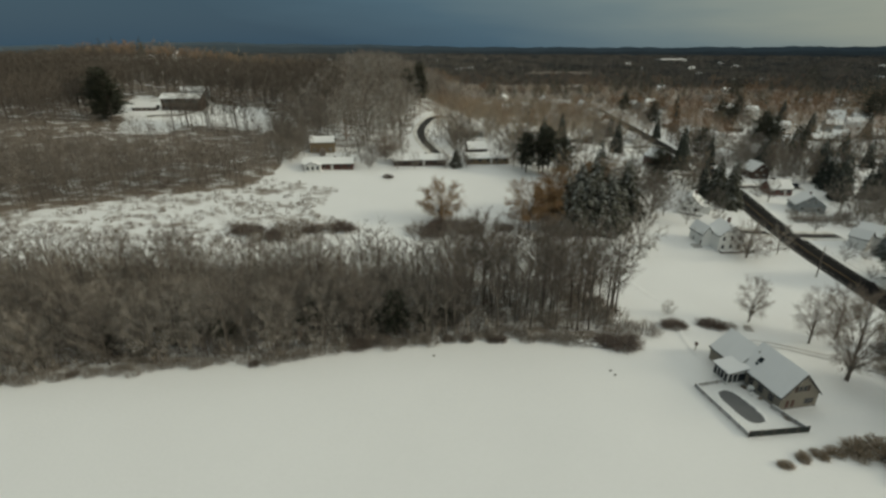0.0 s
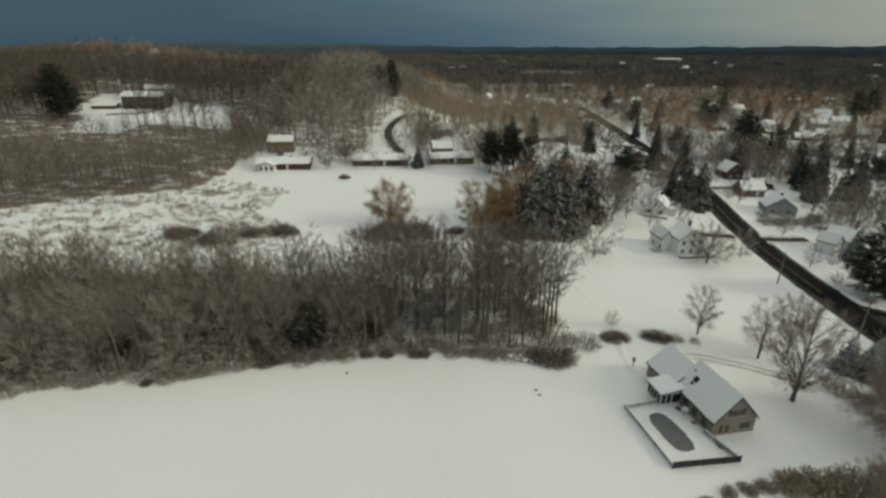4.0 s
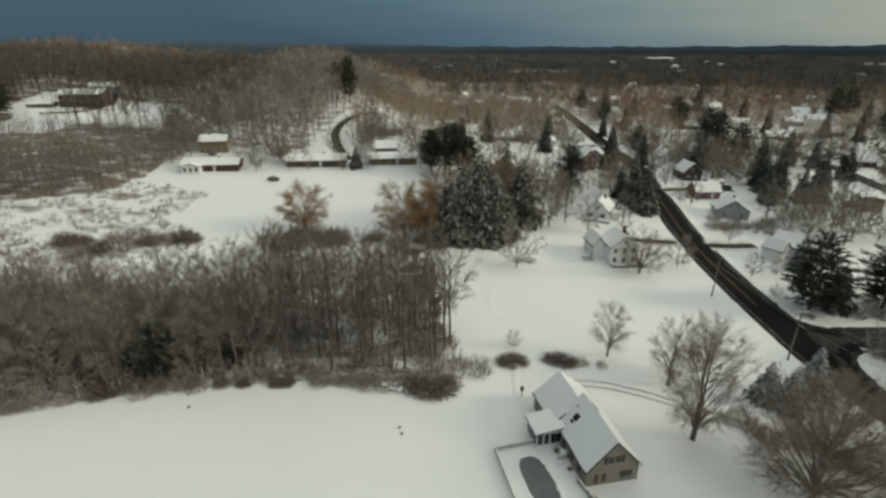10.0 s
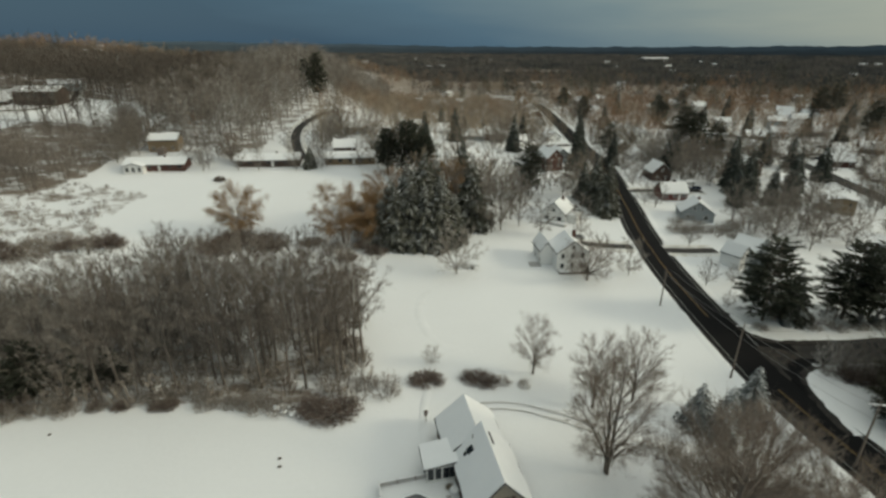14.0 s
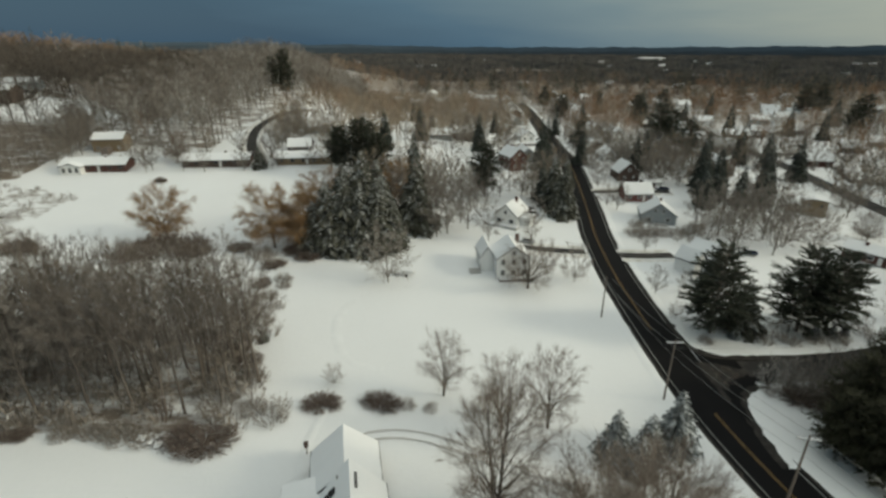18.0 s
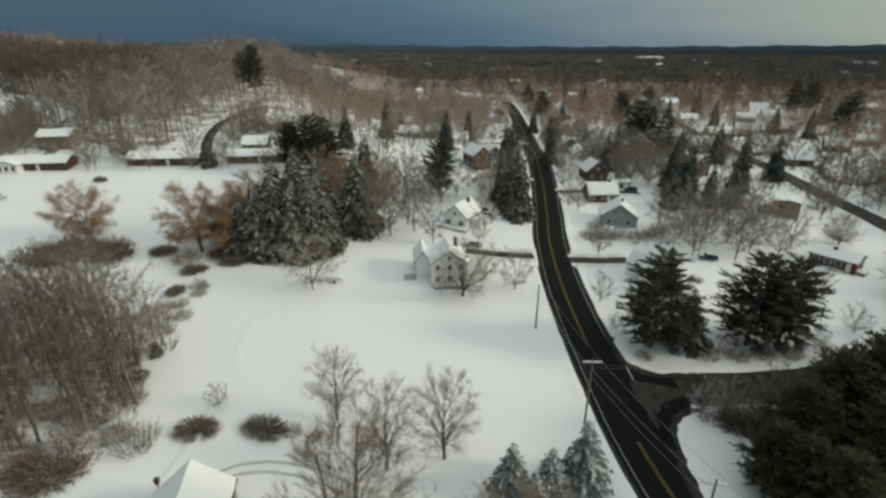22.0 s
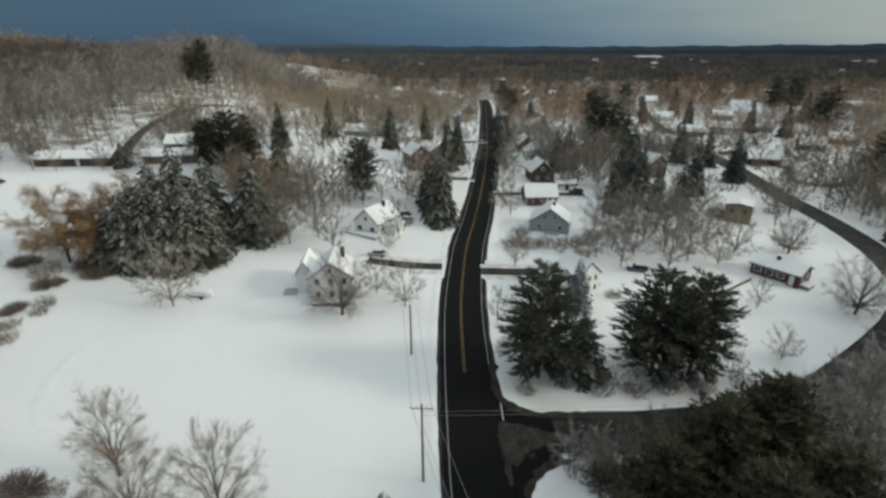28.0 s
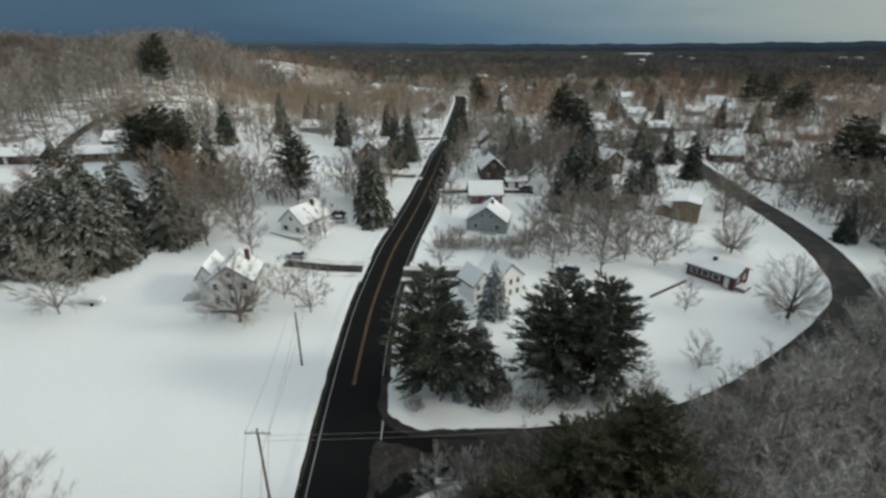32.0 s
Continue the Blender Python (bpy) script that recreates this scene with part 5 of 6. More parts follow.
ALL_ROADS = [main_line, side_line, loop_line, hill_line] + [spline(p, 4.0) for p in LANES]
ALL_DRIVES = [spline(p, 3.0) for p, w in DRIVES]
HOUSES = [(61, 74), (88, 141), (94, 173), (139, 175), (137, 142), (140, 195), (150, 197), (145, 218), (183, 147), (193, 184), (-46, 209), (-8, 216), (23, 221), (-53, 230), (19, 266), (19, 233), (-140, 290), (-160, 286), (-150, 322)]
WALLS = (WHITE, GREY, BRICK, BROWN, OCHRE, WHITE, TAN)
NAMES = ("white", "grey", "brick", "dark brown", "ochre", "white", "tan")
plots = [(103, 226, 20, 2), (110.5, 240, 12, 1), (149.5, 250, 0, 0), (150, 274, 5, 3), (186, 226, 20, 3), (202, 286, 30, 0), (214, 274, 80, 0), (166, 250, 10, 1), (183, 272, -20, 6), (236, 240, 70, 2), (246, 193, 80, 1), (262, 214, 85, 0), (252, 258, 60, 0), (275, 268, 60, 3), (240, 306, 75, 4), (262, 318, 70, 0), (285, 320, 70, 1), (300, 282, 65, 6), (322, 322, 60, 0), (280, 350, 70, 1), (250, 360, 75, 5), (212, 320, 80, 0), (210, 350, 85, 3), (330, 285, 60, 2), (170, 300, 5, 0), (168, 330, 0, 1), (122, 305, 10, 5), (118, 330, 5, 0), (172, 366, 0, 6), (126, 365, 10, 1), (178, 400, 5, 0), (132, 400, 10, 2), (184, 440, 0, 5), (136, 440, 5, 0), (98, 276, 95, 0), (76, 276, 92, 1), (60, 302, 90, 5), (88, 300, 90, 3), (188, 480, 0, 1), (138, 478, 5, 0), (230, 420, 70, 0), (260, 450, 70, 1), (320, 400, 60, 5), (360, 360, 60, 0), (400, 400, 50, 1), (220, 520, 80, 0), (110, 520, 5, 0), (80, 460, 60, 1), (46, 470, 85, 0), (62, 446, 80, 5), (76, 438, 85, 0), (34, 340, 95, 5), (45, 278, 95, 0), (296, 674, 60, 0), (205, 284, 70, 5), (272, 434, 80, 0), (327, 383, 70, 5), (303, 360, 75, 0), (312, 388, 70, 0), (172, 388, 5, 5), (161, 312, 5, 0), (60, 380, 90, 0), (92, 400, 88, 5), (70, 350, 92, 0), (105, 440, 90, 0), (128, 506, 60, 0), (118, 512, 70, 5), (300, 560, 70, 0), (380, 520, 60, 5)]
hr = np.random.RandomState(17)
for x, y, t, k in plots:
    simple_house(x, y, t + hr.normal() * 4, 9 + 3 * hr.rand(), 7 + 1.5 * hr.rand(), 2.7 + (2.2 if hr.rand() > 0.6 else 0), 2.3 + hr.rand(), WALLS[k], NAMES[k] + " neighbourhood house with a snow-covered roof", group="houses of the neighbourhood", win=y < 330)
    HOUSES.append((x, y))


# ---- poles and wires ----
def pole(x, y, turn, high=11.4, arm=True):
    ob = thing("utility_pole", x, y, None, turn, "weathered wooden utility pole with a crossarm beside the road", "utility pole", "utility poles along the road")
    bm = bmesh.new()
    rod(bm, (0, 0, -0.5), (0, 0, high), 0.17, 0.11, 8)
    part("shaft", bm, POST, ob)
    if arm:
        a = part("crossarm", boxed(-1.3, 1.3, -0.07, 0.07, high - 0.6, high - 0.45), RAIL, ob)
        part("snow_cap", boxed(-1.3, 1.3, -0.08, 0.08, high - 0.45, high - 0.36), SNOW, a)
        for s in (-1.15, -0.55, 0.55, 1.15):
            part("insulator", rod(bmesh.new(), (s, 0, high - 0.45), (s, 0, high - 0.2), 0.05, 0.03, 6), STONE, a)
    return ob


POLES = [(112.9, 76.2, -12), (107.3, 96.7, -3), (105.0, 120.8, 2), (121.5, 50, -20)]
for x, y, t in POLES:
    pole(x, y, t, 11.1 if (x, y) != (105.0, 120.8) else 9.0, (x, y) != (105.0, 120.8))
WIRE = material("grey_cable", (0.30, 0.30, 0.30), 0.6, 0.1)


def wire(p, q, sag):
    """One sagging cable, as a thin three-sided tube."""
    n = 10
    f = np.arange(n + 1) / n
    c = np.array(p)[None] * (1 - f[:, None]) + np.array(q)[None] * f[:, None]
    c[:, 2] -= sag * 4 * f * (1 - f)
    ring = np.array([(0.02, 0, -0.012), (-0.02, 0, -0.012), (0, 0, 0.022)])
    V = (c[:, None] + ring[None]).reshape(-1, 3)
    Q = [(3 * i + k, 3 * i + (k + 1) % 3, 3 * i + 3 + (k + 1) % 3, 3 * i + 3 + k) for i in range(n) for k in range(3)]
    return tagged(link_mesh("power_line", tri_mesh("power_line", V, Q), WIRE), "grey overhead power line strung between poles", "cable", "power lines")


ordered = sorted(POLES, key=lambda k: k[1])
for (x0, y0, _), (x1, y1, _) in zip(ordered, ordered[1:]):
    for o, h in ((-1.1, 10.8), (1.1, 10.8), (0.1, 8.2)):
        h0, h1 = (min(h, 8.6) if yy == 120.8 else h for yy in (y0, y1))
        wire((x0 + o, y0, gz(x0, y0) + h0), (x1 + o, y1, gz(x1, y1) + h1), 0.5)
for o in (0, 0.35):
    wire((107.4, 96.7 + o * 3, gz(107.3, 97) + 9.6 - o), (160, 100 + o * 3, 9.0), 0.7)


# ---- cars ----
CARPAINT = [material(n + "_car_paint", c, 0.25, 0.1) for n, c in (("black", (0.012, 0.012, 0.014)), ("silver", (0.4, 0.41, 0.42)), ("dark_blue", (0.02, 0.03, 0.07)), ("red", (0.25, 0.02, 0.02)))]
TYRE = material("tyre_rubber", (0.015, 0.015, 0.015), 0.9, 0.2)


def car(x, y, turn, paint, label, snowy=True):
    ob = thing("car", x, y, gz(x, y) + 0.08, turn, label, "car", "parked cars")
    bm = box(bmesh.new(), -0.88, 0.88, -2.2, 2.2, 0.35, 0.95, bevel=0.12)
    part("body", bm, CARPAINT[paint], ob)
    bm = boxed(-0.78, 0.78, -1.5, 1.0, 0.95, 1.5)
    for v in bm.verts:
        if v.co.z > 1.2:
            v.co.x *= 0.82
            v.co.y = v.co.y * 0.72 - 0.1
    part("cabin", bm, GLASS, ob)
    part("roof", boxed(-0.62, 0.62, -1.1, 0.55, 1.5, 1.62 if snowy else 1.54, bevel=0.03), SNOW if snowy else CARPAINT[paint], ob)
    if snowy:
        part("hood_snow", boxed(-0.75, 0.75, 1.1, 2.1, 0.95, 1.05, bevel=0.03), SNOW, ob)
    for wx in (-0.86, 0.86):
        for wy in (-1.4, 1.4):
            w = part("wheel", rod(bmesh.new(), (wx - 0.1, wy, 0.33), (wx + 0.1, wy, 0.33), 0.33, None, 14), TYRE, ob)
            part("rim", rod(bmesh.new(), (wx * 1.0 - 0.115, wy, 0.33), (wx + 0.115, wy, 0.33), 0.19, None, 10), RAIL, w)
    for lx in (-0.6, 0.6):
        part("headlight", boxed(lx - 0.16, lx + 0.16, 2.17, 2.22, 0.62, 0.78), TRIM, ob)
    return ob


for x, y, t, p, l in ((100.6, 180.4, 80, 0, "black car parked in a snowy drive beside a house"), (101.4, 176.6, 85, 1, "silver car under snow parked beside a house"), (153.0, 150.2, 70, 2, "dark blue car under snow on a driveway"), (96.0, 156.4, 75, 1, "silver car under snow parked near a white house"), (214, 262, 75, 0, "black car parked on a snowy drive"), (196, 272, 70, 0, "black car parked beside a street"), (236, 252, 60, 2, "dark blue car parked in snow"), (258, 280, 65, 0, "black car parked along a snowy street"), (154, 204, 80, 2, "dark blue car in a ploughed drive")):
    car(x, y, t, p, l)
# brown garden shed behind the white house
sh = thing("garden_shed", 69.5, 163.0, None, 15, "small brown wooden garden shed with a snowy roof", "shed")
block(sh, -1.7, 1.7, -1.2, 1.2, 1.6, 0.35, POST, over=0.15, snow=0.14, swap=True)
part("door", boxed(-0.45, 0.45, -1.26, -1.2, 0.0, 1.5), BROWN, sh)
# snow-covered boat trailer under a lawn tree
tr = thing("boat_trailer", 64.4, 138.0, None, 80, "small covered boat on a trailer heaped with snow", "boat")
bm = bmesh.new()
bmesh.ops.create_cone(bm, cap_ends=True, segments=10, radius1=1.1, radius2=0.5, depth=4.6, matrix=pose(0, 0, 0.9, 90, 0, 0))
for v in bm.verts:
    v.co.z = 0.5 + (v.co.z - 0.9) * 0.6 + 0.35
part("hull", bm, WHITE, tr)
part("cover", boxed(-0.8, 0.8, -1.9, 1.4, 1.2, 1.5, bevel=0.12), SNOW, tr)
for sx in (-0.9, 0.9):
    part("wheel", rod(bmesh.new(), (sx - 0.1, -0.4, 0.3), (sx + 0.1, -0.4, 0.3), 0.3, None, 12), TYRE, tr)

# ---- woods ----
rng = np.random.RandomState(5)
front = spots(WOODS["front"], 4.0, 7)
edge = front[(front[:, 0] > -100)]
edge = edge[np.argsort(edge[:, 1] + np.abs(edge[:, 0] + 30) * 0.1)]
for x, y in ((13.1, 92.5), (20.4, 93.2), (26.3, 93.5), (27, 99.5), (30.9, 93.3), (33.6, 93.3), (17.8, 107), (10.9, 104.4), (34.1, 99.3), (37, 104)):
    OAKS[int(x) % 4].put(x, y, 0.98 + 0.16 * rng.rand(), rng.rand() * 360, group="trees of the front wood")
for i, (x, y) in enumerate(edge[:290]):
    if x > 8 and (y < 95 or rng.rand() < 0.15):
        continue
    pale = rng.rand() < (0.8 if x < -15 else 0.6 if x < 4 else 0.12)
    (OAKS_PALE[i % 3] if pale else OAKS[i % 4]).put(x, y, (0.72 + 0.26 * rng.rand() if x < 2 else 0.84 + 0.28 * rng.rand()) * (0.85 if y > 109 else 1.0), rng.rand() * 360, group="trees of the front wood")
SMALL = [small_tree(s, 22, 4.6, 0.068, 11, 4, 5, 0.22, 0.6, 0.4, 0.0085) for s in range(100, 108)]
TINY = [small_tree(s, 14, 5.4, 0.22, 8, 3, 5, 0.15, 0.52, 0.45) for s in range(120, 126)]


def rows_of(p, lo=0.75, hi=1.2):
    return [(x, y, lo + (hi - lo) * rng.rand(), rng.rand() * 6.3) for x, y in p]


rest = np.concatenate([front[front[:, 0] <= -100], edge[290:]])
CLEARED = [(-171.5, 260, 14), (-168, 248, 9), (-10.5, 326, 11), (-9, 316, 9), (-8, 306, 7)]


def off_pines(p):
    return p[np.all([np.hypot(p[:, 0] - a, p[:, 1] - b) > r for a, b, r in CLEARED], 0)]


LODGE_CLEARING = [(-170, 284), (-156, 246), (-136, 244), (-131, 250), (-133, 290), (-136, 300), (-165, 300)]
west, north = spots(WOODS["west"], 4.9, 8, [LODGE_CLEARING]), spots(WOODS["north"], 5.0, 9)
thick = spots([(-330, 152), (-141, 158), (-113, 172), (-74, 186), (-68, 203), (-330, 203)], 4.4, 10)
west = np.concatenate([west, thick])
west, north = off_pines(west), off_pines(north)
below = (west[:, 1] < 250) & (west[:, 0] < -66)
apron = below & (west[:, 1] > 203) & (west[:, 0] < -84)
pick = np.array([noise.noise((x * 0.02, y * 0.014, 6)) for x, y in west]) + rng.normal(size=len(west)) * 0.12 > 0.06
scatter_mesh("woods", SMALL, rows_of(rest, 0.5, 0.75), TWIG_GREY, "dense leafless grey-brown woods beside a snowy field", "woods")
high = west[:, 1] > 335
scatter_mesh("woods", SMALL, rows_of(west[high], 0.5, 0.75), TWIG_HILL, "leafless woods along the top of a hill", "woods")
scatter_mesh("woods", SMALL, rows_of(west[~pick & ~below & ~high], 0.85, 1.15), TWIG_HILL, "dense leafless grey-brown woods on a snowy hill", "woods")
scatter_mesh("woods", SMALL, rows_of(west[pick & ~below & ~high], 0.8, 1.05), TWIG, "leafless trees dusted with snow on a hill", "woods")
scatter_mesh("woods", SMALL, rows_of(west[below & ~apron], 0.52, 0.74), TWIG_GREY, "young leafless woods on a slope below a lodge", "woods")
scatter_mesh("woods", SMALL, rows_of(west[apron], 0.34, 0.52), TWIG, "low brown growth below a snowy clearing", "woods")
pick = rng.rand(len(north)) < 0.35
scatter_mesh("woods", SMALL, rows_of(north[~pick], 0.8, 1.1), TWIG_GREY, "leafless woods behind ranch houses", "woods")
scatter_mesh("woods", SMALL, rows_of(north[pick], 0.75, 1.05), TWIG_FROST, "snow-dusted leafless woods behind ranch houses", "woods")

# underwood of thin brush
THICKET = [brush(s, 1.8, 2.6, 14, 0.05) for s in (81, 82, 83)]
under = spots(WOODS["front"], 2.5, 17)
under = under[(under[:, 0] < 8) | (rng.rand(len(under)) < 0.7)]
frost = rng.rand(len(under)) < 0.85
for rows, mat, label in ((under[~frost], RUST, "tangled brown underbrush beneath bare trees"), (under[frost], TWIG_PALE, "frosted underbrush beneath bare trees")):
    scatter_mesh("underbrush", THICKET, [(x, y, 0.9 + 1.1 * rng.rand(), rng.rand() * 6.3) for x, y in rows], mat, label, "brush")
strip = [(-150, 140), (-60, 135), (-38, 140), (-28, 152), (-42, 163), (-36, 184), (-52, 190), (-75, 193), (-90, 199), (-108, 184), (-150, 150)]
marsh = spots(strip, 2.7, 18)
marsh = marsh[np.array([noise.noise((x * 0.09, y * 0.16, 2)) for x, y in marsh]) > -0.12]
dry = rng.rand(len(marsh)) < 0.35
scatter_mesh("marsh_grass", THICKET, [(x, y, 0.35 + 0.5 * rng.rand(), rng.rand() * 6.3) for x, y in marsh[dry]], RUST, "patches of brown marsh brush in snow", "brush")
scatter_mesh("marsh_grass", THICKET, [(x, y, 0.35 + 0.5 * rng.rand(), rng.rand() * 6.3) for x, y in marsh[~dry]], TWIG_PALE, "pale frosted marsh brush in snow", "brush")
gore = np.array([(118.2 + 5.2 * rng.rand(), 97.5 + 7 * rng.rand()) for k in range(34)])
scatter_mesh("dead_weeds", THICKET, [(x, y, 0.16 + 0.2 * rng.rand(), rng.rand() * 6.3) for x, y in gore if x < 119 + (y - 97) * 0.7], RUST, "dead brown weeds on a gravel corner", "weeds")
hedge = [(-55.7, 141), (-51, 142.5), (-46.7, 144.5), (-40, 147.4), (-35, 148.6), (-30.7, 149.3), (-44, 150), (-60, 146), (-50, 148)]
for i, (x, y) in enumerate(hedge):
    (BUSHES if i % 2 else BUSH_PALE)[i // 2 % 2].put(x, y, 1.3 + 0.7 * rng.rand(), rng.rand() * 360, group="brown thickets at the wood's edge", wide=1.4, tall=0.9)

# edge of the front wood: bushes along the field
line = spline([(-81, 74), (-57, 78), (-33, 81), (-9, 87), (10, 88.5), (29, 88)], 1.35)
for i, (x, y) in enumerate(line):
    if rng.rand() < 0.95:
        (BUSHES if rng.rand() < 0.18 else BUSH_PALE)[i % 2].put(x + rng.normal() * 0.8, y + 0.8 + rng.normal() * 0.7, 0.55 + 0.5 * rng.rand(), rng.rand() * 360, group="bushes along the field's edge", tall=0.8)
for x, y, s, w, k in ((53.4, 95, 1.15, 1.35, 0), (62.6, 95.1, 1.1, 1.6, 0), (46.6, 92.8, 1.3, 1.2, 1), (43.5, 94, 1.0, 1.0, 1), (39.5, 87, 1.5, 1.4, 0), (35.6, 88, 1.2, 1.2, 0), (37, 97, 1.3, 1.2, 1), (41, 101, 1.2, 1.0, 1), (39, 106, 1.1, 1.0, 0), (66.5, 94.8, 0.6, 1.3, 1), (70, 93.8, 0.5, 1.4, 1), (31, 88, 1.0, 1.2, 1)):
    (BUSHES if k == 0 else BUSH_PALE)[int(x) % 2].put(x, y, s, x * 37, wide=w, tall=0.85)
SPRUCES[0].put(39.4, 112.5, 0.22, label="small snowy evergreen at the wood's edge")
for i, (x, y, s) in enumerate(((-38.7, 93, 0.5), (-26.7, 92, 0.5), (-18.1, 95.3, 0.6), (-9.5, 92, 0.55), (-3.2, 93.3, 0.64), (-44.3, 87, 0.42), (-31, 92, 0.36), (-14, 92, 0.36), (-22, 94, 0.36), (-66, 84, 0.36), (-55, 88, 0.4), (1.5, 95, 0.36))):
    (PINES if i % 2 else CEDARS)[i % 2].put(x, y, s if i % 2 else s * 1.1, i * 70, group="young evergreens in the front wood", label="young dark green evergreen under bare trees")

# ---- lawn trees near the tan house ----
for i, (x, y, k) in enumerate(((72.1, 97.2, 0.97), (79.8, 88.2, 1.12), (87.1, 90.2, 1.12))):
    LAWN[i].put(x, y, k, i * 100)
TALL_LAWN[0].put(77.6, 74.7, 1.0, 50)
for i, (x, y, k) in enumerate(((86.4, 62.9, 1.08), (94.0, 70.0, 0.8), (98.5, 62, 0.75))):
    BROAD[i % 2].put(x, y, k, i * 77, group="bare trees along the south drive")
PALES[0].put(54.4, 100.2, 0.4, label="young leafless sapling on a snowy lawn")
for i, (x, y, s) in enumerate(((94.8, 84.6, 0.62), (99.4, 84.4, 0.58), (104.0, 86.4, 0.75), (97, 81.6, 0.5))):
    ROAD_SPRUCES[i % 2].put(x, y, s, i * 50, group="young spruces by the road")
for i, (x, y, s) in enumerate(((51.8, 53.9, 0.45), (55.4, 55.3, 0.5), (58.3, 55.8, 0.5), (61, 56.2, 0.6), (64.5, 56.5, 0.95), (68.5, 55.5, 1.3), (73, 56, 1.4), (70, 52, 1.4), (76, 52, 1.4), (80.5, 57, 1.2))):
    TAN_BUSHES[i % 2].put(x, y, s * 1.1, i * 60, wide=1.3, group="brown hedge south of the house")
for i, (x, y, s) in enumerate(((71.5, 53.5, 0.62), (77, 55, 0.7), (81.5, 52, 0.7))):
    LAWN[i % 3].put(x, y, s, i * 80, label="low bare tree in a hedge south of the house")
for i, (x, y) in enumerate(((57.6, 69.4), (58.6, 66.6), (59.2, 64.2), (60.4, 62.4), (56.6, 72.8))):
    TAN_BUSHES[i % 2].put(x, y, 0.2 + 0.07 * (i % 3), i * 71, group="low shrubs by the pool", label="low dry shrub poking through snow beside the pool")
TOP = [(x, y) for x, y in zip(np.linspace(88, 110, 9), np.linspace(78, 60, 9))]
for i, (x, y) in enumerate(TOP):
    BUSH_PALE[i % 2].put(x + rng.normal(), y + rng.normal(), 0.9 + 0.4 * rng.rand(), i * 50, group="brush along the south drive")

# ---- the group of spruces and willows between the fields ----
for i, (x, y, s) in enumerate(((41, 151.5, 1.0), (45, 150.6, 1.15), (49, 151.5, 1.2), (53, 151, 1.25), (57, 152, 1.25), (60.5, 152.8, 0.85), (43.5, 156, 1.2), (48, 157, 1.35), (53, 158, 1.4), (57.6, 158, 1.25), (66.4, 165, 1.3), (50, 164, 1.35), (56, 166, 1.3))):
    SPRUCES[i % 3].put(x, y, s, i * 67, group="snowy spruces between the fields", label="big snow-laden spruce between two fields", tall=0.94 + 0.3 * (i * 0.37 % 1))
for i, x in enumerate(np.linspace(41, 63, 12)):
    ROAD_SPRUCES[i % 2].put(x, 147.6 + 0.28 * (x - 41) + 1.2 * (i * 0.61 % 1), 0.3 + 0.16 * (i * 0.37 % 1), i * 50, group="snowy spruces between the fields", label="low snow-covered young spruce before tall ones")
ROUND_PINES[0].put(45.6, 207, 1.1, 30)
ROUND_PINES[1].put(52.5, 202, 0.92, 60)
DARK_SPRUCES[0].put(65.3, 192.6, 1.22, 80, tall=1.15, label="tall dark spruce behind snowy fields")
ROUND_PINES[0].put(88.4, 191.2, 0.98, 140)
WILLOWS[0].put(1.5, 156.5, 1.0, 0)
WILLOWS[1].put(30.5, 152, 1.12, 60)
WILLOWS[0].put(37.0, 152.5, 0.95, 200)
WILLOWS[1].put(39.5, 155.5, 1.05, 20)
WILLOWS[1].put(42, 164, 1.1, 300)
GARDEN[1].put(67.8, 170.5, 1.3, 130, label="tall bare tree behind snowy spruces")
WILLOWS[1].put(61, 183, 0.95, 130)
ROUND_PINES[1].put(38.5, 208, 0.95, 150)
GARDEN[0].put(81, 165.5, 1.1, 250, label="bare tree behind a white house")
for i, (x, y, s) in enumerate(((5, 148, 2.3), (-1, 147, 2.1), (11, 149.5, 2.2), (-6, 148, 1.8), (2, 150.5, 2.2), (33, 133, 0.9), (37, 135, 0.9), (22, 151, 1.2), (36, 150, 1.3), (29, 147, 1.4), (40, 146, 1.2), (0, 151, 1.4), (8, 150.5, 1.4), (-20, 198, 0.9), (33, 142, 1.1))):
    (BUSHES if i % 3 else BUSH_PALE)[i % 2].put(x, y, s, i * 53, wide=1.3, group="thickets between the fields")
for i, (x, y, s) in enumerate(((72, 160, 1.1), (75, 162, 1.2), (70, 170, 1.0), (79, 170, 1.1), (62, 172, 1.2), (86, 158, 0.8))):
    GARDEN[i % 2].put(x, y, s * 1.1, i * 61, group="bare trees behind the white house")
for i, (x, y, s) in enumerate(((60.6, 134.7, 1.4), (103.3, 135.3, 0.95), (97.5, 140, 0.8))):
    PALES[i % 2].put(x, y, s, i * 90, group="lawn trees near the white house", label="spreading leafless tree dusted with snow on a lawn")

for i, (x, y, s) in enumerate(((-64, 214, 1.0), (-60, 222, 1.1), (-66, 232, 1.1), (-40, 219, 0.9), (-33, 214, 1.0), (-29, 221, 1.1), (-24, 226, 1.0), (-36, 226, 1.1), (-28, 209, 0.7), (-16, 227, 1.0), (9, 226, 0.9), (10, 216, 0.8), (8, 240, 1.0), (15, 246, 1.0), (30, 232, 1.0), (35, 222, 0.9), (38, 214, 1.0), (27, 250, 1.1), (36, 244, 1.0), (-3, 228, 0.9), (-20, 236, 1.1), (44, 226, 1.1), (42, 238, 1.0), (12, 256, 1.0), (28, 272, 1.0), (4, 210, 0.5), (13, 212, 0.5))):
    (GARDEN if i % 3 else PALES)[i % 2].put(x, y, s, i * 71, group="bare trees round the ranch houses", label="bare tree beside a ranch house in snow")
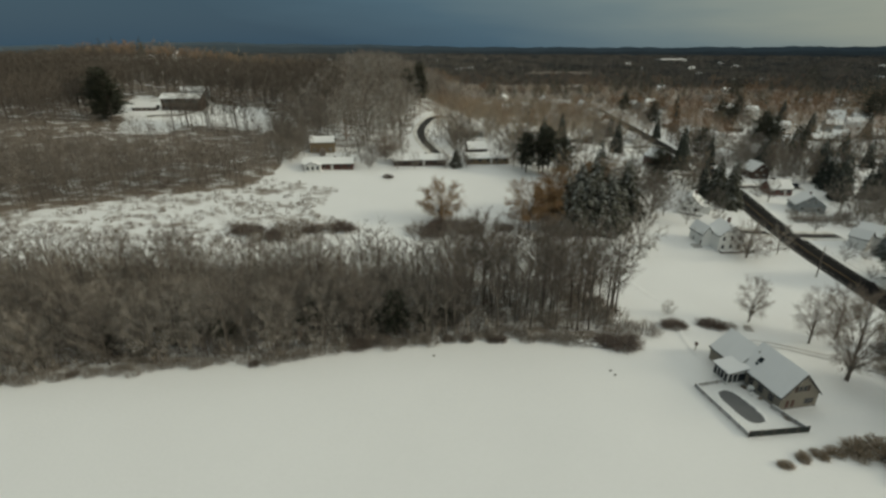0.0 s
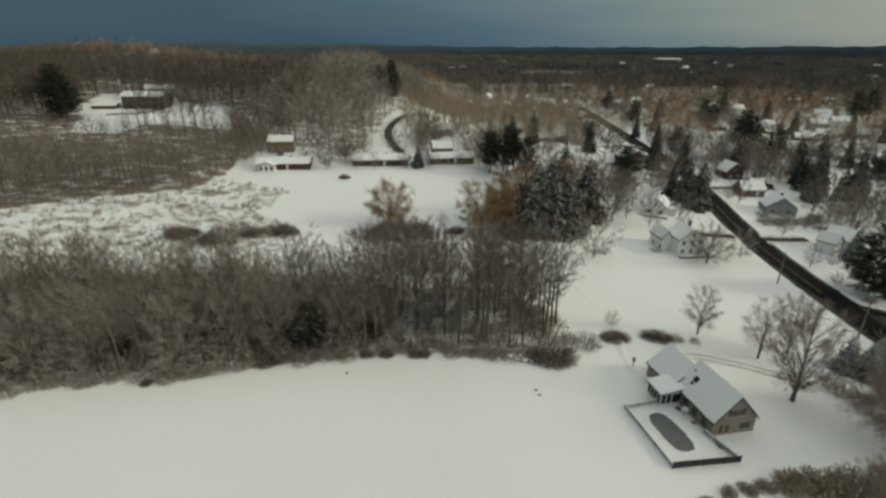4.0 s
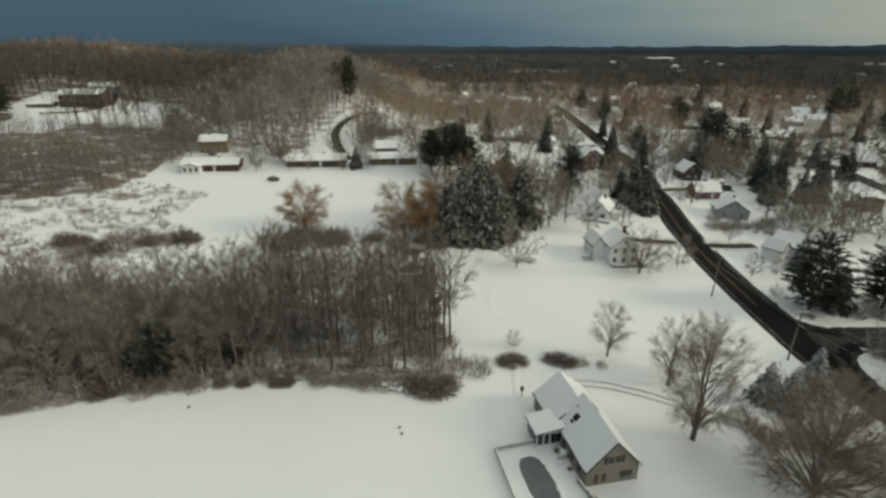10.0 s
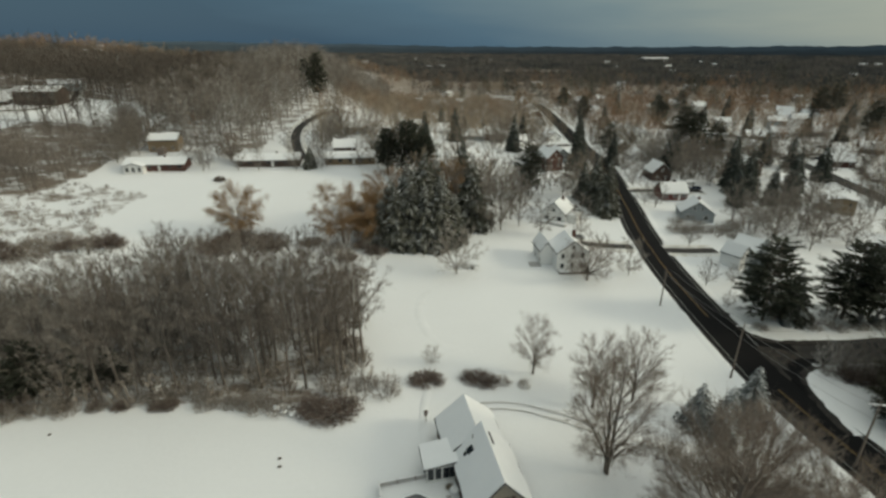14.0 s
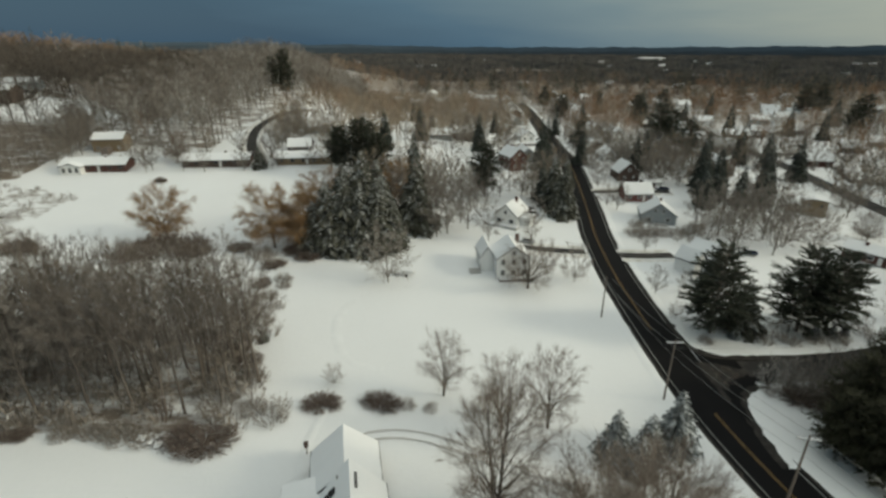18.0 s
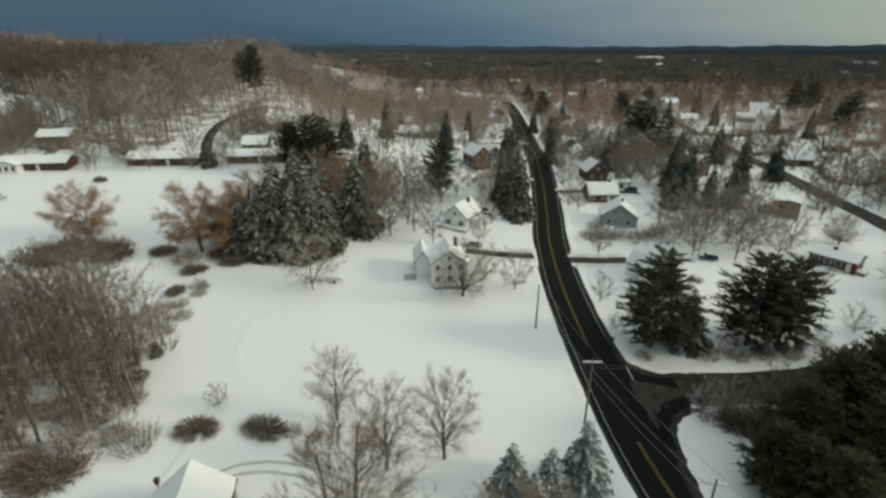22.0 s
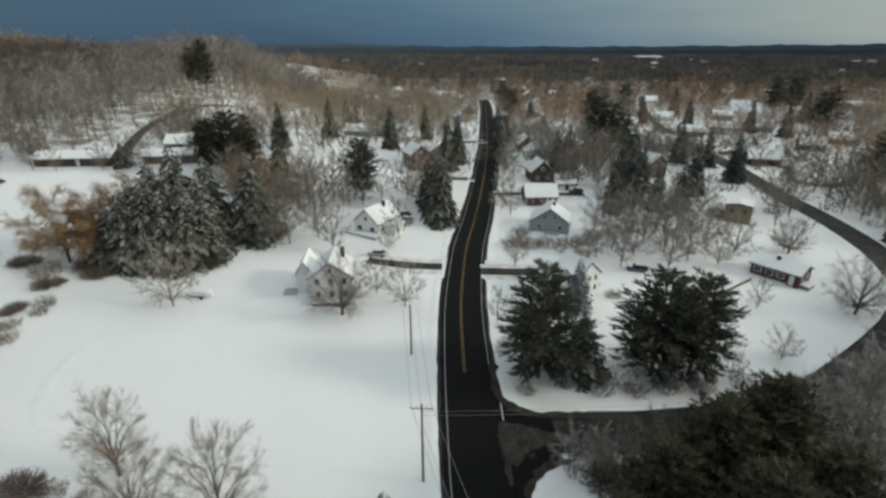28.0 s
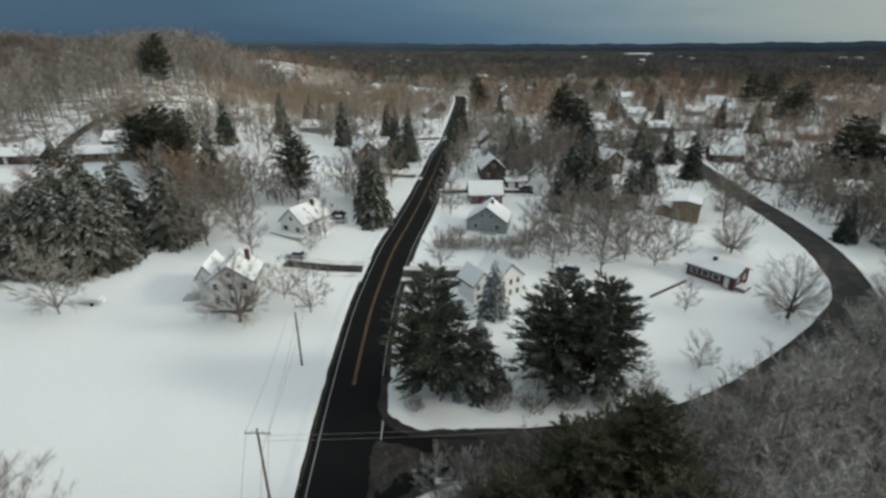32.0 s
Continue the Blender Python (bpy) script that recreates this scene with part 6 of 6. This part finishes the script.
for i, (x, y, k) in enumerate(((-17, 208.6, 0.75), (-9.5, 208.2, 0.6), (3, 211, 0.7), (-29, 206.5, 0.7), (14.5, 214.5, 0.7), (27, 215.5, 0.75))):
    GARDEN[i % 2].put(x, y, k, i * 97, group="bare trees before the ranch houses", label="leafless tree standing before a ranch house")
BROAD[1].put(-23, 218, 0.6, 30, label="broad leafless tree beside a ranch house")
SPRUCES[0].put(8.5, 213.5, 0.6, label="small spruce beside a ranch house")
FROSTED[0].put(124.6, 97.6, 0.5, 30, label="small frosted tree at the street corner")
FROSTED[1].put(128.6, 98.4, 0.45, 130, label="small frosted tree at the street corner")
for i, (x, y) in enumerate(((127.6, 97.4), (130.4, 96.2), (134, 97.4), (138.5, 98.6), (143, 99.8), (149, 101), (155, 102.8))):
    GARDEN[i % 2].put(x, y, 0.5 + 0.1 * (i % 3), i * 77, group="scrub at the street corner", label="low brown leafless scrub tree beside the street")
    BUSHES[i % 2].put(x + 1.6, y - 1.4, 1.15, i * 50, wide=1.4, group="brush at the street corner")
for i, (x, y) in enumerate(((125.5, 97.6), (128.5, 98.2), (131, 98.4), (134, 98.8), (139, 99.4))):
    BUSH_PALE[i % 2].put(x, y, 0.6 + 0.3 * (i % 3), i * 70, wide=1.3, group="brush at the street corner")

# ---- along the road and in the corner lot ----
for i, (x, y, s, k) in enumerate(((124.4, 115.0, 1.0, 0), (141.8, 115.4, 0.96, 1), (147.8, 115.6, 0.92, 0))):
    PINES[k].put(x, y, s, i * 85, group="big pines on the corner lot")
SPRUCES[1].put(131.0, 115.8, 0.8, label="snow-frosted spruce beside a big pine")
for i, (x, y, k) in enumerate(((128.2, 113.2, 0.24), (143.6, 113.0, 0.26), (147.4, 113.4, 0.24), (150.5, 114.0, 0.2))):
    ROAD_SPRUCES[i % 2].put(x, y, k, i * 70, group="snowy young spruces under the pines", label="small snow-laden spruce under a big pine")
for i, (x, y, s) in enumerate(((111.0, 177, 1.0), (109.4, 184, 0.95), (113.6, 224, 1.1), (117.6, 233, 1.05))):
    (SPRUCES if i < 2 else DARK_SPRUCES)[i % 2].put(x, y, s, i * 47, tall=1.3, group="tall spruces along the road", label="tall narrow spruce beside the road")
ROAD_SPRUCES[0].put(135.4, 134.4, 0.66, tall=1.25, label="snow-covered spruce before a white house")
for i, (x, y, s) in enumerate(( (160, 187, 1.05), (172.5, 188, 0.9), (179.5, 188, 1.0), (168, 195, 1.2), (166, 200, 1.05), (211, 216, 1.1), (222, 164, 0.75), (71.5, 280, 0.8), (83, 300, 0.8), (143.0, 321, 0.9), (107, 190, 0.9))):
    DARK_SPRUCES[i % 2].put(x, y, s, i * 47, label="tall dark spruce beside snowy gardens", tall=1.1)
for i, (x, y, s) in enumerate(((183, 247, 0.98), (137, 253, 0.8), (49, 213, 0.9), (156, 361, 1.0), (300, 300, 1.1), (310, 306, 1.2), (330, 380, 1.2), (345, 385, 1.2), (240, 400, 1.0), (205, 360, 1.0), (195, 330, 1.0), (160, 430, 1.0))):
    DARK_PINES[i % 2].put(x, y, s, i * 73)
for i, (x, y, s) in enumerate(((182.6, 275, 1.2), (190, 279, 1.05), (256, 208, 1.15), (262, 203, 0.9), (355, 603, 1.5), (345, 596, 1.3), (330, 452, 1.25), (386, 481, 1.2), (379, 452, 1.4), (392, 450, 1.5), (402, 456, 1.3), (434, 480, 1.4), (267, 700, 1.7), (217, 540, 1.3), (207, 548, 1.1), (198, 560, 1.3), (224, 398, 1.1), (396, 521, 1.3), (446, 521, 1.5), (331, 549, 1.4), (320, 552, 1.3), (514, 700, 1.7), (560, 760, 1.8), (140, 600, 1.2), (110, 560, 1.2), (300, 470, 1.0), (250, 600, 1.3), (60, 560, 1.2))):
    (PINES if y < 340 else FAR_PINES)[i % 2].put(x, y, s, i * 73, label="broad dark pine rising above bare trees")
ROUND_PINES[0].put(-10.7, 328.5, 1.0, 20, tall=1.5, label="tall dark pine on a wooded hill")
DARK_PINES[1].put(-19, 333, 1.0, 20, tall=1.1, label="tall dark pine on a wooded hill")
PINES[0].put(-169, 264, 1.3, 80, label="broad dark pine beside a lodge")
PINES[1].put(-174, 268, 1.4, 20, label="broad dark pine beside a lodge")
for i, (x, y, s) in enumerate(((276, 315, 1.0), (169.5, 208, 1.0), (175, 206, 0.9), (190, 202, 1.05), (61, 334, 1.0), (66, 336, 0.8), (231, 161, 0.9), (236, 166, 0.8), (133, 236, 0.9), (158, 232, 1.0), (153, 228, 0.9), (52, 240, 1.0), (178, 222, 1.1), (205, 244, 1.0), (212, 236, 0.9), (92, 250, 1.0), (66, 262, 1.0), (105, 300, 1.0), (165, 345, 1.0), (250, 330, 1.0), (285, 300, 1.0), (300, 250, 1.0), (232, 350, 1.0), (330, 350, 1.1), (270, 390, 1.1), (200, 420, 1.1))):
    DARK_SPRUCES[i % 2].put(x, y, s * 1.05, i * 31, label="tall dark spruce among bare trees", tall=1.15)
for i, (x, y, s) in enumerate(((125.8, 84.8, 0.46), (131, 88.2, 0.60), (137.5, 91, 0.70), (143.5, 92.8, 0.77), (137, 82.5, 0.70), (143.5, 84, 0.72), (128, 78, 0.55), (126.8, 81.5, 0.5))):
    OLIVES[i % 2].put(x, y, s, i * 110, group="huge pines south of the side street")
SPREAD[0].put(92.0, 132.4, 0.88, 20, label="big spreading leafless tree before a white house")
for i, (x, y, s) in enumerate(((100, 167, 0.8), (104, 191, 1.0), (98, 160, 0.6), (150, 152, 0.9), (146, 157, 1.0), (152, 166, 1.1), (160, 165, 1.2), (168, 164, 1.2), (176, 171, 1.1), (200, 176, 1.0), (206, 186, 1.0), (187, 189, 1.1), (176, 187, 1.1), (128, 187, 0.8), (158, 185, 1.0), (74, 186, 1.0), (70, 200, 1.1), (84, 205, 1.0), (78, 215, 1.1))):
    (GARDEN if i % 3 == 0 else PALES)[i % 2].put(x, y, s, i * 83, group="bare trees round the gardens", label="full leafless tree between snowy gardens")
for i, (x, y, s) in enumerate(((37, 119, 0.9), (35, 122, 1.1), (38.6, 124, 0.8), (31, 121.5, 1.1), (36, 128, 0.8), (33, 126, 1.0), (27, 122, 1.1), (38, 132, 0.6))):
    BUSH_PALE[i % 2].put(x, y, s, i * 51, wide=1.3, group="frosted brush behind the wood")
yard = [(126.5, 152, 0.7), (129.5, 161, 0.6), (191.7, 160, 0.8), (169.7, 134.3, 0.5), (164.3, 118.8, 0.6), (179, 158.4, 1.05), (159.5, 149.8, 1.15), (166.8, 155.8, 1.25), (172, 152.6, 1.0), (163, 160, 1.2), (175, 164, 1.2), (155, 158, 1.1), (152, 163, 1.0), (158, 168, 1.1), (166, 172, 1.1), (150, 172, 0.9), (172, 178, 1.1), (161, 178, 1.1), (120, 130, 0.55), (127, 131, 0.5), (135, 112.5, 0.45), (139, 114, 0.5), (154, 115, 0.5), (119.8, 120, 0.4), (130, 183, 0.8), (131, 206, 0.9), (134, 226, 0.9), (156, 210, 0.8), (138, 158, 0.4)]
for i, (x, y, s) in enumerate(yard):
    (PALES if i % 3 else GARDEN)[i % 2].put(x, y, s, i * 59, group="bare garden trees along the streets")
for i, (x, y, s) in enumerate(((128, 163, 1.2), (132, 162.5, 1.1), (136, 163, 1.3), (141, 163, 1.2), (145.5, 164, 1.2), (148.5, 168, 1.2), (131, 170, 1.0), (143, 158, 0.9), (144, 139, 0.7), (154, 131, 0.6), (128, 116, 0.9), (133, 112, 0.8), (138, 111.5, 0.8), (143, 112, 0.8), (148, 112, 0.8), (155, 113, 0.9), (122, 112, 0.6))):
    BUSH_PALE[i % 2].put(x, y, s, i * 41, wide=1.3, group="snow-dusted shrubs of the gardens")

# bare trees in the hollow south of the side street
SPREAD[1].put(186.8, 132.0, 0.86, 40, label="spreading leafless tree on a snowy verge")
SPREAD[0].put(192, 158.6, 0.6, 90, label="spreading leafless tree in a snowy garden")
for i, (x, y) in enumerate(((148, 99), (152, 99.6), (156, 101), (160, 102.4), (164, 104), (168, 106), (172, 108), (176, 110.5), (181, 113.6), (186, 117), (191, 120.6), (196, 124))):
    FROSTED[i % 3].put(x + rng.normal(), y - 1.5 + rng.normal(), 0.72 + 0.3 * rng.rand(), i * 67, group="bare trees in the hollow")
hollow = spots([(150, 84), (151, 93), (158, 99.5), (178, 108), (205, 128), (222, 150), (230, 120), (200, 85), (165, 84)], 3.8, 31)
k = 0
for x, y in hollow:
    if not near_line(x, y, [side_line, main_line], 5.2):
        k += 1
        (FROSTED[k % 3] if k % 4 else GARDEN[k % 2]).put(x, y, 0.9 + 0.35 * rng.rand(), rng.rand() * 360, group="bare trees in the hollow")

# ---- trees through the neighbourhood ----
region = [(-60, 240), (-12, 225), (45, 205), (45, 175), (108, 190), (120, 215), (160, 205), (200, 190), (214, 160), (240, 150), (420, 150), (520, 420), (-60, 420)]
town = spots(region, 5.7, 41)
kept = []
CLEAR = [[(-70, 150), (60, 150), (45, 206), (-20, 208), (-66, 200)]]
for x, y in town:
    if near_line(x, y, ALL_ROADS, 6.0) or near_line(x, y, ALL_DRIVES, 4.0) or any(math.hypot(x - a, y - b) < 8.5 for a, b in HOUSES[:18]) or any(math.hypot(x - a, y - b) < 7.0 for a, b in HOUSES[18:]):
        continue
    if any(inside(c, x, y) for c in CLEAR) or bool(inside(WOODS["north"], x, y)):
        continue
    if noise.noise((x * 0.018, y * 0.03, 9)) < -0.22:
        continue
    if x < 145 and y > 225 and noise.noise((x * 0.04, y * 0.03, 3)) + 0.3 * noise.noise((x, y, 1)) < 0.12:
        continue
    kept.append((x, y))
kept = np.array(kept)
d = np.hypot(kept[:, 0] - 120, kept[:, 1] - 150)
kept = kept[np.argsort(d)]
for i, (x, y) in enumerate(kept[:300]):
    TOWN[i % 4].put(x, y, 0.75 + 0.45 * rng.rand(), rng.rand() * 360, group="bare trees of the neighbourhood")
tail = kept[300:]
u = np.array([noise.noise((x * 0.02, y * 0.035, 21)) for x, y in tail]) + rng.normal(size=len(tail)) * 0.14
for lo, hi, mat, label in ((-9, -0.16, TWIG_GREY, "leafless trees"), (-0.16, 0.04, TWIG_TAN, "tan leafless trees"), (0.04, 9, REDDISH, "russet leafless trees")):
    scatter_mesh("woods", SMALL, rows_of(tail[(u >= lo) & (u < hi)], 0.45, 0.75), mat, label + " among distant houses", "woods")

slope = spots([(-12, 236), (60, 240), (128, 300), (144, 430), (-10, 480), (-14, 300)], 6.2, 61)
slope = np.array([q for q in slope if not near_line(q[0], q[1], ALL_ROADS, 5.0) and not any(math.hypot(q[0] - a, q[1] - b) < 7 for a, b in HOUSES) and not bool(inside(WOODS["north"], q[0], q[1]))])
more = spots([(-10, 370), (112, 380), (112, 490), (-10, 490)], 5.2, 62)
more = np.array([q for q in more if not any(math.hypot(q[0] - a, q[1] - b) < 7 for a, b in HOUSES)])
slope = np.concatenate([slope, more])
u = rng.rand(len(slope))
scatter_mesh("woods", SMALL, rows_of(slope[u < 0.85], 0.45, 0.68), TWIG_TAN, "tan leafless trees on a slope above the road", "woods")
scatter_mesh("woods", SMALL, rows_of(slope[u >= 0.85], 0.42, 0.65), TWIG_GREY, "grey leafless trees on a slope above the road", "woods")

# thin trees on the slope between the hill wood and the ranches
gap = spots([(-68, 206), (-60, 216), (-60, 238), (-84, 262), (-72, 224)], 4.4, 71)
for i, (x, y) in enumerate(gap):
    (PALES if i % 2 else GARDEN)[i % 2].put(x, y, 0.8 + 0.4 * rng.rand(), rng.rand() * 360, group="thin trees on the hillside", label="thin frosted tree on a snowy hillside")
# thickets among the gardens
yards = spots([(205, 175), (240, 152), (330, 150), (420, 300), (300, 345), (140, 310), (132, 240), (156, 206), (200, 200)], 8.5, 72)
yards = np.array([q for q in yards if not near_line(q[0], q[1], ALL_ROADS, 5.0) and not any(math.hypot(q[0] - a, q[1] - b) < 6 for a, b in HOUSES) and noise.noise((q[0] * 0.03, q[1] * 0.03, 5)) > -0.2])
scatter_mesh("garden_brush", THICKET, [(x, y, 0.9 + 0.9 * rng.rand(), rng.rand() * 6.3) for x, y in yards], TWIG_GREY, "grey-brown leafless thickets between gardens", "brush")
# a brook between brown banks
brook = spline([(245, 246.5), (239, 240), (241, 232), (234.5, 222), (233, 214), (241, 210), (252, 216), (266, 227)], 1.6)
for i, (x, y) in enumerate(brook):
    BUSHES[i % 2].put(x + rng.normal() * 0.4, y, 0.5 + 0.3 * rng.rand(), i * 53, tall=0.7, group="brown brush along a brook")
# a rail fence before the brick house
rail = thing("fence", 165.6, 139.4, None, 0, "low brown rail fence in snow before a brick house", "fence")
fence_run(rail, (165.6, 139.4), (175.3, 145.4), BROWN, 0.6, False)
# tufts of dead grass and a snowy heap of stones on the field
for i, (x, y) in enumerate(((33.5, 78), (-0.9, 83), (33.9, 76.6))):
    BUSHES[i % 2].put(x, y, 0.12, i * 60, group="tufts on the field", label="small tuft of dead grass in snow")
for i, (x, y, s) in enumerate(((30.2, 88.0, 0.9), (31.6, 87.2, 0.7), (33.0, 86.8, 0.8), (29.2, 87.0, 0.5), (34.2, 86.2, 0.5), (32.2, 88.4, 0.6))):
    bm = bmesh.new()
    bmesh.ops.create_icosphere(bm, subdivisions=2, radius=s)
    for v in bm.verts:
        v.co *= 0.8 + 0.4 * noise.noise(v.co * 1.7 + Vector((x, y, 0)))
        v.co.z *= 0.6
    b = thing("boulder", x, y, gz(x, y) + s * 0.2, i * 40, "snow-capped grey boulder at the wood's edge", "rock", "heap of boulders")
    part("stone", bm, STONE, b)
    bm = bmesh.new()
    bmesh.ops.create_icosphere(bm, subdivisions=2, radius=s * 0.92)
    for v in bm.verts:
        v.co *= 0.8 + 0.4 * noise.noise(v.co * 1.7 + Vector((x, y, 0)))
        v.co.z = v.co.z * 0.45 + s * 0.24
    part("snow_cap", bm, SNOW, b)

# ---- far woods, thinning into the distance ----
def far_places(r0, r1, step, seed, keep):
    r = np.random.RandomState(seed)
    out = []
    d = r0
    while d < r1:
        for a in np.arange(-56, 58, math.degrees(step(d) / d)):
            b, q = a + r.normal() * math.degrees(step(d) / d) * 0.4, d + (r.rand() - 0.5) * step(d) * 1.6
            x, y = 60 + q * math.sin(radians(b)), q * math.cos(radians(b))
            if r.rand() < keep and not (-60 < x < 520 and y < 420) and not (x < -50 and y < 480):
                out.append((x, y))
        d += step(d)
    return np.array(out)


mid = far_places(300, 1000, lambda d: 6.6 + d * 0.009, 51, 0.85)
clearing = np.array([noise.noise((x * 0.006, y * 0.013, 4)) + 0.4 * noise.noise((x * 0.02, y * 0.04, 7)) for x, y in mid])
mid = mid[(clearing > -0.2) & ~np.array([near_line(x, y, ALL_ROADS, 7) for x, y in mid])]
dusk = rng.rand(len(mid)) < smooth(480, 950, mid[:, 1]) * 0.7
scatter_mesh("far_woods", TINY, [(x, y, 0.7 + 0.4 * rng.rand(), rng.rand() * 6.3) for x, y in mid[dusk]], FAR_BROWN, "far dark brown leafless woods", "woods")
u = np.array([noise.noise((x * 0.009, y * 0.016, 31)) for x, y in mid]) + rng.normal(size=len(mid)) * 0.14
for lo, hi, mat, label in ((-9, -0.22, TWIG_GREY, "far leafless brown woods"), (-0.22, -0.02, TWIG_TAN, "far tan leafless woods"), (-0.02, 9, REDDISH, "far russet leafless woods")):
    p = mid[(u >= lo) & (u < hi) & ~dusk]
    scatter_mesh("far_woods", TINY, [(x, y, 0.6 + 0.4 * rng.rand(), rng.rand() * 6.3) for x, y in p], mat, label + " spreading to the horizon", "woods")


def clump(seed, wide, high, n, w):
    r = np.random.RandomState(seed)
    V, T = [], []
    for i in range(n):
        a, q = r.rand() * 6.3, r.rand() ** 0.5 * wide
        o = np.array([math.cos(a) * q, math.sin(a) * q, -0.5])
        sliver(V, T, o, o + np.array([r.normal() * wide * 0.12, r.normal() * wide * 0.12, high * (0.7 + 0.5 * r.rand())]), w * (0.6 + 0.8 * r.rand()), r)
    return np.array(V), np.array(T)


CLUMPS = [clump(s, 26, 12, 70, 1.0) for s in range(4)]
far = far_places(820, 4500, lambda d: d * 0.022, 52, 0.9)
open_land = np.array([noise.noise((x * 0.0022, y * 0.0022, 8)) for x, y in far])
far = far[open_land > -0.6]
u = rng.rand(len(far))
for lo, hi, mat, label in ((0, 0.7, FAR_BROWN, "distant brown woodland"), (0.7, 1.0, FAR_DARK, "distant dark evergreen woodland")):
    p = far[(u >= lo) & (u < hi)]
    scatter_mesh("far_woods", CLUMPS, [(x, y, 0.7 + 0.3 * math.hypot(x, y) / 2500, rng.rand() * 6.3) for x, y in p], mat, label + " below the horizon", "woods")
LOWCON = [spruce(s, 14, 4.2, 7, 6) for s in (91, 92)]
LOWCON = [(np.concatenate([a[0], b[0]]), np.concatenate([a[1], b[1] + len(a[0])])) for a, b in LOWCON]
ever = far_places(330, 1500, lambda d: 24 + d * 0.03, 53, 0.5)
scatter_mesh("far_evergreens", LOWCON, [(x, y, 0.7 + 0.5 * rng.rand() + 0.0004 * math.hypot(x, y), rng.rand() * 6.3) for x, y in ever], PINE, "dark evergreens scattered through far woods", "trees")
ROOFS = far_places(520, 1900, lambda d: 60 + d * 0.05, 54, 0.55)
for x, y in ROOFS[:360:3]:
    ob = thing("far_house", x, y, None, rng.rand() * 180, "distant pale house with a snowy roof among woods", "house", "far houses")
    s = 0.8 + math.hypot(x, y) / 2600
    block(ob, -4 * s, 4 * s, -6 * s, 6 * s, 3.2 * s, 2.4 * s, WHITE if rng.rand() < 0.6 else TAN)
# a large snowy roof far to the north-east
ob = thing("warehouse", 960, 2140, None, 25, "long white warehouse roof far off", "building")
block(ob, -70, 70, -22, 22, 9, 3, GREY, swap=True)
